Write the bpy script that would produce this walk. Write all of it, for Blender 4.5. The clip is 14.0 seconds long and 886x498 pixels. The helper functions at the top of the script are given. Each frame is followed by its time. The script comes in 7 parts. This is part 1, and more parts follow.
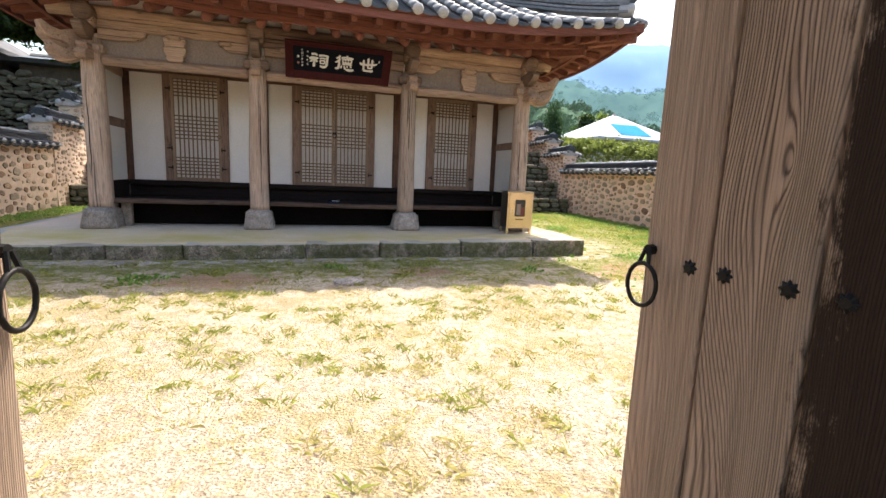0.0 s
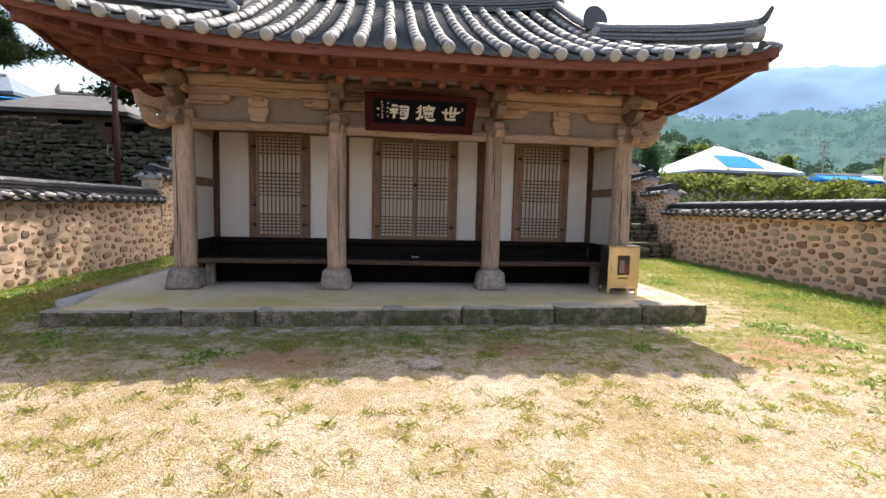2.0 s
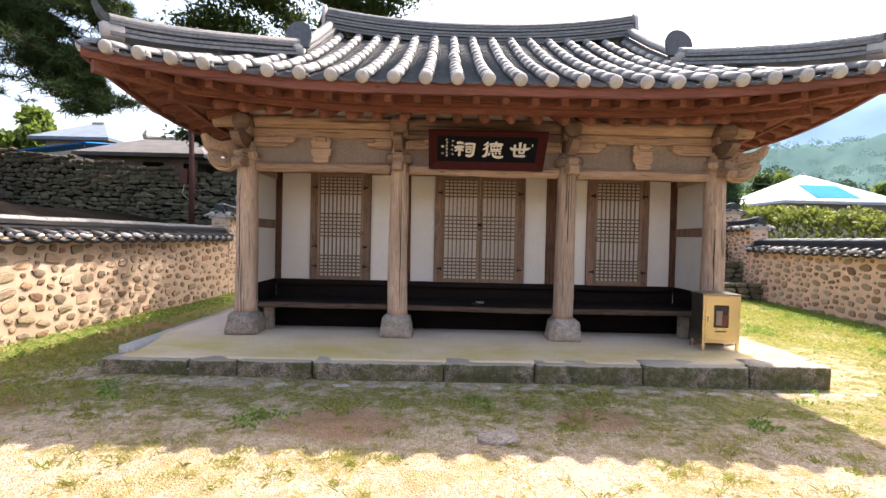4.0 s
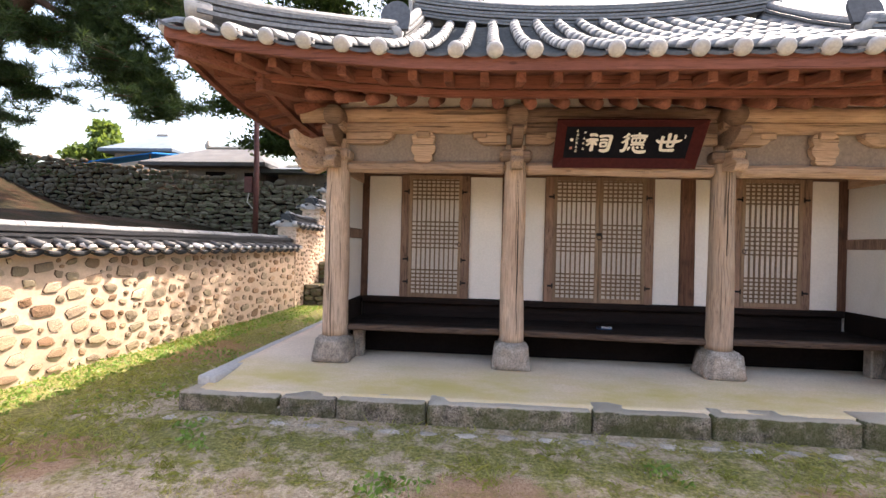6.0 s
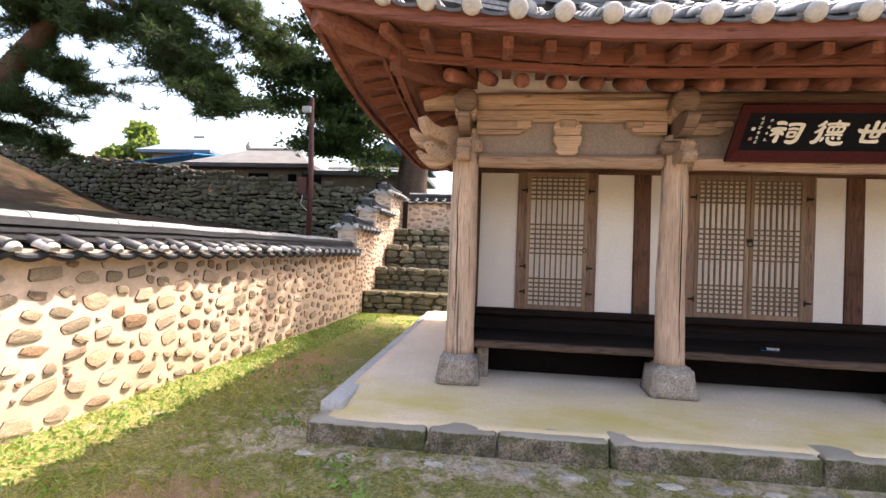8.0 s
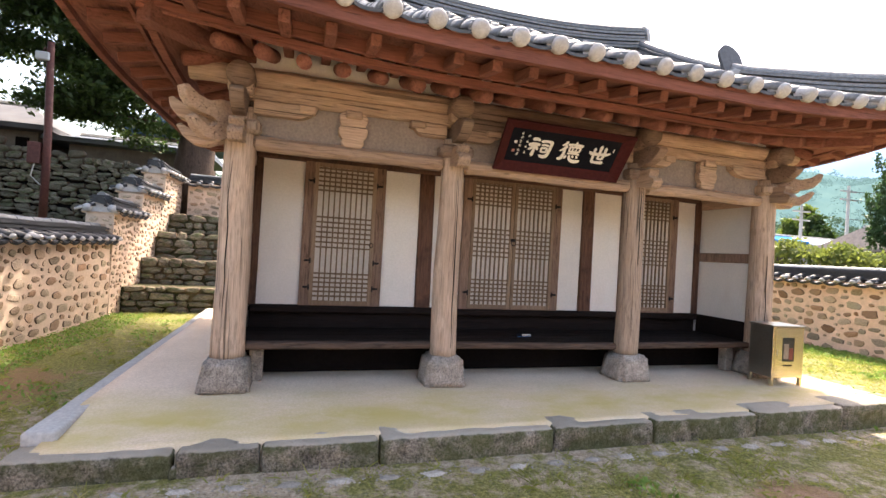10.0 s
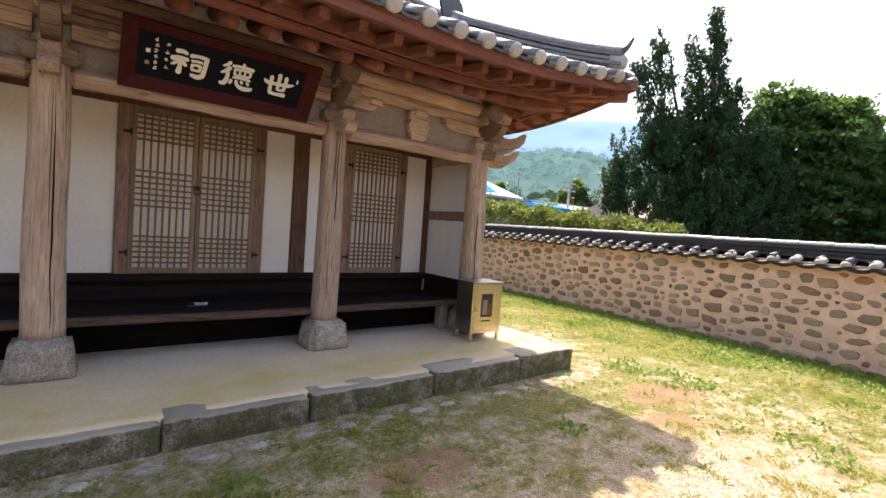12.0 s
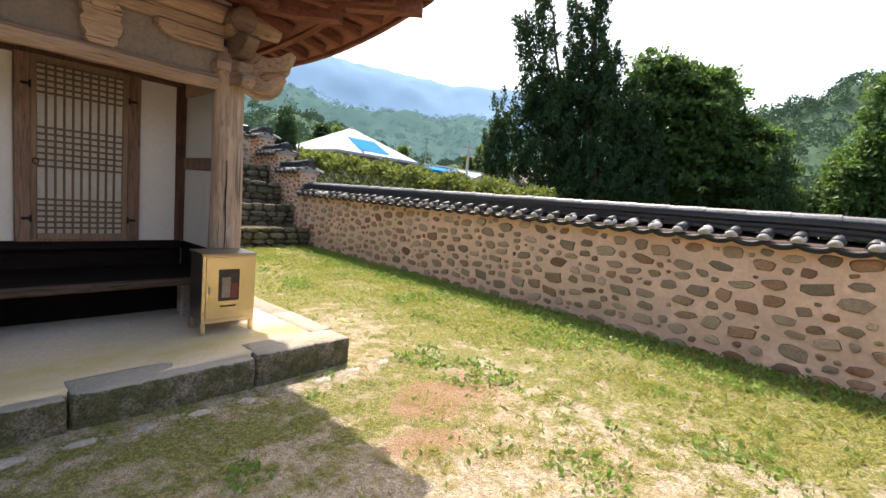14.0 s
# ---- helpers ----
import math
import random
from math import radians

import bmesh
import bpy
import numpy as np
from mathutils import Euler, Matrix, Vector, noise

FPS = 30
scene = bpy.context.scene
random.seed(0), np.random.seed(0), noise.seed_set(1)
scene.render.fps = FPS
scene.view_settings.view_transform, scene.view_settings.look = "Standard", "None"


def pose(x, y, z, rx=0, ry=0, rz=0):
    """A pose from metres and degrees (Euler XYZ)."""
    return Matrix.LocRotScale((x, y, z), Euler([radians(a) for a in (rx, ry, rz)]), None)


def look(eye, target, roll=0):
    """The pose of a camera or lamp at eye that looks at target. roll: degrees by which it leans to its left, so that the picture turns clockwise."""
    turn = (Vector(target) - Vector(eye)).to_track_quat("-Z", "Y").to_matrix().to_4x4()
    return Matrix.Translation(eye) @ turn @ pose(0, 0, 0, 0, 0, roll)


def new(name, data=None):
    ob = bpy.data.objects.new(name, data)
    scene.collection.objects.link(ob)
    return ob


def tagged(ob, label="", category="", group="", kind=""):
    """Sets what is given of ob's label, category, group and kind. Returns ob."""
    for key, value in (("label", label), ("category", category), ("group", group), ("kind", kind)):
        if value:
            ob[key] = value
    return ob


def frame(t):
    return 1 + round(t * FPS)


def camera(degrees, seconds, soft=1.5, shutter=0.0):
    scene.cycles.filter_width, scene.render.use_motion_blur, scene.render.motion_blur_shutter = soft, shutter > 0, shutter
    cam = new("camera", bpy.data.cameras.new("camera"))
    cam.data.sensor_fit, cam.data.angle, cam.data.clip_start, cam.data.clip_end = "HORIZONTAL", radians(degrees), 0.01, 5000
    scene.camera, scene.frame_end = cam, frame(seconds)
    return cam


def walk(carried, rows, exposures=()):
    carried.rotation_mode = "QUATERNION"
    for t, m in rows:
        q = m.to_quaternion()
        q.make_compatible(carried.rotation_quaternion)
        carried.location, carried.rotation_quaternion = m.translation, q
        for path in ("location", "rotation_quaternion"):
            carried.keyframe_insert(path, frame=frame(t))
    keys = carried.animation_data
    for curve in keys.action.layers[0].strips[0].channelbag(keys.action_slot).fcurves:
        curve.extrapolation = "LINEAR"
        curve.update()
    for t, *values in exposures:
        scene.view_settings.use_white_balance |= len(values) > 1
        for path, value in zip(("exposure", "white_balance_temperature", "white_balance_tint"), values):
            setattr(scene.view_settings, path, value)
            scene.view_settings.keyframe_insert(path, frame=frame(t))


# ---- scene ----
cam = camera(86.6, 14.0)
PATH = [
    (0, (-0.174, -0.012, 1.127), (0.412, 1.875, 0.815), 2.5),
    (0.5, (-0.108, 0.147, 1.24), (0.38, 2.066, 0.96), 2.3),
    (1, (-0.098, 0.384, 1.307), (0.317, 2.324, 1.052), 2.1),
    (1.5, (-0.08, 0.534, 1.379), (0.256, 2.492, 1.146), 1.9),
    (2, (-0.05, 0.732, 1.38), (0.192, 2.709, 1.204), 1.4),
    (2.5, (-0.005, 0.946, 1.485), (0.167, 2.936, 1.385), 1.1),
    (3, (-0.024, 0.979, 1.505), (0.112, 2.974, 1.439), 1.1),
    (3.2, (-0.044, 0.998, 1.508), (0.076, 2.994, 1.445), 1.2),
    (5.3, (-0.604, 1.799, 1.506), (-0.764, 3.793, 1.493), 1.3),
    (5.5, (-0.727, 1.894, 1.49), (-0.886, 3.887, 1.479), 1.4),
    (6, (-1.038, 2.143, 1.519), (-1.208, 4.136, 1.509), 1.4),
    (6.5, (-1.488, 2.307, 1.509), (-1.689, 4.296, 1.499), 1.6),
    (7, (-1.896, 2.457, 1.488), (-2.135, 4.443, 1.478), 1.9),
    (7.2, (-2.071, 2.55, 1.483), (-2.319, 4.534, 1.475), 1.9),
    (9.3, (-2.403, 2.731, 1.518), (-2.311, 4.729, 1.557), 3.0),
    (9.5, (-2.31, 2.737, 1.523), (-2.071, 4.722, 1.558), 3.1),
    (10, (-2.097, 2.829, 1.521), (-1.522, 4.744, 1.535), 3.3),
    (10.5, (-1.834, 2.92, 1.518), (-0.926, 4.702, 1.518), 3.7),
    (11, (-1.466, 2.875, 1.512), (-0.385, 4.557, 1.493), 4.1),
    (11.5, (-1.024, 2.885, 1.494), (0.184, 4.478, 1.433), 4.4),
    (12, (-0.556, 2.893, 1.51), (0.68, 4.463, 1.417), 4.2),
    (12.5, (-0.094, 2.864, 1.519), (1.249, 4.34, 1.383), 4.6),
    (13, (0.434, 2.892, 1.503), (1.866, 4.277, 1.325), 4.7),
    (13.5, (0.897, 2.906, 1.48), (2.364, 4.252, 1.285), 4.8),
    (14, (1.417, 2.868, 1.51), (2.913, 4.18, 1.305), 4.9),
]
EXPOSURE = [(0, 1.45, 6500, 10), (0.8, 1.4, 6500, 10), (1.5, 1.14, 6600, 11), (2.2, 1.16, 6700, 12), (3, 1.35, 6850, 14), (5.5, 1.95, 7000, 16), (9.5, 2.1, 7050, 16), (11, 1.75, 6950, 15), (12.5, 1.28, 6850, 13), (14, 1.1, 6800, 11)]
walk(cam, [(t, look(eye, target, roll)) for t, eye, target, roll in PATH], EXPOSURE)

# ---- world, sun and exposure ----
SUN_WAY = Vector((1.51, 1.74, 3.63)).normalized()
world = bpy.data.worlds.new("sky")
world.use_nodes = True
scene.world = world
sky = world.node_tree.nodes.new("ShaderNodeTexSky")
sky.sky_type = "NISHITA"
sky.sun_disc = False
sky.sun_elevation = math.asin(SUN_WAY.z)
sky.sun_rotation = math.atan2(SUN_WAY.x, SUN_WAY.y)
sky.dust_density = 4.0
sky.air_density = 1.3
backg = world.node_tree.nodes["Background"]
backg.inputs["Strength"].default_value = 0.15
world.node_tree.links.new(sky.outputs[0], backg.inputs["Color"])
sun_data = bpy.data.lights.new("sun", "SUN")
sun_data.energy = 3.9
sun_data.angle = radians(0.6)
sun_data.color = (1.0, 0.93, 0.82)
sun = new("sun", sun_data)
sun.matrix_world = look(SUN_WAY * 60, (0, 0, 0))

# ---- helpers of this place ----


def put(name, mesh, material, parent=None, label="", smooth=False):
    if material is not None and not mesh.materials:
        mesh.materials.append(material)
    if smooth:
        mesh.polygons.foreach_set("use_smooth", [True] * len(mesh.polygons))
    ob = new(name, mesh)
    if parent is not None:
        ob.parent = parent
    if label:
        tagged(ob, label)
    return ob


def part(name, bm, material, parent=None, label="", smooth=False):
    mesh = bpy.data.meshes.new(name)
    bmesh.ops.recalc_face_normals(bm, faces=bm.faces)
    bm.to_mesh(mesh)
    bm.free()
    return put(name, mesh, material, parent, label, smooth)


def thing(name, label, category, group="", kind="", at=None):
    ob = new(name)
    ob.empty_display_size = 0.1
    if at is not None:
        ob.matrix_world = at
    return tagged(ob, label, category, group, kind)


def box(bm, x0, x1, y0, y1, z0, z1, bev=0.0, m=None):
    """A box, its edges cut by bev, moved by m."""
    c = Matrix.Translation(((x0 + x1) / 2, (y0 + y1) / 2, (z0 + z1) / 2)) @ Matrix.Diagonal((x1 - x0, y1 - y0, z1 - z0, 1))
    vs = bmesh.ops.create_cube(bm, size=1.0, matrix=c)["verts"]
    if bev:
        es = list({e for v in vs for e in v.link_edges})
        out = bmesh.ops.bevel(bm, geom=es, offset=bev, segments=1, affect="EDGES", profile=0.7)
        vs = list({v for f in out["faces"] for v in f.verts} | {v for v in vs if v.is_valid})
    if m is not None:
        bmesh.ops.transform(bm, matrix=m, verts=vs)
    return vs


def tube(bm, pts, radii, seg=10, cap=True, squash=1.0, half=False):
    """A round body along pts. half: only its upper half."""
    rings = []
    n = len(pts)
    for i, p in enumerate(pts):
        a, b = Vector(pts[max(i - 1, 0)]), Vector(pts[min(i + 1, n - 1)])
        d = (b - a).normalized()
        side = d.cross(Vector((0, 0, 1)))
        if abs(d.z) > 0.93:
            side = Vector((1, 0, 0)) - d * d.x
        side.normalize()
        up = side.cross(d)
        r = radii[i] if hasattr(radii, "__len__") else radii
        ring = []
        count = seg + 1 if half else seg
        for k in range(count):
            t = math.pi * k / seg if half else 2 * math.pi * k / seg
            ring.append(bm.verts.new(Vector(p) + side * math.cos(t) * r + up * math.sin(t) * r * squash))
        rings.append(ring)
    for r0, r1 in zip(rings, rings[1:]):
        m = len(r0)
        for k in range(m if not half else m - 1):
            bm.faces.new((r0[k], r0[(k + 1) % m], r1[(k + 1) % m], r1[k]))
    if half:
        for r0, r1 in zip(rings, rings[1:]):
            bm.faces.new((r0[0], r1[0], r1[-1], r0[-1]))
    if cap:
        bm.faces.new(rings[0])
        bm.faces.new(rings[-1])


def plate(bm, outline, m, depth):
    """An outline in the local xz plane, made depth thick along local y, moved by m."""
    front = [bm.verts.new(m @ Vector((x, -depth / 2, z))) for x, z in outline]
    back = [bm.verts.new(m @ Vector((x, depth / 2, z))) for x, z in outline]
    bm.faces.new(front)
    bm.faces.new(list(reversed(back)))
    for i in range(len(front)):
        j = (i + 1) % len(front)
        bm.faces.new((front[j], front[i], back[i], back[j]))


def raw(name, verts, faces):
    mesh = bpy.data.meshes.new(name)
    mesh.from_pydata(verts, [], faces)
    mesh.update()
    return mesh


# ---- materials ----


class Nodes:
    def __init__(self, name):
        self.mat = bpy.data.materials.new(name)
        self.mat.use_nodes = True
        self.t = self.mat.node_tree
        self.bsdf = self.t.nodes["Principled BSDF"]
        self.coord = self.t.nodes.new("ShaderNodeTexCoord").outputs["Object"]
        self.info = self.t.nodes.new("ShaderNodeObjectInfo").outputs["Random"]

    def add(self, kind, **inputs):
        n = self.t.nodes.new(kind)
        for k, v in inputs.items():
            key = k.replace("_", " ")
            if hasattr(v, "is_output"):
                self.t.links.new(v, n.inputs[key])
            else:
                n.inputs[key].default_value = v
        return n

    def link(self, a, b):
        self.t.links.new(a, b)

    def shifted(self, scale):
        """Coordinates stretched by scale and moved by each object's random number."""
        n = self.add("ShaderNodeMapping", Vector=self.coord, Scale=scale)
        mul = self.math("MULTIPLY", self.info, 37.0)
        self.link(mul, n.inputs["Location"])
        return n.outputs[0]

    def math(self, op, a, b=0.0, clamp=False):
        n = self.t.nodes.new("ShaderNodeMath")
        n.operation, n.use_clamp = op, clamp
        for i, v in enumerate((a, b)):
            if hasattr(v, "is_output"):
                self.link(v, n.inputs[i])
            else:
                n.inputs[i].default_value = v
        return n.outputs[0]

    def noise(self, vec, scale, detail=5.0, rough=0.6):
        return self.add("ShaderNodeTexNoise", Vector=vec, Scale=scale, Detail=detail, Roughness=rough).outputs["Fac"]

    def ramp(self, fac, stops):
        n = self.t.nodes.new("ShaderNodeValToRGB")
        el = n.color_ramp.elements
        while len(el) < len(stops):
            el.new(0.5)
        for e, (pos, col) in zip(el, stops):
            e.position = pos
            e.color = (*col, 1) if hasattr(col, "__len__") else (col, col, col, 1)
        self.link(fac, n.inputs[0])
        return n.outputs[0]

    def mix(self, fac, a, b, mode="MIX"):
        n = self.t.nodes.new("ShaderNodeMix")
        n.data_type, n.blend_type = "RGBA", mode
        for s, v in ((0, fac), (6, a), (7, b)):
            if hasattr(v, "is_output"):
                self.link(v, n.inputs[s])
            elif hasattr(v, "__len__"):
                n.inputs[s].default_value = (*v, 1)
            else:
                n.inputs[s].default_value = v
        return n.outputs[2]

    def done(self, color, rough=0.8, bump=None, strength=0.3, dist=0.01, metal=0.0, spec=0.3):
        if hasattr(color, "is_output"):
            self.link(color, self.bsdf.inputs["Base Color"])
        else:
            self.bsdf.inputs["Base Color"].default_value = (*color, 1)
        if hasattr(rough, "is_output"):
            self.link(rough, self.bsdf.inputs["Roughness"])
        else:
            self.bsdf.inputs["Roughness"].default_value = rough
        self.bsdf.inputs["Metallic"].default_value = metal
        self.bsdf.inputs["Specular IOR Level"].default_value = spec
        if bump is not None:
            b = self.add("ShaderNodeBump", Height=bump, Strength=strength, Distance=dist)
            self.link(b.outputs[0], self.bsdf.inputs["Normal"])
        return self.mat


def shade(c, k):
    return tuple(min(1.0, v * k) for v in c)


def wood(name, c, axis="z", contrast=1.0, rough=0.75, crack=0.5, stain=None):
    """Weathered timber with its grain along the axis."""
    n = Nodes(name)
    long, wide = 0.9, 16.0
    sc = {"x": (long, wide, wide), "y": (wide, long, wide), "z": (wide, wide, long)}[axis]
    v = n.shifted(sc)
    warp = n.add("ShaderNodeVectorMath", )
    warp.operation = "ADD"
    low = n.add("ShaderNodeTexNoise", Vector=n.shifted((1.5, 1.5, 1.5)), Scale=1.2, Detail=2.0)
    n.link(v, warp.inputs[0])
    n.link(low.outputs["Color"], warp.inputs[1])
    fine = n.noise(warp.outputs[0], 4.2, 9.0, 0.72)
    big = n.noise(n.shifted(tuple(s * 0.14 + 0.5 for s in sc)), 1.6, 4.0, 0.6)
    col = n.ramp(fine, [(0.34, shade(c, 1 - 0.58 * contrast)), (0.48, c), (0.64, shade(c, 1 + 0.42 * contrast))])
    patch = n.ramp(big, [(0.3, shade((0.72, 0.68, 0.66), 1.0)), (0.55, (1, 1, 1)), (0.8, (1.0, 0.93, 0.86))])
    col = n.mix(0.85, col, patch, "MULTIPLY")
    if stain:
        spots = n.ramp(n.noise(n.shifted((2.0, 2.0, 2.0)), 1.5, 4.0), [(0.52, 0.0), (0.66, 1.0)])
        col = n.mix(n.math("MULTIPLY", spots, 0.6), col, stain)
    slit = n.noise(n.shifted(tuple(s * (0.35 if s < 2 else 1.6) for s in sc)), 2.0, 3.0, 0.5)
    slit = n.ramp(slit, [(0.335, 1.0), (0.37, 0.0)])
    knots = n.add("ShaderNodeTexVoronoi", Vector=n.shifted(tuple(2.2 if s < 2 else 5.0 for s in sc)), Scale=1.0)
    knots = n.ramp(knots.outputs["Distance"], [(0.05, 1.0), (0.10, 0.0)])
    col = n.mix(n.math("MULTIPLY", knots, 0.6), col, shade(c, 0.3))
    col = n.mix(n.math("MULTIPLY", slit, crack), col, shade(c, 0.12))
    tint = n.math("ADD", n.math("MULTIPLY", n.info, 0.34), 0.83)
    col = n.mix(1.0, col, tint, "MULTIPLY")
    height = n.math("SUBTRACT", fine, n.math("MULTIPLY", slit, 0.8))
    return n.done(col, rough, height, 0.9, 0.008, spec=0.12)


def gate_wood(name, c):
    """Planks with bold arched grain, bleached ridges and dark worn paint towards the hinge."""
    n = Nodes(name)
    v = n.shifted((15.0, 15.0, 0.42))
    bend = n.add("ShaderNodeTexNoise", Vector=n.shifted((2.6, 2.6, 0.8)), Scale=1.3, Detail=1.0)
    warp = n.t.nodes.new("ShaderNodeVectorMath")
    warp.operation = "MULTIPLY_ADD"
    n.link(bend.outputs["Color"], warp.inputs[0])
    warp.inputs[1].default_value = (3.4, 3.4, 0.3)
    n.link(v, warp.inputs[2])
    kx = n.add("ShaderNodeSeparateXYZ", Vector=n.coord)
    phase = None
    for px, pz, rx, rz, turns in ((0.46, 1.18, 0.055, 0.26, 62.0), (0.50, 0.45, 0.05, 0.2, 46.0), (0.70, 1.5, 0.035, 0.2, 30.0)):
        dx = n.math("DIVIDE", n.math("SUBTRACT", kx.outputs[0], px), rx)
        dz = n.math("DIVIDE", n.math("SUBTRACT", kx.outputs[2], pz), rz)
        d = n.math("SQRT", n.math("ADD", n.math("MULTIPLY", dx, dx), n.math("MULTIPLY", dz, dz)))
        one = n.math("MULTIPLY", n.math("POWER", 2.718, n.math("MULTIPLY", d, -1.1)), turns)
        phase = one if phase is None else n.math("ADD", phase, one)
    rings = n.add("ShaderNodeTexWave", Vector=warp.outputs[0], Phase_Offset=phase, Scale=2.9, Distortion=2.6, Detail=4.0, Detail_Scale=1.3)
    fibre = n.noise(n.shifted((70.0, 70.0, 1.3)), 1.7, 8.0, 0.75)
    col = n.ramp(rings.outputs["Fac"], [(0.0, shade(c, 0.26)), (0.12, shade(c, 0.5)), (0.34, shade(c, 0.9)), (0.9, shade(c, 1.08))])
    straight = n.ramp(kx.outputs[0], [(0.585, 0.0), (0.605, 1.0)])
    col = n.mix(n.math("MULTIPLY", straight, 0.75), col, shade(c, 1.02))
    col = n.mix(0.8, col, n.ramp(fibre, [(0.36, 0.4), (0.58, 1.0)]), "MULTIPLY")
    grey = n.ramp(n.noise(n.shifted((3.0, 3.0, 0.6)), 2.0, 4.0), [(0.4, 0.0), (0.7, 1.0)])
    col = n.mix(n.math("MULTIPLY", grey, 0.3), col, (0.42, 0.33, 0.26))
    xyz = n.add("ShaderNodeSeparateXYZ", Vector=n.coord)
    flake = n.noise(n.shifted((14.0, 14.0, 4.0)), 1.4, 6.0, 0.75)
    edge = n.math("SUBTRACT", 0.40, xyz.outputs[0])
    worn = n.ramp(n.math("ADD", n.math("MULTIPLY", edge, 4.0), n.math("SUBTRACT", flake, 0.55)), [(0.0, 0.0), (0.12, 1.0)])
    col = n.mix(n.math("MULTIPLY", worn, 0.94), col, (0.020, 0.011, 0.008))
    h = n.math("ADD", rings.outputs["Fac"], n.math("MULTIPLY", fibre, 0.7))
    return n.done(col, 0.85, h, 0.6, 0.006, spec=0.12)


def stone(name, c, dark=0.5, scale=14.0, moss=None, mossy=0.55, rough=0.9, bump=0.6, vary=0.5, warm=None, grain=0.45, deep=0.012, top=None):
    n = Nodes(name)
    v = n.shifted((1, 1, 1))
    fine = n.noise(v, scale * 6, 6.0, 0.75)
    mid = n.noise(v, scale, 5.0, 0.65)
    col = n.ramp(mid, [(0.3, shade(c, dark)), (0.55, c), (0.75, shade(c, 1.25))])
    col = n.mix(grain, col, n.ramp(fine, [(0.38, 0.22), (0.58, 1.0)]), "MULTIPLY")
    if warm:
        # every stone its own colour: grey-buff, ochre, rust or dark brown
        isle = n.t.nodes.new("ShaderNodeNewGeometry").outputs["Random Per Island"]
        pick = n.math("FRACT", n.math("ADD", n.math("MULTIPLY", n.info, 7.31), isle))
        kinds = n.ramp(pick, [(0.0, shade(c, 1.15)), (0.28, shade(c, 0.8)), (0.5, warm), (0.7, (warm[0] * 0.72, warm[1] * 0.58, warm[2] * 0.5)), (0.82, (0.40, 0.33, 0.22)), (1.0, shade(c, 0.6))])
        mottle = n.ramp(mid, [(0.3, 0.62), (0.55, 1.0), (0.75, 1.2)])
        col = n.mix(0.8, col, n.mix(1.0, kinds, mottle, "MULTIPLY"))
    if moss:
        spots = n.ramp(n.noise(v, scale * 0.28, 6.0, 0.7), [(mossy - 0.08, 0.0), (mossy + 0.08, 1.0)])
        col = n.mix(n.math("MULTIPLY", spots, 0.75), col, moss)
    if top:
        # paler upper faces: the mix follows the upward normal
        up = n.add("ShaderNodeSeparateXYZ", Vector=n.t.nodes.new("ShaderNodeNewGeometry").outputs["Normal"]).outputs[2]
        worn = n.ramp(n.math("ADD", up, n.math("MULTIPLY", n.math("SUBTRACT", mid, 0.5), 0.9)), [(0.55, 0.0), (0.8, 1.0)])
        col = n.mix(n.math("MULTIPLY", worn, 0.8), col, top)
    tint = n.math("ADD", n.math("MULTIPLY", n.info, vary), 1 - vary / 2)
    col = n.mix(1.0, col, tint, "MULTIPLY")
    return n.done(col, rough, n.math("ADD", mid, n.math("MULTIPLY", fine, 0.4)), bump, deep, spec=0.15)


def plain(name, c, scale=30.0, amount=0.25, rough=0.6, metal=0.0, bump=0.1, stains=0.0, stain=(0.3, 0.26, 0.2), spec=0.3, vary=0.12):
    n = Nodes(name)
    v = n.shifted((1, 1, 1))
    a = n.noise(v, scale, 5.0)
    b = n.noise(v, scale * 0.12, 4.0)
    col = n.ramp(a, [(0.3, shade(c, 1 - amount)), (0.7, shade(c, 1 + amount * 0.5))])
    col = n.mix(0.5, col, n.ramp(b, [(0.3, 1 - amount), (0.7, 1.0)]), "MULTIPLY")
    if stains:
        spots = n.ramp(n.noise(n.shifted((1.0, 1.0, 0.35)), 3.0, 6.0, 0.65), [(0.5, 0.0), (0.72, 1.0)])
        col = n.mix(n.math("MULTIPLY", spots, stains), col, stain)
    tint = n.math("ADD", n.math("MULTIPLY", n.info, vary), 1 - vary / 2)
    col = n.mix(1.0, col, tint, "MULTIPLY")
    return n.done(col, rough, a, bump, 0.004, metal, spec)


def leaf(name, dark, light, through_col, amount=0.35):
    """Foliage whose leaves differ one from another and let some light through."""
    n = Nodes(name)
    geo = n.t.nodes.new("ShaderNodeNewGeometry")
    clump = n.noise(n.shifted((1, 1, 1)), 0.9, 3.0)
    fac = n.math("ADD", n.math("MULTIPLY", geo.outputs["Random Per Island"], 0.6), n.math("MULTIPLY", clump, 0.5))
    col = n.ramp(fac, [(0.2, dark), (0.9, light)])
    n.done(col, 0.55, spec=0.25)
    trans = n.add("ShaderNodeBsdfTranslucent", Color=(*through_col, 1))
    mixer = n.add("ShaderNodeMixShader", Fac=amount)
    n.link(n.bsdf.outputs[0], mixer.inputs[1])
    n.link(trans.outputs[0], mixer.inputs[2])
    n.link(mixer.outputs[0], n.t.nodes["Material Output"].inputs[0])
    return n.mat


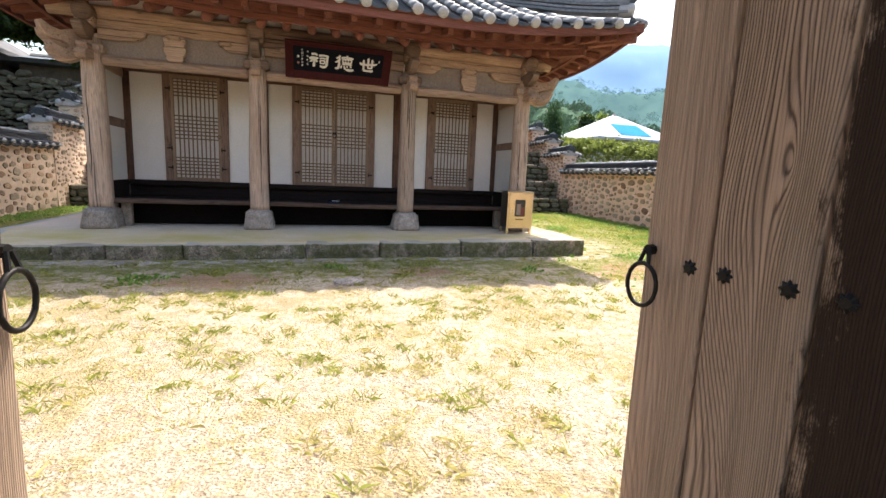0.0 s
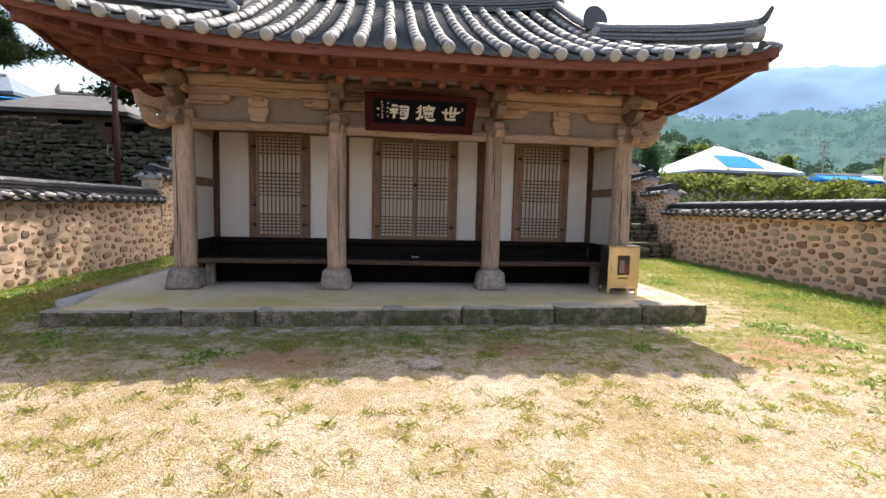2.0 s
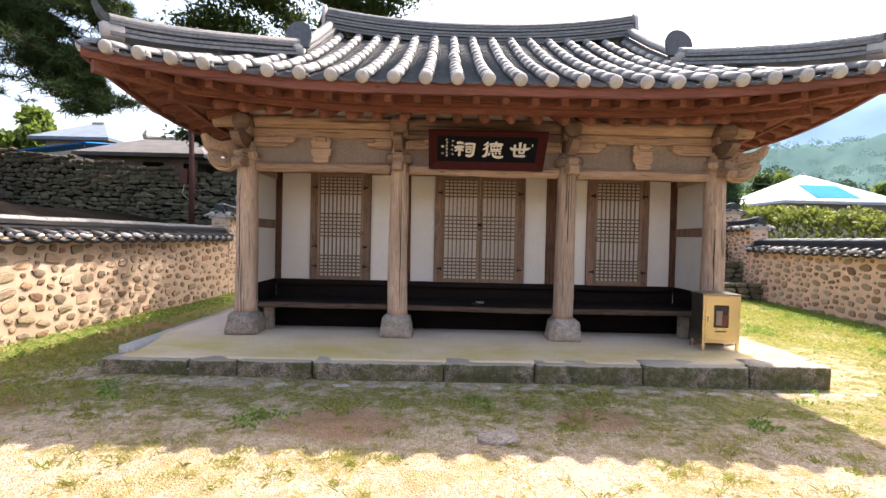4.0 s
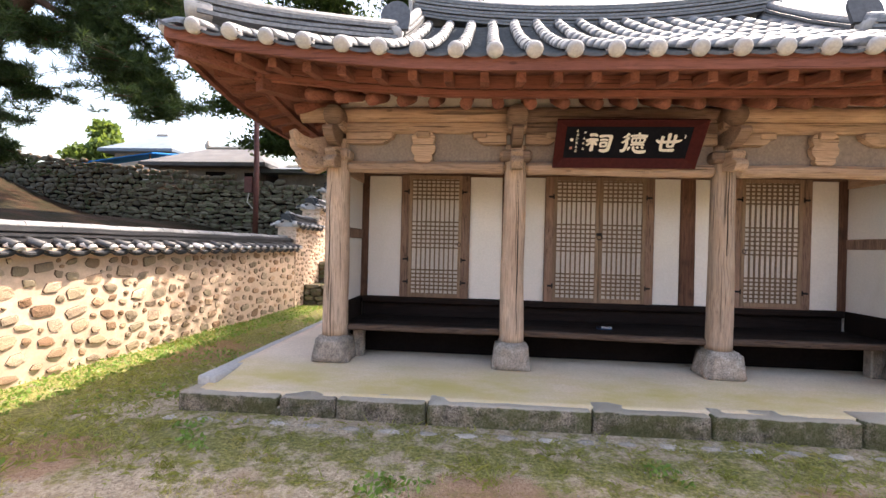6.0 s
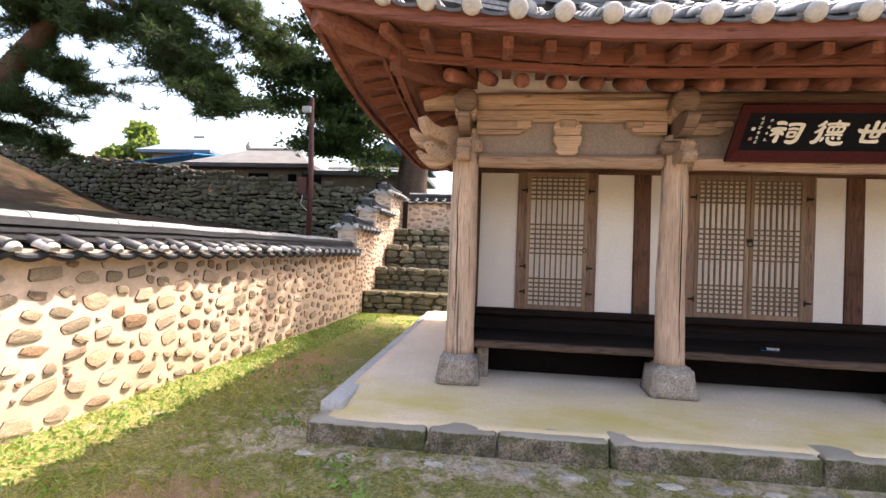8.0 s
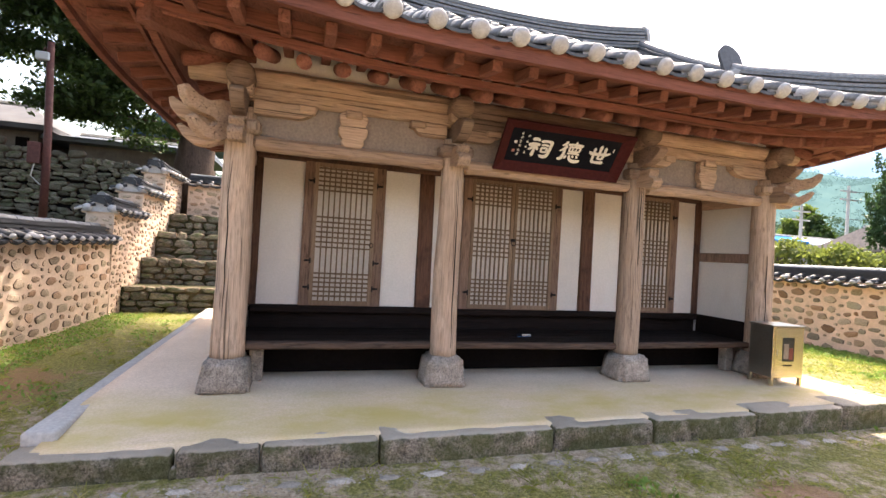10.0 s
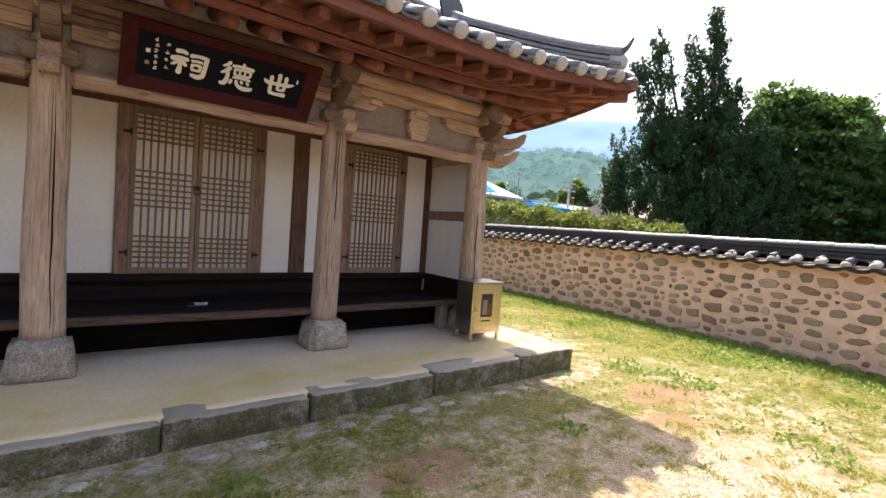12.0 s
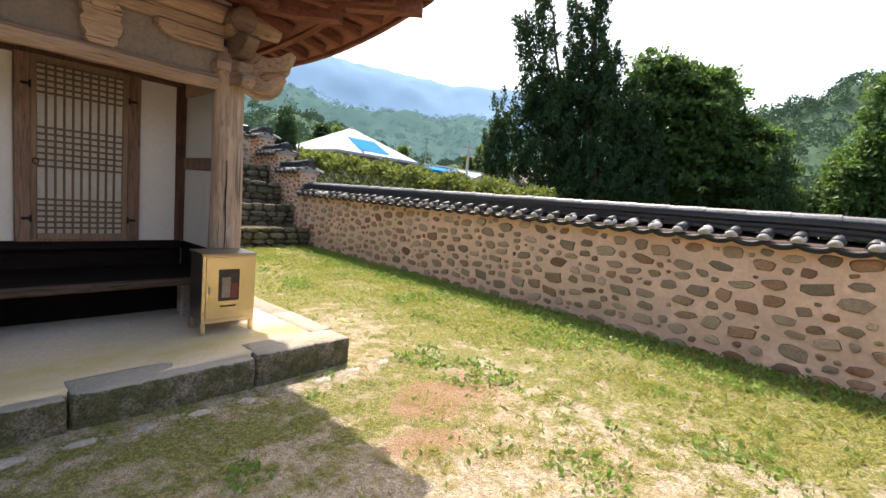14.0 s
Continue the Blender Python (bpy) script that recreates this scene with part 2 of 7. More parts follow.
wood_col = wood("timber_column", (0.42, 0.31, 0.24), "z", 0.72, 0.8, 0.75)
wood_x = wood("timber_beam", (0.42, 0.295, 0.22), "x", 0.6, 0.8, 0.7)
wood_old = wood("timber_old_grey", (0.23, 0.16, 0.125), "x", 0.7, 0.85, 0.7)
wood_y = wood("timber_bracket", (0.42, 0.295, 0.22), "y", 0.6, 0.8, 0.6)
wood_red_y = wood("timber_rafter", (0.235, 0.10, 0.075), "y", 0.6, 0.8, 0.4)
wood_red_x = wood("timber_eave", (0.195, 0.078, 0.058), "x", 0.6, 0.8, 0.5)
wood_post = wood("timber_post", (0.115, 0.06, 0.043), "z", 0.8, 0.75, 0.3, stain=(0.03, 0.02, 0.016))
wood_frame = wood("timber_door_frame", (0.225, 0.145, 0.11), "z", 1.0, 0.75, 0.35)
wood_sash = wood("timber_sash", (0.25, 0.175, 0.125), "z", 0.5, 0.75, 0.15)
wood_bar = plain("timber_lattice", (0.19, 0.13, 0.09), 40, 0.3, 0.8)
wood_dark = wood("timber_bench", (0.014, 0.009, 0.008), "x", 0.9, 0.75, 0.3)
wood_rim = wood("timber_bench_edge", (0.085, 0.058, 0.045), "x", 1.2, 0.75, 0.8)
wood_gate = gate_wood("timber_gate", (0.40, 0.28, 0.205))
plaster = plain("lime_plaster", (0.74, 0.70, 0.675), 45, 0.08, 0.9, bump=0.15, stains=0.25, stain=(0.55, 0.49, 0.42))
plaster_dim = plain("grey_plaster", (0.27, 0.22, 0.195), 40, 0.25, 0.9, bump=0.15, stains=0.3)
paper = plain("door_paper", (0.58, 0.53, 0.49), 30, 0.12, 0.95, bump=0.05, stains=0.2)
# Clay grey lightened: the sun's glint on the cover tiles is in this colour.
tile = plain("roof_tile_clay_lit", (0.20, 0.20, 0.205), 24, 0.4, 0.5, bump=0.25, stains=0.35, stain=(0.24, 0.24, 0.24), vary=0.5, spec=0.4)
tile_dark = plain("roof_tile_dark", (0.075, 0.078, 0.085), 24, 0.35, 0.6, bump=0.25, stains=0.3, stain=(0.15, 0.15, 0.15), vary=0.35, spec=0.4)
# Darker copy of the roof tile: the coping's shade is put into its colour.
tile_coping = plain("coping_tile_shaded", (0.036, 0.037, 0.042), 24, 0.35, 0.55, bump=0.25, stains=0.25, stain=(0.10, 0.10, 0.10), vary=0.35, spec=0.45)
lime = plain("lime_end_plaster", (0.47, 0.45, 0.44), 50, 0.2, 0.9, bump=0.3, stains=0.35, stain=(0.3, 0.28, 0.26))
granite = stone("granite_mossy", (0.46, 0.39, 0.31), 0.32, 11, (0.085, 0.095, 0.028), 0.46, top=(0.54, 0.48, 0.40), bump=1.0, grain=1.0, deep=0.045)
pedestal_stone = stone("granite_pedestal", (0.42, 0.36, 0.31), 0.6, 12, None, bump=1.0, grain=0.75, deep=0.02)
field_stone = stone("field_stone", (0.52, 0.40, 0.29), 0.5, 14, None, vary=0.6, warm=(0.48, 0.32, 0.21), grain=0.65, deep=0.02)
field_stone_grey = stone("field_stone_grey", (0.46, 0.345, 0.245), 0.6, 14, None, vary=0.6, warm=(0.40, 0.235, 0.145), grain=0.6, deep=0.02)
dry_stone = stone("dry_stone", (0.21, 0.185, 0.14), 0.5, 7, (0.06, 0.085, 0.03), 0.56, vary=0.7)
mortar = stone("mud_mortar", (0.78, 0.54, 0.40), 0.88, 4, None, bump=0.3, vary=0.0, grain=0.15)
mortar_left = stone("mud_mortar_pale", (0.64, 0.48, 0.36), 0.88, 4, None, bump=0.3, vary=0.0, grain=0.15)
cement = plain("pale_cement", (0.45, 0.43, 0.40), 35, 0.2, 0.9, bump=0.2)
iron = plain("black_iron", (0.02, 0.018, 0.018), 60, 0.3, 0.55, 0.6, vary=0.0)
brass = plain("brushed_brass", (0.66, 0.55, 0.36), 60, 0.12, 0.25, 0.85, bump=0.05, vary=0.0)
brass_dark = plain("box_side_steel", (0.32, 0.29, 0.24), 60, 0.1, 0.3, 0.9, bump=0.05, vary=0.0)
sign_red = plain("sign_frame_red", (0.055, 0.010, 0.010), 30, 0.3, 0.75, vary=0.0, spec=0.15)
sign_black = plain("sign_black", (0.008, 0.008, 0.012), 30, 0.3, 0.8, vary=0.0, spec=0.08)
sign_white = plain("sign_letter", (0.78, 0.74, 0.68), 40, 0.1, 0.8, vary=0.0)
# Near-black for bench shade, column splits, dark windows, stone gaps and printed bars.
black = plain("near_black", (0.010, 0.008, 0.008), 30, 0.3, 0.95, spec=0.05)


def ground_material():
    n = Nodes("courtyard_ground")
    geo = n.t.nodes.new("ShaderNodeNewGeometry")
    pos = geo.outputs["Position"]
    xyz = n.add("ShaderNodeSeparateXYZ", Vector=pos)
    x, y, z = xyz.outputs
    big = n.noise(pos, 0.9, 5.0, 0.6)
    mid = n.noise(pos, 4.5, 6.0, 0.65)
    fine = n.noise(pos, 55.0, 6.0, 0.75)
    grit = n.add("ShaderNodeTexVoronoi", Vector=pos, Scale=70.0).outputs["Distance"]
    sand = n.ramp(fine, [(0.34, (0.19, 0.135, 0.10)), (0.46, (0.50, 0.425, 0.33)), (0.64, (0.64, 0.56, 0.455))])
    speck = n.add("ShaderNodeTexVoronoi", Vector=pos, Scale=38.0)
    sand = n.mix(0.5, sand, n.ramp(speck.outputs["Color"], [(0.2, (0.52, 0.46, 0.40)), (0.7, (1.12, 1.1, 1.05))]), "MULTIPLY")
    sand = n.mix(0.5, sand, n.ramp(mid, [(0.3, (0.72, 0.62, 0.50)), (0.6, (1, 1, 1))]), "MULTIPLY")

    def patch(px, py, rx, ry):
        dx = n.math("DIVIDE", n.math("SUBTRACT", x, px), rx)
        dy = n.math("DIVIDE", n.math("SUBTRACT", y, py), ry)
        d = n.math("ADD", n.math("MULTIPLY", dx, dx), n.math("MULTIPLY", dy, dy))
        d = n.math("ADD", d, n.math("MULTIPLY", n.math("SUBTRACT", mid, 0.5), 3.4))
        d = n.math("ADD", d, n.math("MULTIPLY", n.math("SUBTRACT", fine, 0.5), 0.8))
        return n.ramp(d, [(0.45, 1.0), (1.0, 0.0)])

    # bare reddish earth
    red = None
    for spot in ((-0.95, 4.95, 0.62, 0.36), (1.2, 5.15, 0.42, 0.25), (4.15, 5.1, 0.6, 0.34), (-4.1, 5.15, 0.55, 0.4), (-4.75, 8.3, 0.55, 0.8), (3.5, 4.7, 0.3, 0.2)):
        p = patch(*spot)
        red = p if red is None else n.math("MAXIMUM", red, p)
    earth = n.ramp(fine, [(0.25, (0.20, 0.105, 0.06)), (0.7, (0.42, 0.25, 0.155))])
    # moss and short grass: a band before the platform, the strips along both walls
    right = n.math("MULTIPLY", n.math("SUBTRACT", x, 2.7), 0.33, True)
    left = n.math("MULTIPLY", n.math("SUBTRACT", -2.6, x), 0.42, True)
    band = n.math("SUBTRACT", 1.0, n.math("ABSOLUTE", n.math("DIVIDE", n.math("SUBTRACT", y, 5.55), 1.5)), True)
    far = n.math("MULTIPLY", n.math("SUBTRACT", y, 6.4), 0.6, True)
    near = n.math("MAXIMUM", n.math("MAXIMUM", right, left), n.math("MAXIMUM", n.math("MULTIPLY", band, 0.86), far))
    level = n.math("ADD", n.math("MULTIPLY", near, 0.62), n.math("SUBTRACT", n.math("MULTIPLY", big, 0.55), 0.22))
    level = n.math("ADD", level, n.math("MULTIPLY", n.math("SUBTRACT", mid, 0.5), 1.5))
    level = n.math("ADD", level, n.math("MULTIPLY", n.math("SUBTRACT", fine, 0.5), 0.8))
    green = n.ramp(level, [(0.36, 0.0), (0.54, 1.0)])
    moss = n.ramp(n.noise(pos, 34.0, 6.0, 0.8), [(0.36, (0.045, 0.065, 0.016)), (0.5, (0.18, 0.185, 0.045)), (0.64, (0.38, 0.34, 0.12))])
    # dry yellow grass between
    spot = n.noise(pos, 9.0, 6.0, 0.7)
    dry = n.ramp(n.math("ADD", n.math("ADD", n.math("MULTIPLY", mid, 0.5), n.math("MULTIPLY", spot, 0.5)), n.math("ADD", n.math("MULTIPLY", n.math("SUBTRACT", fine, 0.5), 0.6), n.math("MULTIPLY", n.math("SUBTRACT", big, 0.5), 0.7))), [(0.47, 0.0), (0.58, 1.0)])
    straw = n.ramp(fine, [(0.3, (0.17, 0.13, 0.045)), (0.7, (0.42, 0.33, 0.14))])
    col = n.mix(n.math("MULTIPLY", dry, 0.7), sand, straw)
    clay = n.ramp(n.noise(pos, 1.7, 5.0, 0.65), [(0.55, 0.0), (0.7, 1.0)])
    col = n.mix(n.math("MULTIPLY", clay, 0.35), col, (0.36, 0.22, 0.14))
    col = n.mix(n.math("MULTIPLY", green, 0.85), col, moss)
    col = n.mix(n.math("MULTIPLY", red, 0.7), col, earth)
    # beyond the walls: grass and litter, darkened to hold the trees' shade
    out = n.math("MAXIMUM", n.math("MULTIPLY", n.math("SUBTRACT", x, 8.2), 1.0, True), n.math("MULTIPLY", n.math("SUBTRACT", -6.1, x), 1.0, True))
    out = n.math("MAXIMUM", out, n.math("MULTIPLY", n.math("SUBTRACT", y, 14.5), 1.0, True))
    wild = n.ramp(n.noise(pos, 1.3, 8.0, 0.75), [(0.3, (0.018, 0.02, 0.009)), (0.48, (0.036, 0.027, 0.014)), (0.62, (0.07, 0.036, 0.023))])
    turf = n.ramp(n.math("ADD", n.math("MULTIPLY", n.math("ADD", x, 8.6), 0.5), n.math("MULTIPLY", n.math("SUBTRACT", mid, 0.5), 1.6)), [(0.0, 0.0), (0.6, 1.0)])
    turf = n.math("MULTIPLY", turf, n.math("LESS_THAN", x, 0.0))
    wild = n.mix(n.math("MULTIPLY", turf, 0.8), wild, n.ramp(fine, [(0.3, (0.03, 0.05, 0.012)), (0.65, (0.12, 0.15, 0.035))]))
    col = n.mix(out, col, wild)
    h = n.math("ADD", n.math("MULTIPLY", fine, 0.6), n.math("ADD", n.math("MULTIPLY", grit, 0.5), mid))
    return n.done(col, 0.95, h, 1.0, 0.03, spec=0.1)


def platform_material():
    n = Nodes("tamped_lime_floor")
    xyz = n.add("ShaderNodeSeparateXYZ", Vector=n.coord)
    mid = n.noise(n.coord, 2.2, 5.0)
    fine = n.noise(n.coord, 60.0, 5.0, 0.7)
    base = n.ramp(fine, [(0.36, (0.66, 0.52, 0.40)), (0.62, (0.84, 0.68, 0.53))])
    base = n.mix(0.6, base, n.ramp(mid, [(0.3, (0.8, 0.78, 0.74)), (0.7, (1, 1, 1))]), "MULTIPLY")
    algae = n.ramp(n.noise(n.shifted((0.6, 1.1, 1.0)), 1.8, 6.0, 0.65), [(0.32, 0.2), (0.62, 1.0)])
    front = n.math("SUBTRACT", 1.0, n.math("ABSOLUTE", n.math("DIVIDE", n.math("SUBTRACT", xyz.outputs[1], 6.56), 0.80)), True)
    base = n.mix(n.math("MULTIPLY", n.math("MULTIPLY", algae, front), 0.95), base, (0.52, 0.41, 0.14))
    return n.done(base, 0.9, n.math("ADD", fine, mid), 0.2, 0.01, spec=0.2)


mat_ground = ground_material()
mat_floor = platform_material()

# ---- the ground, one sheet out to the horizon ----


def left_x(y):
    return -5.80 + 0.042 * (y - 5.0)


def right_x(y):
    return 7.32 + 0.092 * (y - 4.0)


def smooth(a, b, v):
    t = min(1.0, max(0.0, (v - a) / (b - a)))
    return t * t * (3 - 2 * t)


def land(x, y):
    """Height of the ground."""
    lx, rx = left_x(y) - 0.35, right_x(y) + 0.35
    z = 0.03 * noise.noise(Vector((x * 0.5, y * 0.5, 0)))
    z += 0.06 * smooth(3.0, 7.2, x)
    back = smooth(14.4, 19.0, y)
    z += 2.6 * back * smooth(-9, -4, x) * (1 - smooth(7.5, 9.0, x))
    if x < lx + 0.35:
        d = lx - x
        up = 1.25 * smooth(0.0, 0.6, d) + 0.9 * smooth(0.6, 6.0, d) + 2.6 * smooth(7.0, 16.0, d) * (1 - smooth(16.9, 17.3, y))
        z += up * smooth(-2, 3, y)
        z += 1.3 * smooth(17.2, 17.6, y) * smooth(0.0, 3.0, d)
    if x > rx - 0.35:
        d = x - rx
        z += 0.55 * smooth(0.0, 1.5, d) * smooth(8, 15, y) - 0.6 * smooth(2.0, 14.0, d)
    far = max(0.0, math.hypot(x, y - 8) - 24)
    z += 0.02 * min(far, 60)
    return z


def axis(fine0, fine1, step, reach):
    v = list(np.arange(fine0, fine1 + 1e-6, step))
    s, lo, hi = step, fine0, fine1
    while hi < reach:
        s *= 1.45
        lo, hi = lo - s, hi + s
        v = [lo] + v + [hi]
    return v


xs, ys = axis(-13.0, 12.0, 0.25, 1500), axis(-1.5, 20.0, 0.25, 1500)
verts = [(x, y, land(x, y)) for y in ys for x in xs]
W = len(xs)
faces = [(j * W + i, j * W + i + 1, (j + 1) * W + i + 1, (j + 1) * W + i) for j in range(len(ys) - 1) for i in range(W - 1)]
ground = put("ground", raw("ground", verts, faces), mat_ground, smooth=True)
tagged(ground, "sandy courtyard earth with moss and thin dry grass", "ground", kind="structure")

# ---- stone platform ----
PX0, PX1, PY0, PY1, PZ = -3.72, 3.98, 6.11, 12.4, 0.25
platform = thing("platform", "low lime-topped stone platform with mossy granite edge", "platform", kind="structure")
joints = [PX0, -2.80, -2.28, -1.49, -0.10, 0.85, 1.99, 3.11, PX1]
heights = [0.155, 0.162, 0.165, 0.17, 0.178, 0.19, 0.208, 0.228]
rng = random.Random(5)


def floor_z(x, y):
    """The tamped floor: level, but sinking towards the edge stones, with shallow hollows."""
    lip = np.interp(x, [(a + b) / 2 for a, b in zip(joints, joints[1:])], heights) + 0.013
    t = smooth(PY0 + 0.10, PY0 + 0.95, y)
    return lip + (PZ - 0.006 - lip) * t + 0.005 * noise.noise(Vector((x * 2.5, y * 2.5, 2)))


fx0, fx1, fy0 = PX0 + 0.12, PX1 - 0.1, PY0 + 0.10
gx_n, gy = 60, [fy0 + 0.09 * k for k in range(13)] + [7.6, 9.0, PY1]
floor_v = [(fx0 + (fx1 - fx0) * i / gx_n, y + (0.05 * noise.noise(Vector((i * 0.55, 3, 0))) if y == fy0 else 0.0), float(floor_z(fx0 + (fx1 - fx0) * i / gx_n, y))) for y in gy for i in range(gx_n + 1)]
floor_f = [(j * (gx_n + 1) + i, j * (gx_n + 1) + i + 1, (j + 1) * (gx_n + 1) + i + 1, (j + 1) * (gx_n + 1) + i) for j in range(len(gy) - 1) for i in range(gx_n)]
rim_ids = [i for i in range(gx_n + 1)] + [j * (gx_n + 1) + gx_n for j in range(1, len(gy))] + [(len(gy) - 1) * (gx_n + 1) + i for i in range(gx_n - 1, -1, -1)] + [j * (gx_n + 1) for j in range(len(gy) - 2, 0, -1)]
foot = len(floor_v)
floor_v += [(floor_v[i][0], floor_v[i][1], -0.1) for i in rim_ids]
floor_f += [(rim_ids[k], foot + k, foot + (k + 1) % len(rim_ids), rim_ids[(k + 1) % len(rim_ids)]) for k in range(len(rim_ids))]
put("platform_floor", raw("platform_floor", floor_v, floor_f), mat_floor, platform, smooth=True)


def rough_block(x0, x1, y0, y1, z0, z1, seed, amp=0.012, cuts=5):
    b = bmesh.new()
    box(b, x0, x1, y0, y1, z0, z1, 0.018)
    bmesh.ops.subdivide_edges(b, edges=[e for e in b.edges if e.calc_length() > 0.12], cuts=cuts, use_grid_fill=True)
    for v in b.verts:
        p = v.co * 4.5 + Vector((seed * 7.3, 0, 0))
        q = v.co * 14.0 + Vector((seed * 3.1, 5, 0))
        v.co += Vector((0.4 * noise.noise(p + Vector((3, 0, 0))), noise.noise(p), 0.7 * noise.noise(p + Vector((0, 9, 0))))) * amp
        v.co += Vector((0, noise.noise(q), 0.5 * noise.noise(q + Vector((7, 0, 0))))) * amp * 0.5
    return b


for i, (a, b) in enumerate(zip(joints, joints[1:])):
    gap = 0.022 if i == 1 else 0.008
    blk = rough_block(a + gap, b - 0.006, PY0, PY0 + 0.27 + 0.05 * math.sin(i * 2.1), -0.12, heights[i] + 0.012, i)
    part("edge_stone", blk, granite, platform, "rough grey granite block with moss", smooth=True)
for side, x in (("west", PX0), ("east", PX1)):
    y = PY0 + 0.28
    k = 0
    while y < PY1 - 0.3:
        length = rng.uniform(0.7, 1.2)
        y1 = min(y + length, PY1)
        if side == "west":
            blk = rough_block(x, x + 0.2, y + 0.004, y1 - 0.004, -0.12, PZ - 0.012, 20 + k, 0.01, 3)
            part("edge_stone", blk, cement, platform, smooth=True)
        else:
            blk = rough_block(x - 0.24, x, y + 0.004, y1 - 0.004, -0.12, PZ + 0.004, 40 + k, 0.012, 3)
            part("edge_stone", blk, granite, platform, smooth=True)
        y, k = y1, k + 1
bm = bmesh.new()
for v in bmesh.ops.create_icosphere(bm, subdivisions=2, radius=0.045)["verts"]:
    v.co = Vector((v.co.x * 0.7, v.co.y, v.co.z * 1.3)) + Vector((-2.785, 6.13, 0.03))
part("wedge_stone", bm, granite, platform, smooth=True)

# ---- the hall ----
COLS, CY, WY = (-2.66, -0.715, 1.43, 3.34), 7.26, 8.20
XC = 0.36
hall = thing("shrine_hall", "old timber shrine hall with white plaster walls and grey tiled roof", "building")
for i, cx in enumerate(COLS):
    bm = bmesh.new()
    w0, w1 = 0.21, 0.165
    pts = [(-w0, -w0, PZ - 0.03), (w0, -w0, PZ - 0.03), (w0, w0, PZ - 0.03), (-w0, w0, PZ - 0.03)]
    low = [bm.verts.new((cx + a, CY + b, c)) for a, b, c in pts]
    top = [bm.verts.new((cx + a * w1 / w0, CY + b * w1 / w0, 0.52 + 0.01 * math.sin(i * 3))) for a, b, c in pts]
    bm.faces.new(low), bm.faces.new(top)
    for k in range(4):
        bm.faces.new((low[k], low[(k + 1) % 4], top[(k + 1) % 4], top[k]))
    bmesh.ops.bevel(bm, geom=list(bm.edges), offset=0.03, segments=2, affect="EDGES")
    bmesh.ops.subdivide_edges(bm, edges=[e for e in bm.edges if e.calc_length() > 0.1], cuts=4, use_grid_fill=True)
    for v in bm.verts:
        v.co += Vector((noise.noise(v.co * 7), noise.noise(v.co * 7 + Vector((9, 0, 0))), 0)) * 0.012
    part("pedestal", bm, pedestal_stone, hall, "chamfered granite column base", smooth=True)
    bm = bmesh.new()
    pts, rad = [], []
    for k in range(29):
        t = k / 28
        z = 0.515 + t * (2.62 - 0.515)
        pts.append((cx + 0.012 * noise.noise(Vector((i * 5.0, z * 1.2, 0))), CY + 0.010 * noise.noise(Vector((i * 5.0, z * 1.2, 4))), z))
        rad.append((0.142 if i in (0, 3) else 0.13) - 0.018 * t)
    tube(bm, pts, rad, 28)
    for v in bm.verts:
        a = math.atan2(v.co.y - CY, v.co.x - cx)
        f = noise.noise(Vector((math.cos(a) * 7 + i * 3, math.sin(a) * 7, v.co.z * 0.8)))
        g = noise.noise(Vector((math.cos(a) * 2.2 + i * 3, math.sin(a) * 2.2, v.co.z * 1.4)))
        worn = 1.0 + 0.010 * f + 0.03 * g - 0.03 * max(0.0, f) * smooth(1.1, 0.55, v.co.z)
        v.co.x, v.co.y = cx + (v.co.x - cx) * worn, CY + (v.co.y - CY) * worn
    # a drying split down the shaft
    part("column", bm, wood_col, hall, "weathered round timber column with long splits", smooth=True)
    bm = bmesh.new()
    a0 = (-1.9, -1.25, -1.6, -2.0)[i]
    z0, z1 = ((0.9, 2.2), (0.6, 2.3), (1.1, 2.35), (0.6, 2.1))[i]
    prev = None
    for k in range(25):
        t = k / 24
        z = z0 + t * (z1 - z0)
        a = a0 + 0.16 * noise.noise(Vector((i * 9.0, z * 2.4, 0)))
        w = 0.0045 * math.sin(math.pi * t) + 0.0008
        r = 0.140 if i in (0, 3) else 0.129
        r = r - 0.018 * (z - 0.515) / 2.1 + 0.004
        pair = []
        for s in (-1, 1):
            aa = a + s * w / r
            pair.append(bm.verts.new((cx + r * math.cos(aa), CY + r * math.sin(aa), z)))
        mid_v = bm.verts.new((cx + (r - 0.03) * math.cos(a), CY + (r - 0.03) * math.sin(a), z))
        row = (pair[0], mid_v, pair[1])
        if prev:
            bm.faces.new((prev[0], prev[1], row[1], row[0]))
            bm.faces.new((prev[1], prev[2], row[2], row[1]))
            bm.faces.new((prev[0], prev[2], row[2], row[0]))
        prev = row
    part("split", bm, black, hall)


def beam(name, x0, x1, y, z0, z1, depth, material, seed, parent=hall, bow=0.012, label="", bev=0.02):
    b = bmesh.new()
    box(b, x0, x1, y - depth / 2, y + depth / 2, z0, z1, bev)
    bmesh.ops.subdivide_edges(b, edges=[e for e in b.edges if e.calc_length() > 0.5], cuts=16, use_grid_fill=True)
    for v in b.verts:
        v.co.z += bow * noise.noise(Vector((v.co.x * 1.1, seed, v.co.z))) + 0.5 * bow * noise.noise(Vector((v.co.x * 5.0, seed, v.co.y * 9)))
        v.co.y += bow * noise.noise(Vector((v.co.x * 1.3, seed + 5, v.co.z * 2)))
    return part(name, b, material, parent, label, smooth=False)


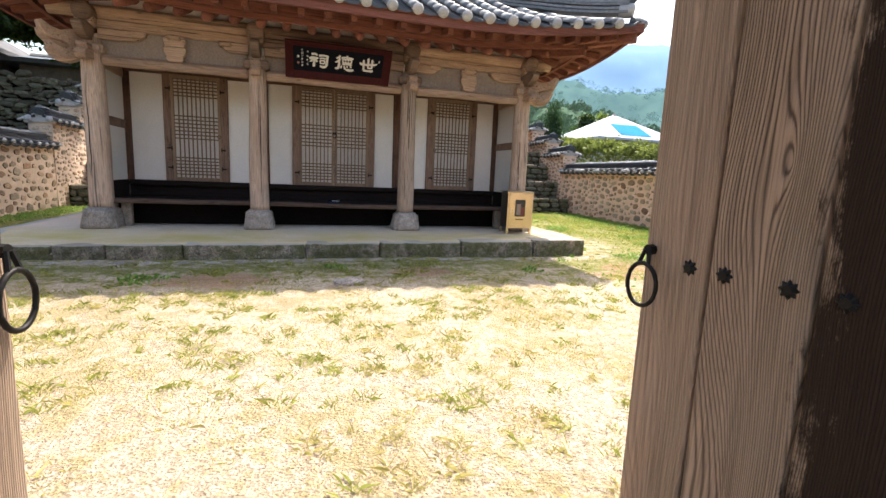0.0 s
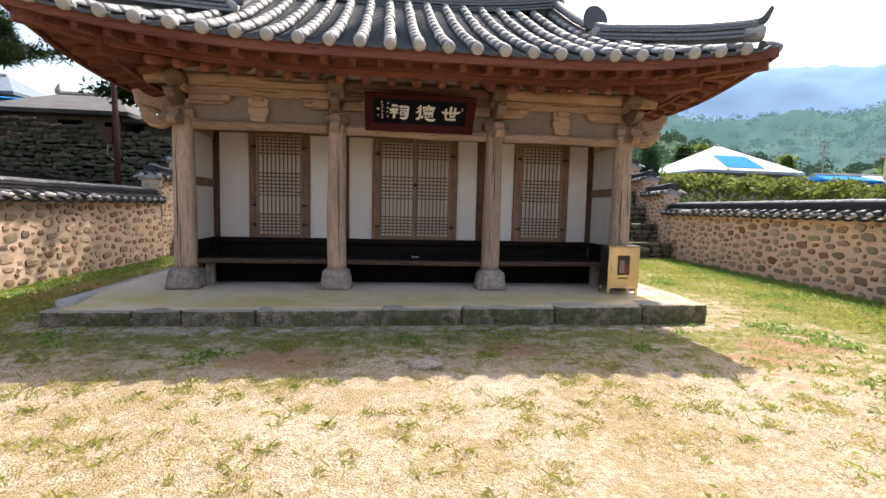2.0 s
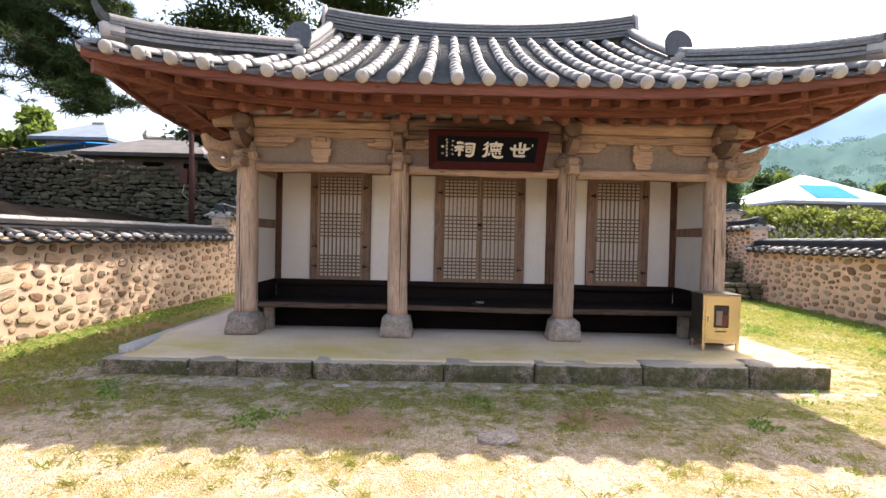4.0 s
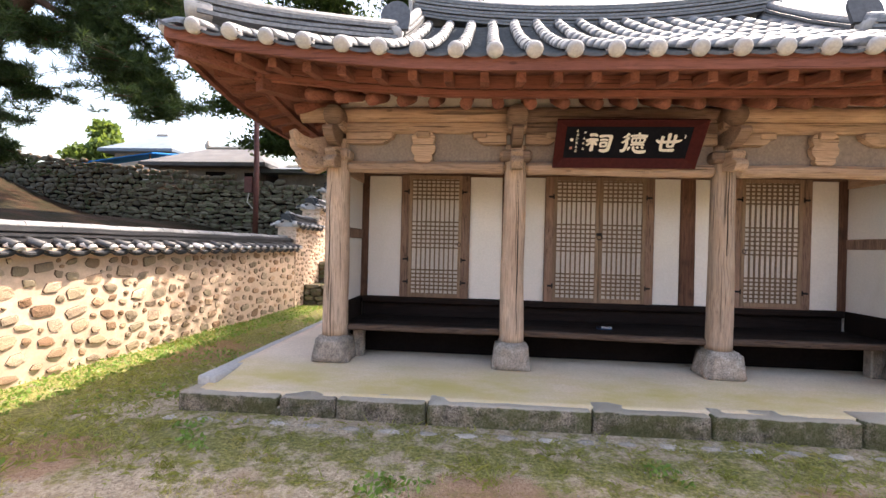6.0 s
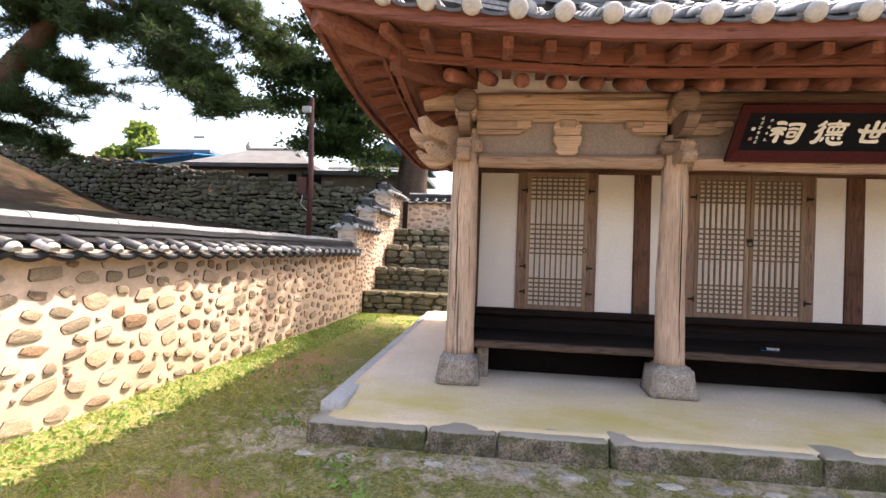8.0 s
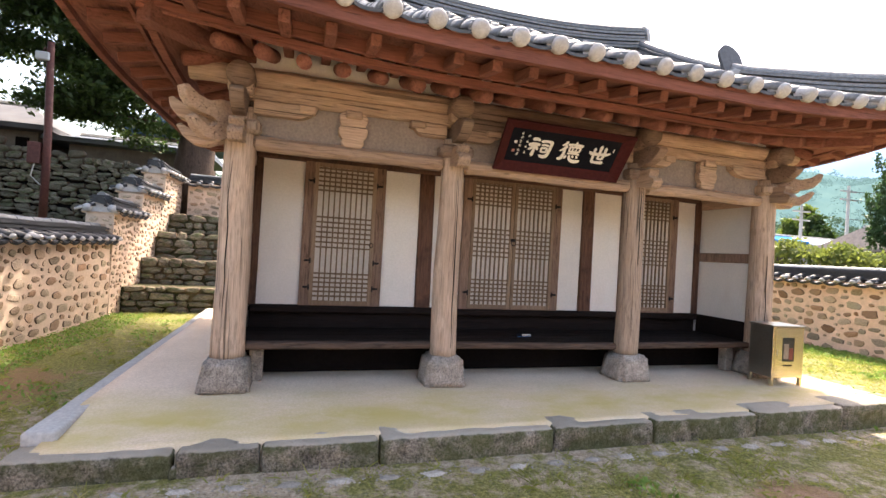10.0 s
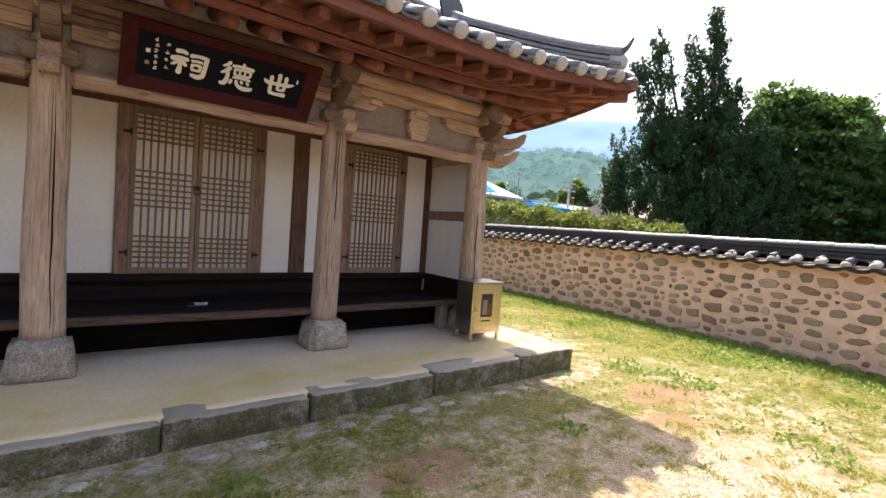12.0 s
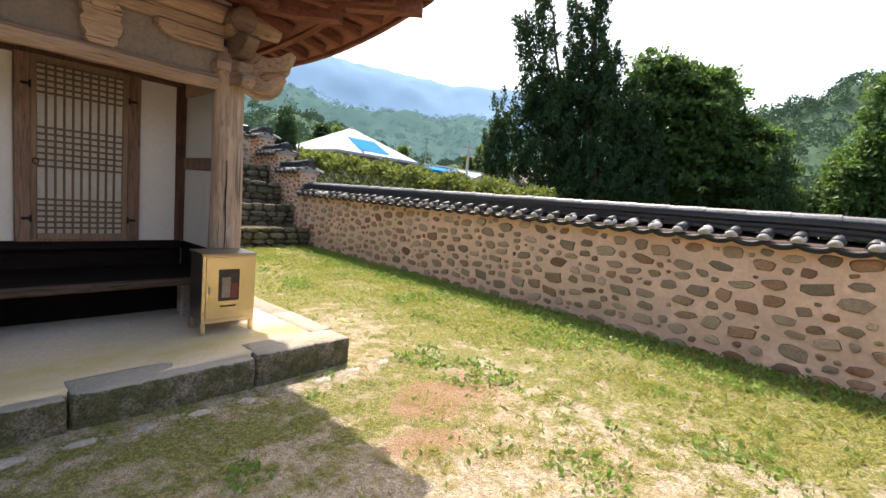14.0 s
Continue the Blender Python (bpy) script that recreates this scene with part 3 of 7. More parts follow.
for i, (a, b) in enumerate(zip(COLS, COLS[1:])):
    beam("lintel_beam", a + 0.1, b - 0.1, CY - 0.02, 2.305, 2.43, 0.13, wood_x, i * 3.0, bow=0.02, bev=0.035)
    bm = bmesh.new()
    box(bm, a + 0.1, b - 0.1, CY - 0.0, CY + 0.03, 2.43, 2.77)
    part("upper_panel", bm, plaster_dim, hall, "grey plaster panel between brackets")
    beam("support_beam", a, b, CY - 0.01, 2.745, 2.865, 0.11, wood_old if i == 1 else wood_x, i * 3.0 + 1, bow=0.012)
# round purlin above
for i, (a, b) in enumerate(zip((COLS[0] - 0.42, COLS[1], COLS[2]), (COLS[1], COLS[2], COLS[3] + 0.42))):
    bm = bmesh.new()
    tube(bm, [(a + (b - a) * k / 14, CY - 0.02, 2.945 + 0.012 * noise.noise(Vector((k * 0.5 + i * 9, 1, 0)))) for k in range(15)], 0.088, 12)
    part("purlin", bm, wood_old if i == 1 else wood_x, hall, smooth=True)
# the board behind the rafter ends closes the loft
bm = bmesh.new()
box(bm, COLS[0], COLS[3], CY + 0.02, CY + 0.05, 2.86, 3.42)
part("loft_panel", bm, plaster, hall)

# bracket arms beside each column, carved blocks in the bays
ARM = [(0.0, 0.0), (0.34, 0.0), (0.40, 0.02), (0.44, 0.055), (0.43, 0.075), (0.47, 0.085), (0.48, 0.12), (0.0, 0.12)]
for i, cx in enumerate(COLS):
    for s in (-1, 1):
        if (i == 0 and s < 0) or (i == 3 and s > 0):
            continue
        bm = bmesh.new()
        k = 1.12 if i in (0, 3) else 0.72
        outl = [(x * k, z) for x, z in ARM]
        if s < 0:
            outl = [(-x, z) for x, z in reversed(outl)]
        plate(bm, outl, pose(cx + s * 0.1, CY - 0.03, 2.625), 0.10)
        bmesh.ops.bevel(bm, geom=list(bm.edges), offset=0.006, segments=1, affect="EDGES")
        part("bracket_arm", bm, wood_x, hall)
        bm = bmesh.new()
        bx = cx + s * (0.1 + 0.40 * k)
        box(bm, bx - 0.075, bx + 0.075, CY - 0.10, CY + 0.02, 2.685, 2.75, 0.012)
        part("bearing_block", bm, wood_x, hall)
    # small cushion block at the column's head
    bm = bmesh.new()
    box(bm, cx - 0.17, cx + 0.17, CY - 0.15, CY + 0.15, 2.44, 2.56, 0.03)
    part("cushion_block", bm, wood_old if i in (1, 2) else wood_col, hall)
HALF = [(0.075, 0.0), (0.105, 0.03), (0.085, 0.07), (0.125, 0.10), (0.135, 0.16), (0.10, 0.195), (0.125, 0.225), (0.13, 0.275), (0.10, 0.31)]
for a, b in ((COLS[0], COLS[1]), (COLS[2], COLS[3])):
    bm = bmesh.new()
    outl = [(x, z) for x, z in HALF] + [(-x, z) for x, z in reversed(HALF)]
    plate(bm, outl, pose((a + b) / 2 - 0.02, CY - 0.05, 2.43), 0.07)
    bmesh.ops.bevel(bm, geom=list(bm.edges), offset=0.006, segments=1, affect="EDGES")
    part("carved_block", bm, wood_x, hall, "pale carved vase-shaped block")
    bm = bmesh.new()
    box(bm, (a + b) / 2 - 0.095, (a + b) / 2 + 0.055, CY - 0.12, CY, 2.685, 2.755, 0.012)
    part("bearing_block", bm, wood_x, hall)

# wing brackets that reach forward over each column, with the round beam end above
WING_LOW = [(-0.1, 0.0), (0.18, -0.01), (0.26, -0.04), (0.33, -0.03), (0.37, 0.03), (0.345, 0.075), (0.30, 0.07), (0.27, 0.10), (0.31, 0.14), (0.30, 0.17), (-0.1, 0.17)]
WING_TOP = [(-0.1, 0.0), (0.22, 0.0), (0.29, 0.02), (0.36, 0.06), (0.43, 0.13), (0.40, 0.17), (0.33, 0.16), (0.28, 0.20), (-0.1, 0.20)]
HOOK = [(-0.1, 0.02), (0.06, 0.0), (0.15, -0.05), (0.25, -0.095), (0.36, -0.09), (0.44, -0.03), (0.49, 0.05), (0.455, 0.075), (0.40, 0.03), (0.33, -0.005), (0.265, 0.02), (0.25, 0.065), (0.31, 0.10), (0.40, 0.095), (0.48, 0.12), (0.54, 0.19), (0.56, 0.27), (0.52, 0.285), (0.44, 0.22), (0.34, 0.20), (0.24, 0.25), (-0.1, 0.28)]


def wing(cx, outl, z, turn, depth, name="wing_bracket"):
    b = bmesh.new()
    plate(b, outl, pose(cx, CY, z, 0, 0, turn), depth)
    bmesh.ops.bevel(b, geom=list(b.edges), offset=0.008, segments=1, affect="EDGES")
    return part(name, b, wood_old if name == "wing_bracket" and z > 2.5 else wood_y if abs(turn + 90) < 1 else wood_x, hall)


for i, cx in enumerate(COLS):
    wing(cx, WING_LOW, 2.36, -90, 0.12)
    wing(cx, WING_TOP, 2.58, -90, 0.11)
    bm = bmesh.new()
    tube(bm, [(cx, CY + 0.1, 2.90), (cx, CY - 0.22, 2.90), (cx, CY - 0.28, 2.895)], [0.115, 0.115, 0.095], 14)
    part("beam_end", bm, wood_old, hall, smooth=True)
    bm = bmesh.new()
    box(bm, cx - 0.10, cx + 0.10, CY - 0.2, CY + 0.05, 2.76, 2.87, 0.02)
    part("bearing_block", bm, wood_x, hall)
wing(COLS[0], HOOK, 2.40, 180, 0.13, "corner_bracket")
wing(COLS[3], HOOK, 2.40, 0, 0.13, "corner_bracket")
wing(COLS[0], HOOK, 2.42, 225, 0.10, "corner_bracket")
wing(COLS[3], HOOK, 2.42, -45, 0.10, "corner_bracket")

# ---- plaster wall with posts, doors, bench ----
Z0, Z1 = 0.86, 2.50
posts = (-2.60, -0.715, 1.475, 3.29)
bm = bmesh.new()
box(bm, posts[0], posts[3], WY + 0.03, WY + 0.15, 0.25, 3.5)
part("back_wall", bm, plaster, hall)
doors = ((-2.105, -1.215), (-0.268, 1.063), (1.985, 2.896))
for i, px in enumerate(posts):
    bm = bmesh.new()
    w = 0.065 if i in (0, 3) else 0.088
    lean = (0.0, 0.02, 0.025, 0.02)[i]
    for v in box(bm, px - w, px + w, WY - 0.03, WY + 0.05, 0.845, 2.5, 0.012):
        v.co.x += lean * (1.6 - v.co.z) / 2 + 0.012 * noise.noise(Vector((v.co.z * 3, i, 0)))
    part("wall_post", bm, wood_post, hall)
edges_x = [posts[0] + 0.06] + [e for p in ((doors[0]), (posts[1] - 0.09, posts[1] + 0.09), doors[1], (posts[2] - 0.09, posts[2] + 0.09), doors[2]) for e in p] + [posts[3] - 0.06]
for a, b in zip(edges_x[::2], edges_x[1::2]):
    bm = bmesh.new()
    box(bm, a, b, WY, WY + 0.035, Z0, 2.5, 0.003)
    part("plaster_panel", bm, plaster, hall, "white lime plaster panel, faintly stained")
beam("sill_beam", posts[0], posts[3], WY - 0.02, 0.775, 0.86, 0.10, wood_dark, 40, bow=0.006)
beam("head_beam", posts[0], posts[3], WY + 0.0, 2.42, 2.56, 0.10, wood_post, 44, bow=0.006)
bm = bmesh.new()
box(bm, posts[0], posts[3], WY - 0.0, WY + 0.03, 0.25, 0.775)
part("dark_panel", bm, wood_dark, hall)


def lattice_leaf(x0, x1, z0, z1, y, bars, parent, hinge_left):
    """A door leaf: rails, stiles, paper and the lattice of thin bars."""
    st = 0.042
    for nm, a in (("stile", (x0, x0 + st)), ("stile", (x1 - st, x1))):
        b = bmesh.new()
        box(b, a[0], a[1], y - 0.02, y + 0.02, z0, z1, 0.004)
        part(nm, b, wood_sash, parent)
    for a in ((z0, z0 + 0.05), (z1 - 0.045, z1)):
        b = bmesh.new()
        box(b, x0 + st, x1 - st, y - 0.019, y + 0.019, a[0], a[1], 0.004)
        part("rail", b, wood_sash, parent)
    b = bmesh.new()
    box(b, x0 + st, x1 - st, y + 0.008, y + 0.012, z0 + 0.05, z1 - 0.045)
    part("paper", b, paper, parent, "greyish translucent door paper")
    ix0, ix1, iz0, iz1 = x0 + st, x1 - st, z0 + 0.05, z1 - 0.045
    for k in range(1, bars + 1):
        xb = ix0 + (ix1 - ix0) * k / (bars + 1)
        b = bmesh.new()
        box(b, xb - 0.0075, xb + 0.0075, y - 0.012, y + 0.008, iz0, iz1)
        part("lattice_bar", b, wood_bar, parent)
    h = iz1 - iz0
    rows = [0.034 * k for k in range(1, 7)] + [0.40 + 0.0375 * k for k in range(7)] + [0.825 + 0.034 * k for k in range(6)]
    for r in rows:
        zb = iz0 + h * min(r, 0.99)
        b = bmesh.new()
        box(b, ix0, ix1, y - 0.0145, y + 0.006, zb - 0.009, zb + 0.009)
        part("lattice_bar", b, wood_bar, parent)


def hinge(x, z, y, parent, flip=1):
    b = bmesh.new()
    tube(b, [(x, y - 0.012, z - 0.03), (x, y - 0.012, z + 0.03)], 0.009, 6)
    box(b, x - 0.004, x + 0.045 * flip if flip > 0 else x + 0.004, y - 0.008, y, z - 0.012, z + 0.012) if flip > 0 else box(b, x - 0.045, x + 0.004, y - 0.008, y, z - 0.012, z + 0.012)
    tube(b, [(x + 0.05 * flip, y - 0.02, z), (x + 0.05 * flip, y + 0.0, z)], 0.013, 6)
    part("hinge", b, iron, parent, "small black iron hinge")


for di, (x0, x1) in enumerate(doors):
    door = thing("door", "closed timber lattice door backed with greyish paper", "door", "lattice doors of the hall", at=None)
    jw = 0.105
    bz = 0.835 if di < 2 else 0.85
    for a in ((x0, x0 + jw), (x1 - jw, x1)):
        bm = bmesh.new()
        vs = box(bm, a[0], a[1], WY - 0.045, WY + 0.03, bz, 2.43, 0.006)
        part("jamb", bm, wood_frame, door)
    bm = bmesh.new()
    box(bm, x0, x1, WY - 0.04, WY + 0.03, bz - 0.03, bz + 0.03, 0.006)
    part("threshold", bm, wood_frame, door)
    if di == 1:
        mid_x = (x0 + x1) / 2
        lattice_leaf(x0 + jw, mid_x - 0.003, bz + 0.03, 2.43, WY - 0.03, 7, door, True)
        lattice_leaf(mid_x + 0.003, x1 - jw, bz + 0.03, 2.43, WY - 0.03, 7, door, False)
        bm = bmesh.new()
        tube(bm, [(mid_x + 0.03 * math.cos(t * math.pi / 6) + 0.0, WY - 0.065, 1.68 + 0.03 * math.sin(t * math.pi / 6)) for t in range(13)], 0.006, 6, cap=False)
        box(bm, mid_x - 0.035, mid_x + 0.03, WY - 0.062, WY - 0.05, 1.70, 1.735)
        part("ring_lock", bm, iron, door, "black iron ring latch")
    else:
        lattice_leaf(x0 + jw, x1 - jw, bz + 0.03, 2.43, WY - 0.03, 9, door, True)
        bm = bmesh.new()
        px = x1 - jw - 0.03 if di == 0 else x0 + jw + 0.03
        tube(bm, [(px + 0.02 * math.cos(t * math.pi / 6), WY - 0.06, 1.55 + 0.025 * math.sin(t * math.pi / 6)) for t in range(13)], 0.005, 6, cap=False)
        part("ring_lock", bm, iron, door)
    for z in (1.06, 2.18) if di != 0 else (1.06, 1.35, 2.22):
        hinge(x0 + jw - 0.005, z, WY - 0.05, door, -1)
        hinge(x1 - jw + 0.005, z, WY - 0.05, door, 1)

# side walls between the corner columns and the wall, with a rail across
for i, (cx, px) in enumerate(((COLS[0], posts[0]), (COLS[3], posts[3]))):
    bm = bmesh.new()
    box(bm, cx - 0.03, cx + 0.04, CY + 0.1, 11.6, 0.25, 2.5)
    part("side_wall", bm, plaster, hall, "white plaster side wall")
    bm = bmesh.new()
    box(bm, cx - 0.05, cx + 0.06, CY + 0.1, WY - 0.03, 1.60, 1.72, 0.01)
    part("side_rail", bm, wood_frame, hall)
    bm = bmesh.new()
    box(bm, cx - 0.05, cx + 0.06, CY + 0.1, WY - 0.03, 0.60, 0.86, 0.01)
    part("side_sill", bm, wood_dark, hall)
    bm = bmesh.new()
    box(bm, cx - 0.05, cx + 0.06, CY + 0.1, WY - 0.03, 2.32, 2.44, 0.01)
    part("side_head", bm, wood_y, hall)
    bm = bmesh.new()
    tube(bm, [(cx, 11.6, 0.3), (cx, 11.6, 2.6)], 0.13, 12)
    part("column", bm, wood_col, hall, smooth=True)
    bm = bmesh.new()
    box(bm, cx - 0.05, cx + 0.05, CY, 11.7, 2.43, 2.95)
    part("side_beam", bm, wood_y, hall)
bm = bmesh.new()
box(bm, COLS[0], COLS[3], 11.55, 11.65, 0.25, 3.4)
part("rear_wall", bm, plaster, hall)

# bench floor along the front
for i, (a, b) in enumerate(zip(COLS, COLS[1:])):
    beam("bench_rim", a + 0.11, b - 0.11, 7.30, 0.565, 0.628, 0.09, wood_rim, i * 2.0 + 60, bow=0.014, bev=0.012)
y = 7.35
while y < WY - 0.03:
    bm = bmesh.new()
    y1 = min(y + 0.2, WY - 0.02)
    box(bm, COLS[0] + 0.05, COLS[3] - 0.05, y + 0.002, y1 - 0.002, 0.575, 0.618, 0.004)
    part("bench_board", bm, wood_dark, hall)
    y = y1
# Near-black board stands in for the shade below the bench.
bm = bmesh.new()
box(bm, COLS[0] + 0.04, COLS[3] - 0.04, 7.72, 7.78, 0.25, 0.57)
part("bench_back", bm, black, hall, "near-black board painted as the shade under the bench")
for x in (COLS[0] + 0.22, COLS[3] - 0.24):
    bm = bmesh.new()
    box(bm, x - 0.06, x + 0.06, 7.42, 7.54, 0.24, 0.575, 0.012)
    part("bench_leg", bm, pedestal_stone, hall)

# ---- roof: eaves ----
RC, RXL, RXR, RYF, RYB, RIDGE_Y = 0.37, -3.84, 4.56, 5.95, 12.53, 9.24
GXL, GXR, HIP_Y = -2.10, 2.90, 7.5
STEP = 0.315


def lift(d, half=4.2):
    return 0.29 * max(0.0, (abs(d) - 1.2) / (half - 1.2)) ** 2


def lift_x(x):
    return lift(x - RC)


def lift_y(y):
    return lift(y - RIDGE_Y, 3.3)


def clamp(v, a, b):
    return max(a, min(b, v))


def sweep(bm, pts, w, h, up=0.0):
    """A rectangular section, w wide and h high, along pts."""
    rings = []
    for i, p in enumerate(pts):
        a, b = Vector(pts[max(i - 1, 0)]), Vector(pts[min(i + 1, len(pts) - 1)])
        d = b - a
        s = Vector((d.y, -d.x, 0)).normalized() * w / 2
        base = Vector(p) + Vector((0, 0, up))
        rings.append([bm.verts.new(q) for q in (base - s, base + s, base + s + Vector((0, 0, h)), base - s + Vector((0, 0, h)))])
    for r0, r1 in zip(rings, rings[1:]):
        for k in range(4):
            bm.faces.new((r0[k], r0[(k + 1) % 4], r1[(k + 1) % 4], r1[k]))
    bm.faces.new(rings[0]), bm.faces.new(rings[-1])


eave = part("eave", bmesh.new(), None, hall, "reddish brown timber eave with rafters and boards")


def bent(x):
    return RYF - 0.07 * (abs(x - RC) / 4.2) ** 3


def eave_line(n, inset, drop):
    """Points along the front, west and east eaves, set in by inset and dropped."""
    front = [(x, bent(x) + inset, 3.13 + lift_x(x) - drop) for x in np.linspace(RXL + inset, RXR - inset, n)]
    west = [(RXL + inset, y, 3.13 + lift_y(y) - drop) for y in np.linspace(RYF + inset - 0.05, RYB, n)]
    east = [(RXR - inset, y, 3.13 + lift_y(y) - drop) for y in np.linspace(RYF + inset - 0.05, RYB, n)]
    return front, west, east


for line in eave_line(41, 0.06, 0.17):
    bm = bmesh.new()
    sweep(bm, line, 0.05, 0.115)
    part("fascia_board", bm, wood_red_x, eave)
for line in eave_line(41, 0.60, 0.215):
    bm = bmesh.new()
    sweep(bm, line, 0.06, 0.06)
    part("rafter_batten", bm, wood_red_x, eave)


for line in eave_line(41, 0.50, 0.165):
    bm = bmesh.new()
    sweep(bm, line, 0.03, 0.14)
    part("closing_board", bm, wood_red_x, eave)


def boards(name, d0, z0, d1, z1):
    """The sheathing over the rafters, between two distances from the eave."""
    v, f = [], []
    n = 41
    for which in range(3):
        o = len(v)
        for k in range(n):
            for d, z in ((d0, z0), (d1, z1)):
                g = clamp(d / 1.3, 0, 1)
                if which == 0:
                    x = RXL + d + (RXR - RXL - 2 * d) * k / (n - 1)
                    v.append((x, bent(x) + d, z + lift_x(x) * (1 - 0.75 * g)))
                else:
                    y = RYF + d - 0.06 + (RYB - RYF - d) * k / (n - 1)
                    x = RXL + d if which == 1 else RXR - d
                    v.append((x, y, z + lift_y(y) * (1 - 0.75 * g)))
        for k in range(n - 1):
            a = o + 2 * k
            f.append((a, a + 2, a + 3, a + 1))
        ob = put(name, raw(name, v, f), wood_red_y, eave)
        mod = ob.modifiers.new("thick", "SOLIDIFY")
        mod.thickness = 0.02
        v, f = [], []


boards("eave_sheathing", 0.05, 3.01, 1.05, 3.215)
boards("rafter_sheathing", 0.62, 2.975, 2.2, 3.62)


def rafters(along, head, tail_of, square, name, material):
    for a in along:
        h, t = head(a), tail_of(a)
        b = bmesh.new()
        if square:
            d = Vector(t) - Vector(h)
            ln = d.length
            yaw = math.degrees(math.atan2(d.y, d.x)) - 90
            pitch = math.degrees(math.asin(d.z / ln))
            box(b, -0.04, 0.04, 0, ln, -0.045, 0.04, 0.006, pose(*h, pitch, 0, yaw))
        else:
            mid_p = [Vector(h).lerp(Vector(t), k / 4) + Vector((0.006 * noise.noise(Vector((a * 3, k, 0))), 0, 0.008 * noise.noise(Vector((a * 5, k, 2))))) for k in range(5)]
            r = 0.06 + 0.008 * noise.noise(Vector((a * 7, 0, 0)))
            tube(b, mid_p, [r, r, r, r * 1.02, r * 1.02], 10)
        part(name, b, material, eave, smooth=not square)


fx = [RC - 3.9 + STEP * 0.98 * k for k in range(26)]
rafters(fx, lambda x: (x, bent(x) + 0.19, 2.962 + 0.95 * lift_x(x)), lambda x: (clamp(x, COLS[0] - 0.25, COLS[3] + 0.25) * 0.75 + x * 0.25, 7.15, 3.15 + 0.4 * lift_x(x)), True, "flying_rafter", wood_red_y)
rx = [RC - 3.15 + STEP * 0.98 * k for k in range(21)]
rafters(rx, lambda x: (x, bent(x) + 0.72, 2.90 + 0.7 * lift_x(x)), lambda x: (clamp(x, COLS[0] + 0.3, COLS[3] - 0.3), 8.25, 3.50), False, "rafter", wood_red_y)
sy = [6.45 + STEP * 1.0 * k for k in range(19)]
for ex, cx, s in ((RXL, COLS[0], 1), (RXR, COLS[3], -1)):
    rafters(sy, lambda y: (ex + s * 0.19, y, 2.962 + 0.95 * lift_y(y)), lambda y: (cx - s * 0.05, max(y, CY - 0.1) * 0.75 + y * 0.25, 3.185 + 0.4 * lift_y(y)), True, "flying_rafter", wood_red_x)
    rafters([y for y in sy if y > 6.8], lambda y: (ex + s * 0.74, y, 2.925 + 0.7 * lift_y(y)), lambda y: (cx + s * 0.9, max(y, CY + 0.6), 3.50), False, "rafter", wood_red_x)
    # corner beam and the upper one that lies on it
    for a, b, z0, z1, w, h in ((0.62, 1.6, 2.98, 3.02, 0.13, 0.17), (0.12, 1.2, 3.11, 3.10, 0.11, 0.13)):
        bm = bmesh.new()
        p0 = Vector((ex + s * a, RYF - 0.07 + a, z0))
        p1 = Vector((cx + s * 0.25, CY + 0.35, z1 + 0.12))
        sweep(bm, [p0, p0.lerp(p1, 0.3) - Vector((0, 0, 0.035)), p1], w, h)
        part("corner_beam", bm, wood_red_y, eave)

# ---- roof: tiles ----
UNDER = 3.085


def roof_z(x, y):
    """Height of the roof's bed of tiles."""
    def slope(run, e):
        t = run / (RIDGE_Y - RYF)
        return e * (1 - t) + 4.86 * t - 0.34 * t * (1 - t)
    front = min(y - RYF, RYB - y)
    z = slope(front, UNDER + lift_x(x) * (1 - clamp(front / 2.2, 0, 1)) ** 1.3)
    if x < GXL or x > GXR:
        side = (x - RXL) if x < RC else (RXR - x)
        z = min(z, slope(side * (HIP_Y - RYF) / (GXL - RXL), UNDER + lift_y(y) * (1 - clamp(side / 2.2, 0, 1)) ** 1.3) + 0.0)
    return z


def hip_top(x):
    if x < GXL:
        return RYF + (x - RXL) / (GXL - RXL) * (HIP_Y - RYF)
    if x > GXR:
        return RYF + (RXR - x) / (RXR - GXR) * (HIP_Y - RYF)
    return RIDGE_Y - 0.08


roof_v, roof_f = [], []


def channel(p_of, length, width, pitch=0.10):
    """Concave under-tiles laid up a slope. p_of(u, w) gives a place: u up the slope, w across (-1 to 1)."""
    steps = max(1, int(length / pitch))
    seg = 6
    for j in range(steps):
        u0, u1 = j * length / steps, (j + 1) * length / steps + 0.02
        o = len(roof_v)
        for u, dz in ((u0, 0.0), (u0, 0.026), (u1, 0.006)):
            for k in range(seg + 1):
                w = -1 + 2 * k / seg
                x, y, z = p_of(u, w)
                roof_v.append((x, y, z + dz - 0.045 * (1 - w * w) + 0.012))
        for r in range(2):
            for k in range(seg):
                a = o + r * (seg + 1) + k
                roof_f.append((a, a + 1, a + seg + 2, a + seg + 1))


rows = [0.28 + STEP * k for k in range(-12, 13)]
for k in range(-13, 13):
    x = 0.28 + STEP * (k + 0.5)
    top = max(hip_top(x), bent(x) + 0.2)
    y0 = bent(x)
    channel(lambda u, w, x=x, y0=y0: (x + w * STEP / 2, y0 + u, roof_z(x + w * STEP / 2, y0 + u)), top - y0, STEP)
for ex, s, gx in ((RXL, 1, GXL), (RXR, -1, GXR)):
    y = 6.2
    while y < 12.3:
        run = abs(gx - ex) if HIP_Y < y < 2 * RIDGE_Y - HIP_Y else max(0.25, (min(y - RYF, RYB - y)) * abs(gx - ex) / (HIP_Y - RYF))
        channel(lambda u, w, y=y: (ex + s * u, y + w * STEP / 2, roof_z(ex + s * u, y + w * STEP / 2)), run, STEP, 0.14)
        y += STEP
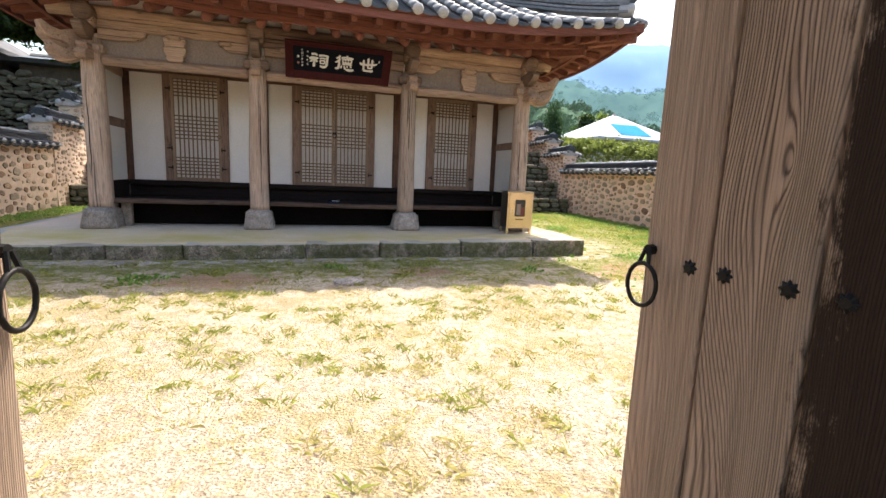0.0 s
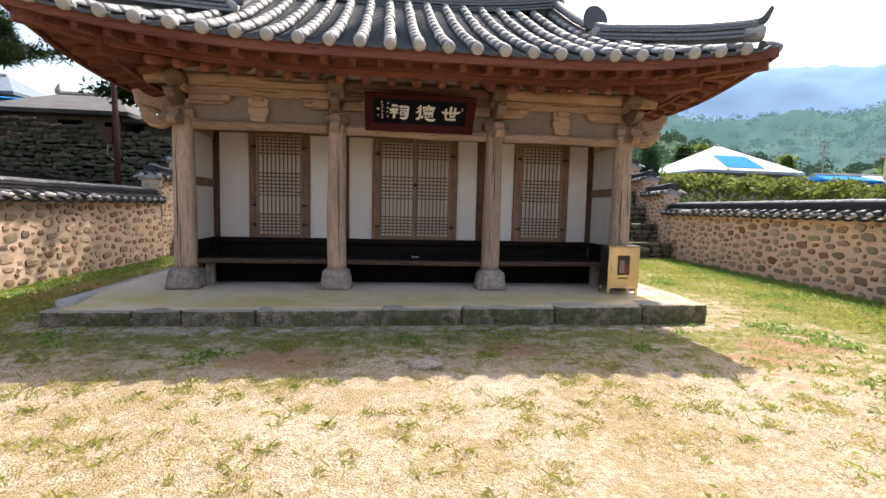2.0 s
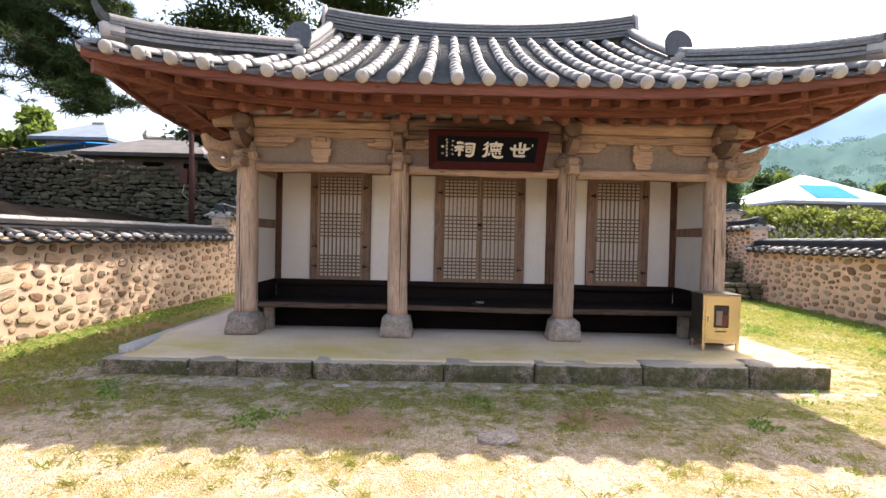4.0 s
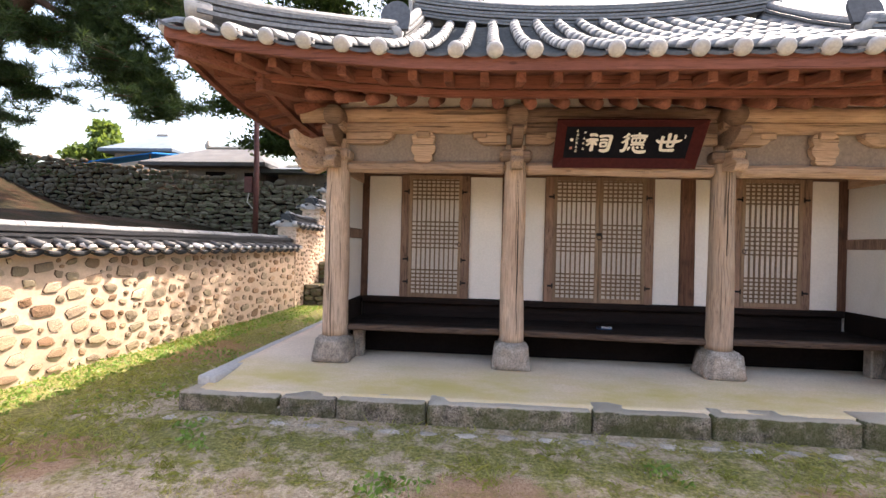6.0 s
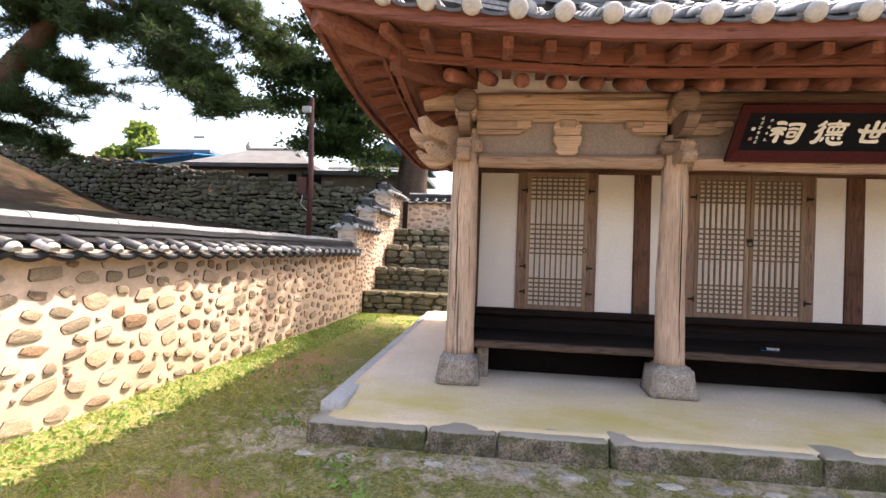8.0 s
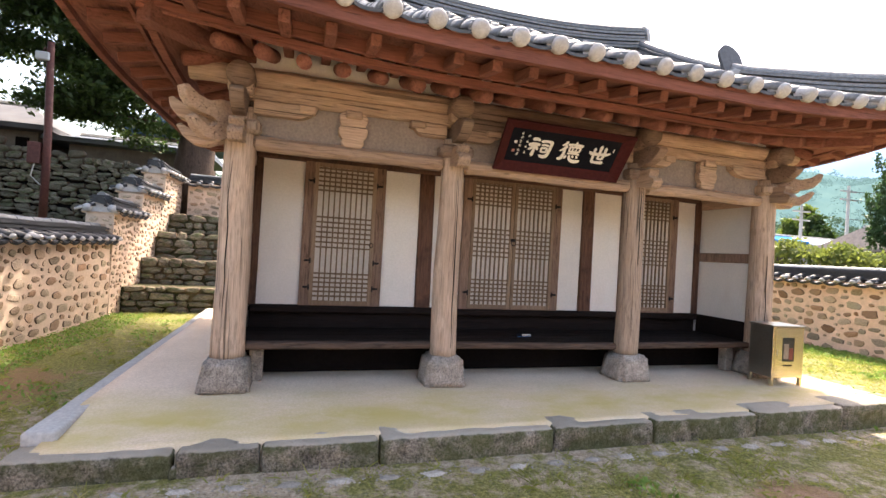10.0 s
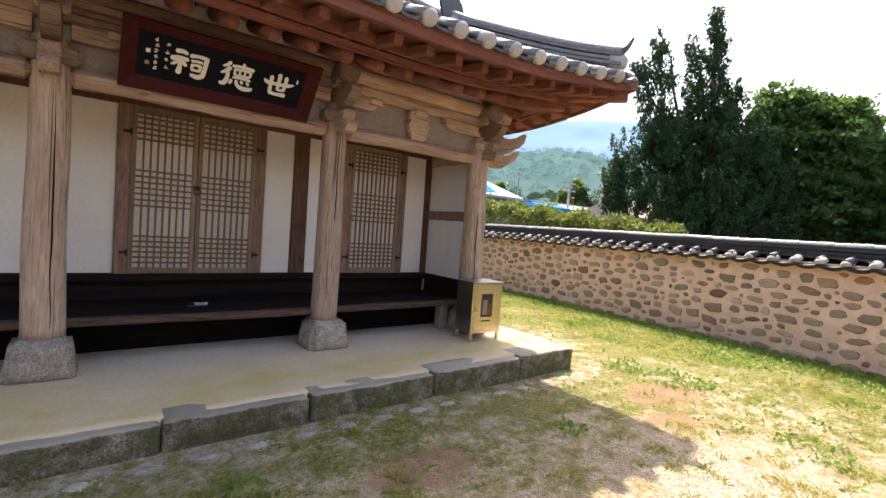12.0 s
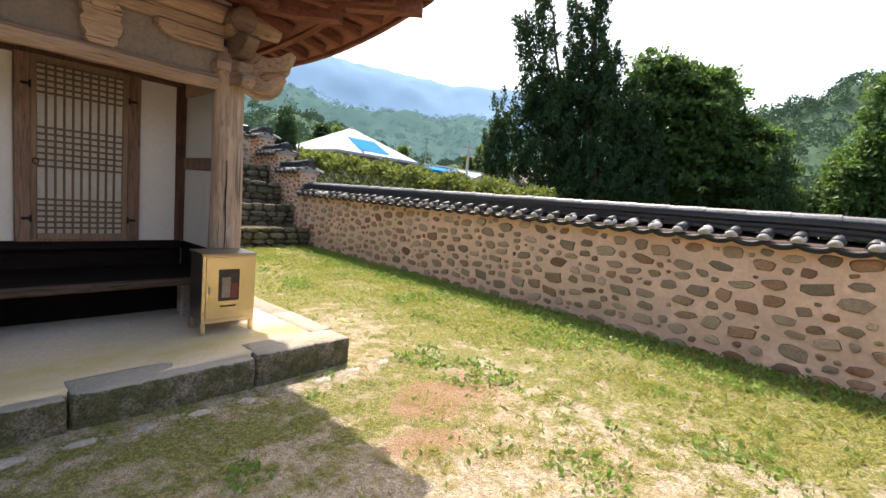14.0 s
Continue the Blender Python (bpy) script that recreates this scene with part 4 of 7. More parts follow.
# rear slope
o = len(roof_v)
for j in range(9):
    for i in range(21):
        t = j / 8
        y = RIDGE_Y + (RYB - RIDGE_Y) * t
        x0 = GXL if y < 2 * RIDGE_Y - HIP_Y else GXL + (RXL - GXL) * (y - (2 * RIDGE_Y - HIP_Y)) / (HIP_Y - RYF)
        x1 = GXR if y < 2 * RIDGE_Y - HIP_Y else GXR + (RXR - GXR) * (y - (2 * RIDGE_Y - HIP_Y)) / (HIP_Y - RYF)
        x = x0 + (x1 - x0) * i / 20
        roof_v.append((x, y, roof_z(x, y)))
for j in range(8):
    for i in range(20):
        a = o + j * 21 + i
        roof_f.append((a, a + 1, a + 22, a + 21))
roof = put("roof", raw("roof", roof_v, roof_f), tile_dark, hall, "curved grey clay tile roof")


def cover_mesh(length, r0, r1, seg=8):
    b = bmesh.new()
    tube(b, [(0, 0, 0), (0, length, 0)], [r0, r1], seg, half=True)
    bmesh.ops.recalc_face_normals(b, faces=b.faces)
    m = bpy.data.meshes.new("cover_tile")
    b.to_mesh(m)
    b.free()
    m.materials.append(tile)
    return m


def lime_mesh(r):
    b = bmesh.new()
    tube(b, [(0, 0.11, -0.004), (0, 0.085, 0.004), (0, -0.008, 0.004), (0, -0.026, 0.002), (0, -0.034, 0.0)], [r * 0.9, r * 1.02, r * 1.0, r * 0.84, r * 0.5], 14)
    bmesh.ops.recalc_face_normals(b, faces=b.faces)
    m = bpy.data.meshes.new("lime_end")
    b.to_mesh(m)
    b.free()
    m.materials.append(lime)
    m.polygons.foreach_set("use_smooth", [True] * len(m.polygons))
    return m


TILE_L = 0.31
cover = cover_mesh(TILE_L + 0.02, 0.0745, 0.072)
cover.polygons.foreach_set("use_smooth", [len(p.vertices) == 4 for p in cover.polygons])
lime_end = lime_mesh(0.068)


def lay(mesh, name, p0, p1, parent, jit=0.006):
    d = Vector(p1) - Vector(p0)
    yaw = math.degrees(math.atan2(d.y, d.x)) - 90
    pitch = math.degrees(math.atan2(d.z, math.hypot(d.x, d.y)))
    ob = new(name, mesh)
    ob.parent = parent
    ob.matrix_world = pose(p0[0] + rng.uniform(-jit, jit), p0[1], p0[2], pitch + rng.uniform(-0.25, 0.25), 0, yaw + rng.uniform(-0.8, 0.8))
    return ob


for x in rows:
    y, top = bent(x) - 0.015, hip_top(x)
    first = True
    while y < top - 0.05:
        y1 = min(y + TILE_L * 0.88, top + 0.05)
        p0, p1 = (x, y, roof_z(x, y) + 0.022), (x, y1, roof_z(x, y1) + 0.022)
        lay(cover, "cover_tile", p0, p1, roof)
        if first:
            lay(lime_end, "lime_end", (p0[0], p0[1] - 0.004, p0[2] + 0.0), p1, roof, 0.004)
            first = False
        y = y1
# side rows, one body each
side_bm = bmesh.new()
for ex, s, gx in ((RXL, 1, GXL), (RXR, -1, GXR)):
    y = 6.2 - STEP / 2
    while y < 12.3:
        run = abs(gx - ex) if HIP_Y < y < 2 * RIDGE_Y - HIP_Y else max(0.2, (min(y - RYF, RYB - y)) * abs(gx - ex) / (HIP_Y - RYF))
        pts = [(ex + s * (u * run - 0.02), y, roof_z(clamp(ex + s * u * run, RXL, RXR), y) + 0.022) for u in np.linspace(0, 1, 6)]
        tube(side_bm, pts, 0.074, 8, half=True)
        lay(lime_end, "lime_end", pts[0], pts[1], roof, 0.004)
        y += STEP
tagged(part("side_tiles", side_bm, tile, roof, smooth=False), kind="stuff")


def ridge(pts, courses, w, parent, cap=True, wob=0.006, low=None, crest=None):
    """A ridge of stacked flat tiles with a round cap course."""
    hgt = 0.0
    for c in range(courses):
        b = bmesh.new()
        ww = w * (1.0 if c % 2 == 0 else 0.9) * (1 - 0.05 * c)
        q = [(p[0], p[1], p[2] + hgt + wob * noise.noise(Vector((i * 0.9, c * 3, 0)))) for i, p in enumerate(pts)]
        sweep(b, q, ww, 0.034)
        part("ridge_course", b, low if low and c < courses - 1 else crest or tile, parent)
        b = bmesh.new()
        sweep(b, [(p[0], p[1], p[2] + 0.034) for p in q], ww * 0.76, 0.024)
        part("ridge_bed", b, low or tile_dark, parent)
        hgt += 0.055
    if cap:
        b = bmesh.new()
        tube(b, [(p[0], p[1], p[2] + hgt - 0.012) for p in pts], 0.085, 8, half=True)
        part("ridge_cap", b, tile, parent)
    return hgt


main_pts = [(x, RIDGE_Y, 4.74 + 0.20 * abs((x - (GXL + GXR) / 2) / ((GXR - GXL) / 2)) ** 2.2) for x in np.linspace(GXL - 0.05, GXR + 0.05, 25)]
ridge(main_pts, 6, 0.34, roof)
DISC = [(0.15 * math.cos(math.pi * k / 10), 0.10 + 0.17 * math.sin(math.pi * k / 10)) for k in range(11)] + [(-0.14, -0.05), (0.14, -0.05)]
for gx, ex, s in ((GXL, RXL, -1), (GXR, RXR, 1)):
    pts = [(gx, y, roof_z(clamp(gx, GXL, GXR), y) + 0.0 + 0.05 * (1 - t)) for t, y in ((k / 8, RIDGE_Y - 0.1 - k / 8 * (RIDGE_Y - 0.1 - HIP_Y + 0.02)) for k in range(9))]
    ridge(pts, 3, 0.26, roof)
    # gable end of the main ridge
    bm = bmesh.new()
    plate(bm, [(0.17 * math.cos(math.pi * k / 8), 0.16 + 0.2 * math.sin(math.pi * k / 8)) for k in range(9)] + [(-0.18, -0.12), (0.18, -0.12)], pose(gx + s * 0.10, RIDGE_Y, 5.02, 0, 10 * s, 90), 0.05)
    part("ridge_end_tile", bm, lime, roof)
    # dark rounded end plate where the slope ridge stops
    bm = bmesh.new()
    plate(bm, [(x * 1.15, z * 1.25) for x, z in DISC], pose(gx, HIP_Y - 0.08, roof_z(gx, HIP_Y) + 0.17, -18, 0, 0), 0.04)
    part("ridge_end_tile", bm, tile_dark, roof, "dark rounded ridge-end tile")
    bm = bmesh.new()
    tube(bm, [(gx, HIP_Y - 0.04, roof_z(gx, HIP_Y) + 0.10), (gx, HIP_Y - 0.16, roof_z(gx, HIP_Y - 0.1) + 0.09)], [0.10, 0.085], 10)
    part("lime_end", bm, lime, roof, smooth=True)
    # hip ridge out to the corner, rising at its end
    hp = []
    for k in range(13):
        t = k / 12
        x, y = gx + (ex - s * 0.22 - gx) * t, HIP_Y - 0.05 + (RYF + 0.14 - HIP_Y + 0.05) * t
        hp.append((x, y, roof_z(clamp(x, RXL, RXR), max(y, RYF)) + 0.03 + 0.05 * t ** 3 + 0.05 * math.sin(math.pi * t) + 0.05 * t))
    ridge(hp, 3, 0.22, roof)
    bp = []
    for k in range(13):
        t = k / 12
        x, y = gx + (ex - gx) * t, 2 * RIDGE_Y - (HIP_Y + (RYF - HIP_Y) * t)
        bp.append((x, y, roof_z(clamp(x, RXL, RXR), min(y, RYB)) + 0.03 + 0.09 * t ** 3))
    ridge(bp, 3, 0.22, roof)
    bm = bmesh.new()
    e = Vector(hp[-1])
    tube(bm, [e + Vector((-s * 0.10, 0.08, 0.06)), e + Vector((s * 0.03, -0.03, 0.05)), e + Vector((s * 0.06, -0.05, 0.045))], [0.10, 0.10, 0.07], 10)
    part("lime_end", bm, lime, roof, smooth=True)
    bm = bmesh.new()
    tip = [(-0.22, 0.13), (-0.05, 0.15), (0.05, 0.20), (0.12, 0.30), (0.145, 0.29), (0.10, 0.18), (0.04, 0.11), (-0.22, 0.09)]
    plate(bm, tip, Matrix.Translation(e) @ pose(0, 0, 0.03, 0, 0, -42 if s > 0 else -138), 0.12)
    part("tip_tile", bm, tile_dark, roof, "upturned corner tile")
    # gable wall
    bm = bmesh.new()
    g = [bm.verts.new((gx, y, roof_z(clamp(gx, GXL, GXR), y) - 0.02)) for y in np.linspace(HIP_Y, 2 * RIDGE_Y - HIP_Y, 15)]
    g += [bm.verts.new((gx, 2 * RIDGE_Y - HIP_Y, 3.5)), bm.verts.new((gx, HIP_Y, 3.5))]
    bm.faces.new(g)
    part("gable_board", bm, wood_red_y, roof)

# ---- name board ----


def text_mesh(body, size):
    cu = bpy.data.curves.new("letters", "FONT")
    cu.body, cu.size, cu.extrude = body, size, 0.004
    cu.align_x, cu.align_y = "CENTER", "CENTER"
    cu.offset = size * 0.014
    ob = bpy.data.objects.new("letters", cu)
    scene.collection.objects.link(ob)
    dg = bpy.context.evaluated_depsgraph_get()
    mesh = bpy.data.meshes.new_from_object(ob.evaluated_get(dg))
    bpy.data.objects.remove(ob)
    return mesh


board_at = pose(0.375, 7.02, 2.61, 90 + 37, 0, 0)
board = thing("name_board", "black name board with white brushed characters in dark red frame", "signboard", at=board_at)
BW, BH = 1.22, 0.34
bm = bmesh.new()
box(bm, -BW / 2, BW / 2, -BH / 2, BH / 2, -0.03, 0.0)
part("panel", bm, sign_black, board)
for a, b, c, d in ((1, 0, BW, BH), (-1, 0, BW, BH), (0, 1, BW, BH), (0, -1, BW, BH)):
    bm = bmesh.new()
    w, fl = 0.012, 0.105
    if b:
        q = [(-BW / 2, b * BH / 2, 0.0), (BW / 2, b * BH / 2, 0.0), (BW / 2 + fl, b * (BH / 2 + fl * 0.85), 0.055), (-BW / 2 - fl, b * (BH / 2 + fl * 0.85), 0.055)]
    else:
        q = [(a * BW / 2, -BH / 2, 0.0), (a * BW / 2, BH / 2, 0.0), (a * (BW / 2 + fl), BH / 2 + fl * 0.85, 0.055), (a * (BW / 2 + fl), -BH / 2 - fl * 0.85, 0.055)]
    top = [bm.verts.new(p) for p in q]
    low = [bm.verts.new((p[0], p[1], p[2] - 0.03)) for p in q]
    bm.faces.new(top), bm.faces.new(list(reversed(low)))
    for k in range(4):
        bm.faces.new((top[(k + 1) % 4], top[k], low[k], low[(k + 1) % 4]))
    part("frame_board", bm, sign_red, board, "dark red flared frame board")


def brush(bm, pts, widths):
    """A brushed stroke: a rounded ribbon through pts, its width running through widths, a little proud of the board."""
    pts = [Vector((x, y, 0)) for x, y in pts]
    n = 5 * (len(pts) - 1)
    line, wid = [], []
    for k in range(n + 1):
        u = k / n * (len(pts) - 1)
        i = min(int(u), len(pts) - 2)
        f = u - i
        a, b, c, d = pts[max(i - 1, 0)], pts[i], pts[i + 1], pts[min(i + 2, len(pts) - 1)]
        line.append(0.5 * ((2 * b) + (c - a) * f + (2 * a - 5 * b + 4 * c - d) * f * f + (3 * b - a - 3 * c + d) * f ** 3))
        g = k / n * (len(widths) - 1)
        j = min(int(g), len(widths) - 2)
        wid.append(widths[j] * (1 - g + j) + widths[j + 1] * (g - j))
    left, right = [], []
    for k, q in enumerate(line):
        d = (line[min(k + 1, n)] - line[max(k - 1, 0)]).normalized()
        side = Vector((-d.y, d.x, 0)) * wid[k] / 2
        left.append(q + side)
        right.append(q - side)
    d0, d1 = (line[0] - line[1]).normalized() * wid[0] * 0.35, (line[-1] - line[-2]).normalized() * wid[-1] * 0.35
    rim = [line[0] + d0] + left + [line[-1] + d1] + right[::-1]
    top = [bm.verts.new(v + Vector((0, 0, 0.004))) for v in rim]
    low = [bm.verts.new(v) for v in rim]
    m = len(rim)
    for k in range(m):
        bm.faces.new((top[k], low[k], low[(k + 1) % m], top[(k + 1) % m]))
    for k in range(n):
        bm.faces.new((top[1 + k], top[2 + k], top[m - 2 - k], top[m - 1 - k]))
    bm.faces.new((top[0], top[1], top[m - 1]))
    bm.faces.new((top[n + 1], top[n + 2], top[n + 3]))


T = 0.030
GLYPH_SHRINE = [([(-0.105, 0.085), (-0.06, 0.09), (-0.03, 0.078)], (T * 1.1, T, T * 0.8)), ([(-0.135, 0.02), (-0.08, 0.035), (-0.02, 0.03)], (T * 1.2, T, T)),
                ([(-0.075, 0.03), (-0.072, -0.03), (-0.078, -0.09)], (T, T, T * 1.3)), ([(-0.09, 0.015), (-0.11, -0.015), (-0.135, -0.03)], (T * 0.8, T * 0.8, T * 0.5)), ([(-0.055, 0.01), (-0.035, -0.015), (-0.025, -0.02)], (T * 0.8, T * 0.9, T * 0.6)),
                ([(0.0, 0.07), (0.06, 0.078), (0.118, 0.072)], (T, T * 0.8, T)), ([(0.118, 0.075), (0.114, 0.0), (0.10, -0.075), (0.06, -0.095), (0.015, -0.085)], (T * 1.2, T, T * 1.2, T * 1.2, T * 0.8)),
                ([(0.01, 0.03), (0.05, 0.036), (0.088, 0.03)], (T * 0.7, T * 0.65, T * 0.7)), ([(0.015, -0.005), (0.018, -0.04)], (T * 0.7, T * 0.7)), ([(0.012, -0.002), (0.045, 0.002), (0.078, -0.002), (0.074, -0.04)], (T * 0.7, T * 0.65, T * 0.75, T * 0.6)), ([(0.015, -0.042), (0.074, -0.042)], (T * 0.6, T * 0.65))]
GLYPH_VIRTUE = [([(-0.075, 0.10), (-0.095, 0.075), (-0.125, 0.06)], (T, T * 0.8, T * 0.5)), ([(-0.07, 0.055), (-0.10, 0.02), (-0.135, 0.0)], (T * 1.1, T * 0.9, T * 0.5)), ([(-0.085, 0.03), (-0.082, -0.03), (-0.10, -0.085), (-0.135, -0.09)], (T * 0.9, T, T * 1.2, T * 0.8)),
                ([(-0.05, 0.075), (0.03, 0.083), (0.12, 0.074)], (T * 0.8, T * 0.7, T * 1.0)), ([(0.035, 0.11), (0.035, 0.055)], (T * 0.8, T * 0.6)), ([(-0.03, 0.048), (-0.026, 0.002)], (T * 0.65, T * 0.65)), ([(-0.03, 0.05), (0.04, 0.055), (0.10, 0.048), (0.094, 0.002)], (T * 0.65, T * 0.6, T * 0.7, T * 0.6)),
                ([(0.012, 0.048), (0.014, 0.006)], (T * 0.5, T * 0.5)), ([(0.056, 0.048), (0.054, 0.006)], (T * 0.5, T * 0.5)), ([(-0.026, 0.002), (0.094, 0.004)], (T * 0.6, T * 0.65)), ([(-0.035, -0.022), (0.035, -0.018), (0.105, -0.022)], (T * 0.6, T * 0.6, T * 0.7)),
                ([(-0.045, -0.05), (-0.055, -0.08)], (T * 0.9, T * 0.7)), ([(-0.005, -0.045), (0.01, -0.085), (0.06, -0.105), (0.12, -0.10), (0.135, -0.085)], (T * 0.8, T * 0.9, T * 1.2, T * 1.1, T * 0.4)), ([(0.035, -0.045), (0.048, -0.06)], (T * 0.8, T * 0.7)), ([(0.085, -0.045), (0.10, -0.062)], (T * 0.8, T * 0.7))]
GLYPH_AGE = [([(-0.125, 0.03), (-0.09, 0.012), (0.0, 0.012), (0.09, 0.018), (0.14, 0.035)], (T * 0.7, T * 1.2, T * 0.9, T * 1.1, T * 0.3)), ([(-0.068, 0.07), (-0.068, 0.0), (-0.062, -0.075)], (T * 1.1, T * 0.9, T)), ([(0.0, 0.10), (0.002, 0.03), (0.0, -0.04)], (T * 1.2, T * 0.9, T * 0.8)),
             ([(0.062, 0.085), (0.062, 0.02), (0.056, -0.04)], (T * 1.1, T * 0.9, T * 0.9)), ([(0.0, -0.04), (0.056, -0.04)], (T * 0.7, T * 0.7)), ([(-0.064, -0.078), (0.0, -0.084), (0.075, -0.08)], (T * 1.0, T * 0.9, T * 1.2))]
for glyph, x in ((GLYPH_SHRINE, -0.27), (GLYPH_VIRTUE, 0.075), (GLYPH_AGE, 0.40)):
    bm = bmesh.new()
    for pts, widths in glyph:
        brush(bm, [(x + a * 0.92, b * 0.95) for a, b in pts], widths)
    part("character", bm, sign_white, board, "white brushed character")
bm = bmesh.new()
wr = random.Random(4)
for x, count, z0 in ((-0.495, 6, 0.125), (-0.425, 4, 0.105)):
    for k in range(count):
        z = z0 - k * (0.043 if count == 6 else 0.057)
        for q in range(3):
            dx, dz = wr.uniform(-0.006, 0.006), wr.uniform(-0.012, 0.012)
            brush(bm, [(x + dx - 0.009, z + dz), (x + dx, z + dz + 0.003), (x + dx + 0.009, z + dz - 0.002)], (0.005, 0.004))
        brush(bm, [(x, z + 0.013), (x - 0.003, z - 0.013)], (0.005, 0.004))
box(bm, 0.545, 0.557, 0.05, 0.085, 0.001, 0.004)
tagged(part("small_writing", bm, sign_white, board, "small pale columns of writing"), kind="stuff")
for z, material in ((0.03, sign_white), (-0.06, plain("seal_pink", (0.50, 0.22, 0.20), 60, 0.3, 0.8))):
    bm = bmesh.new()
    box(bm, -0.56, -0.532, z - 0.014, z + 0.014, 0.001, 0.004)
    part("seal", bm, material, board)

# ---- steel display box on the platform ----
show = thing("display_box", "brass-coloured metal display box on short legs with a picture window", "box", at=pose(2.955, 6.755, 0.25, 0, 0, -3))
bm = bmesh.new()
box(bm, 0.006, 0.424, 0.006, 0.30, 0.09, 0.655, 0.004)
part("body", bm, brass_dark, show)
bm = bmesh.new()
box(bm, -0.008, 0.438, -0.012, 0.315, 0.655, 0.672, 0.003)
part("lid", bm, brass_dark, show)
for x0, x1, z0, z1 in ((0.03, 0.40, 0.125, 0.275), (0.03, 0.40, 0.54, 0.64), (0.03, 0.125, 0.275, 0.54), (0.295, 0.40, 0.275, 0.54)):
    bm = bmesh.new()
    box(bm, x0, x1, -0.006, 0.008, z0, z1)
    part("door_plate", bm, brass, show)
for x0, x1, z0, z1 in ((0.0, 0.028, 0.09, 0.655), (0.402, 0.43, 0.09, 0.655), (0.028, 0.402, 0.09, 0.122), (0.028, 0.402, 0.643, 0.655)):
    bm = bmesh.new()
    box(bm, x0, x1, -0.002, 0.010, z0, z1, 0.002)
    part("front_frame", bm, brass, show)
for x in (0.0, 0.395):
    for y in (0.0, 0.27):
        bm = bmesh.new()
        box(bm, x, x + 0.035, y, y + 0.035, 0.0, 0.09, 0.002)
        part("leg", bm, brass if y == 0 else brass_dark, show)
pic_a = plain("picture_dark", (0.05, 0.045, 0.04), 40, 0.5, 0.3, vary=0.0)
pic_b = plain("picture_pale", (0.30, 0.23, 0.18), 40, 0.4, 0.3, vary=0.0)
pic_c = plain("picture_red", (0.20, 0.05, 0.04), 40, 0.4, 0.3, vary=0.0)
bm = bmesh.new()
box(bm, 0.125, 0.295, 0.001, 0.004, 0.275, 0.54)
part("picture", bm, pic_a, show, "dark printed picture behind glass")
bm = bmesh.new()
box(bm, 0.155, 0.225, -0.001, 0.003, 0.30, 0.47, 0.001)
part("picture_motif", bm, pic_b, show)
bm = bmesh.new()
box(bm, 0.228, 0.285, -0.001, 0.003, 0.29, 0.42, 0.001)
part("picture_motif", bm, pic_c, show)
bm = bmesh.new()
for k in range(5):
    box(bm, 0.145 + k * 0.026, 0.165 + k * 0.026, -0.0075, -0.005, 0.222, 0.238)
part("caption_bars", bm, black, show)
bm = bmesh.new()
box(bm, 0.05, 0.062, -0.012, -0.005, 0.34, 0.40, 0.002)
part("handle", bm, brass_dark, show)

label_at = thing("touch_sign", "small black strip sign reading TOUCH lying on the bench", "sign", at=pose(0.355, 7.62, 0.619, 55, 0, 0))
bm = bmesh.new()
box(bm, -0.085, 0.085, 0.0, 0.045, -0.004, 0.0)
part("strip", bm, sign_black, label_at)
m = text_mesh("TOUCH", 0.032)
ob = put("lettering", m, sign_white, label_at)
ob.matrix_local = pose(0.03, 0.026, 0.001)
bm = bmesh.new()
box(bm, -0.08, 0.08, 0.006, 0.009, 0.0005, 0.002)
part("underline", bm, plain("sign_blue", (0.05, 0.2, 0.5), 40, 0.1, 0.5), label_at)

# ---- stone drain block in the court ----
bm = bmesh.new()
box(bm, 0.16, 0.46, 4.62, 4.80, -0.05, 0.045, 0.02)
bmesh.ops.subdivide_edges(bm, edges=list(bm.edges), cuts=2, use_grid_fill=True)
for v in bm.verts:
    v.co += Vector((noise.noise(v.co * 9), noise.noise(v.co * 9 + Vector((4, 0, 0))), noise.noise(v.co * 9 + Vector((0, 4, 0))))) * 0.03
tagged(part("flat_stone", bm, pedestal_stone, smooth=True), "pale flat stone half sunk in the ground", "stone")

# ---- gate leaves ----


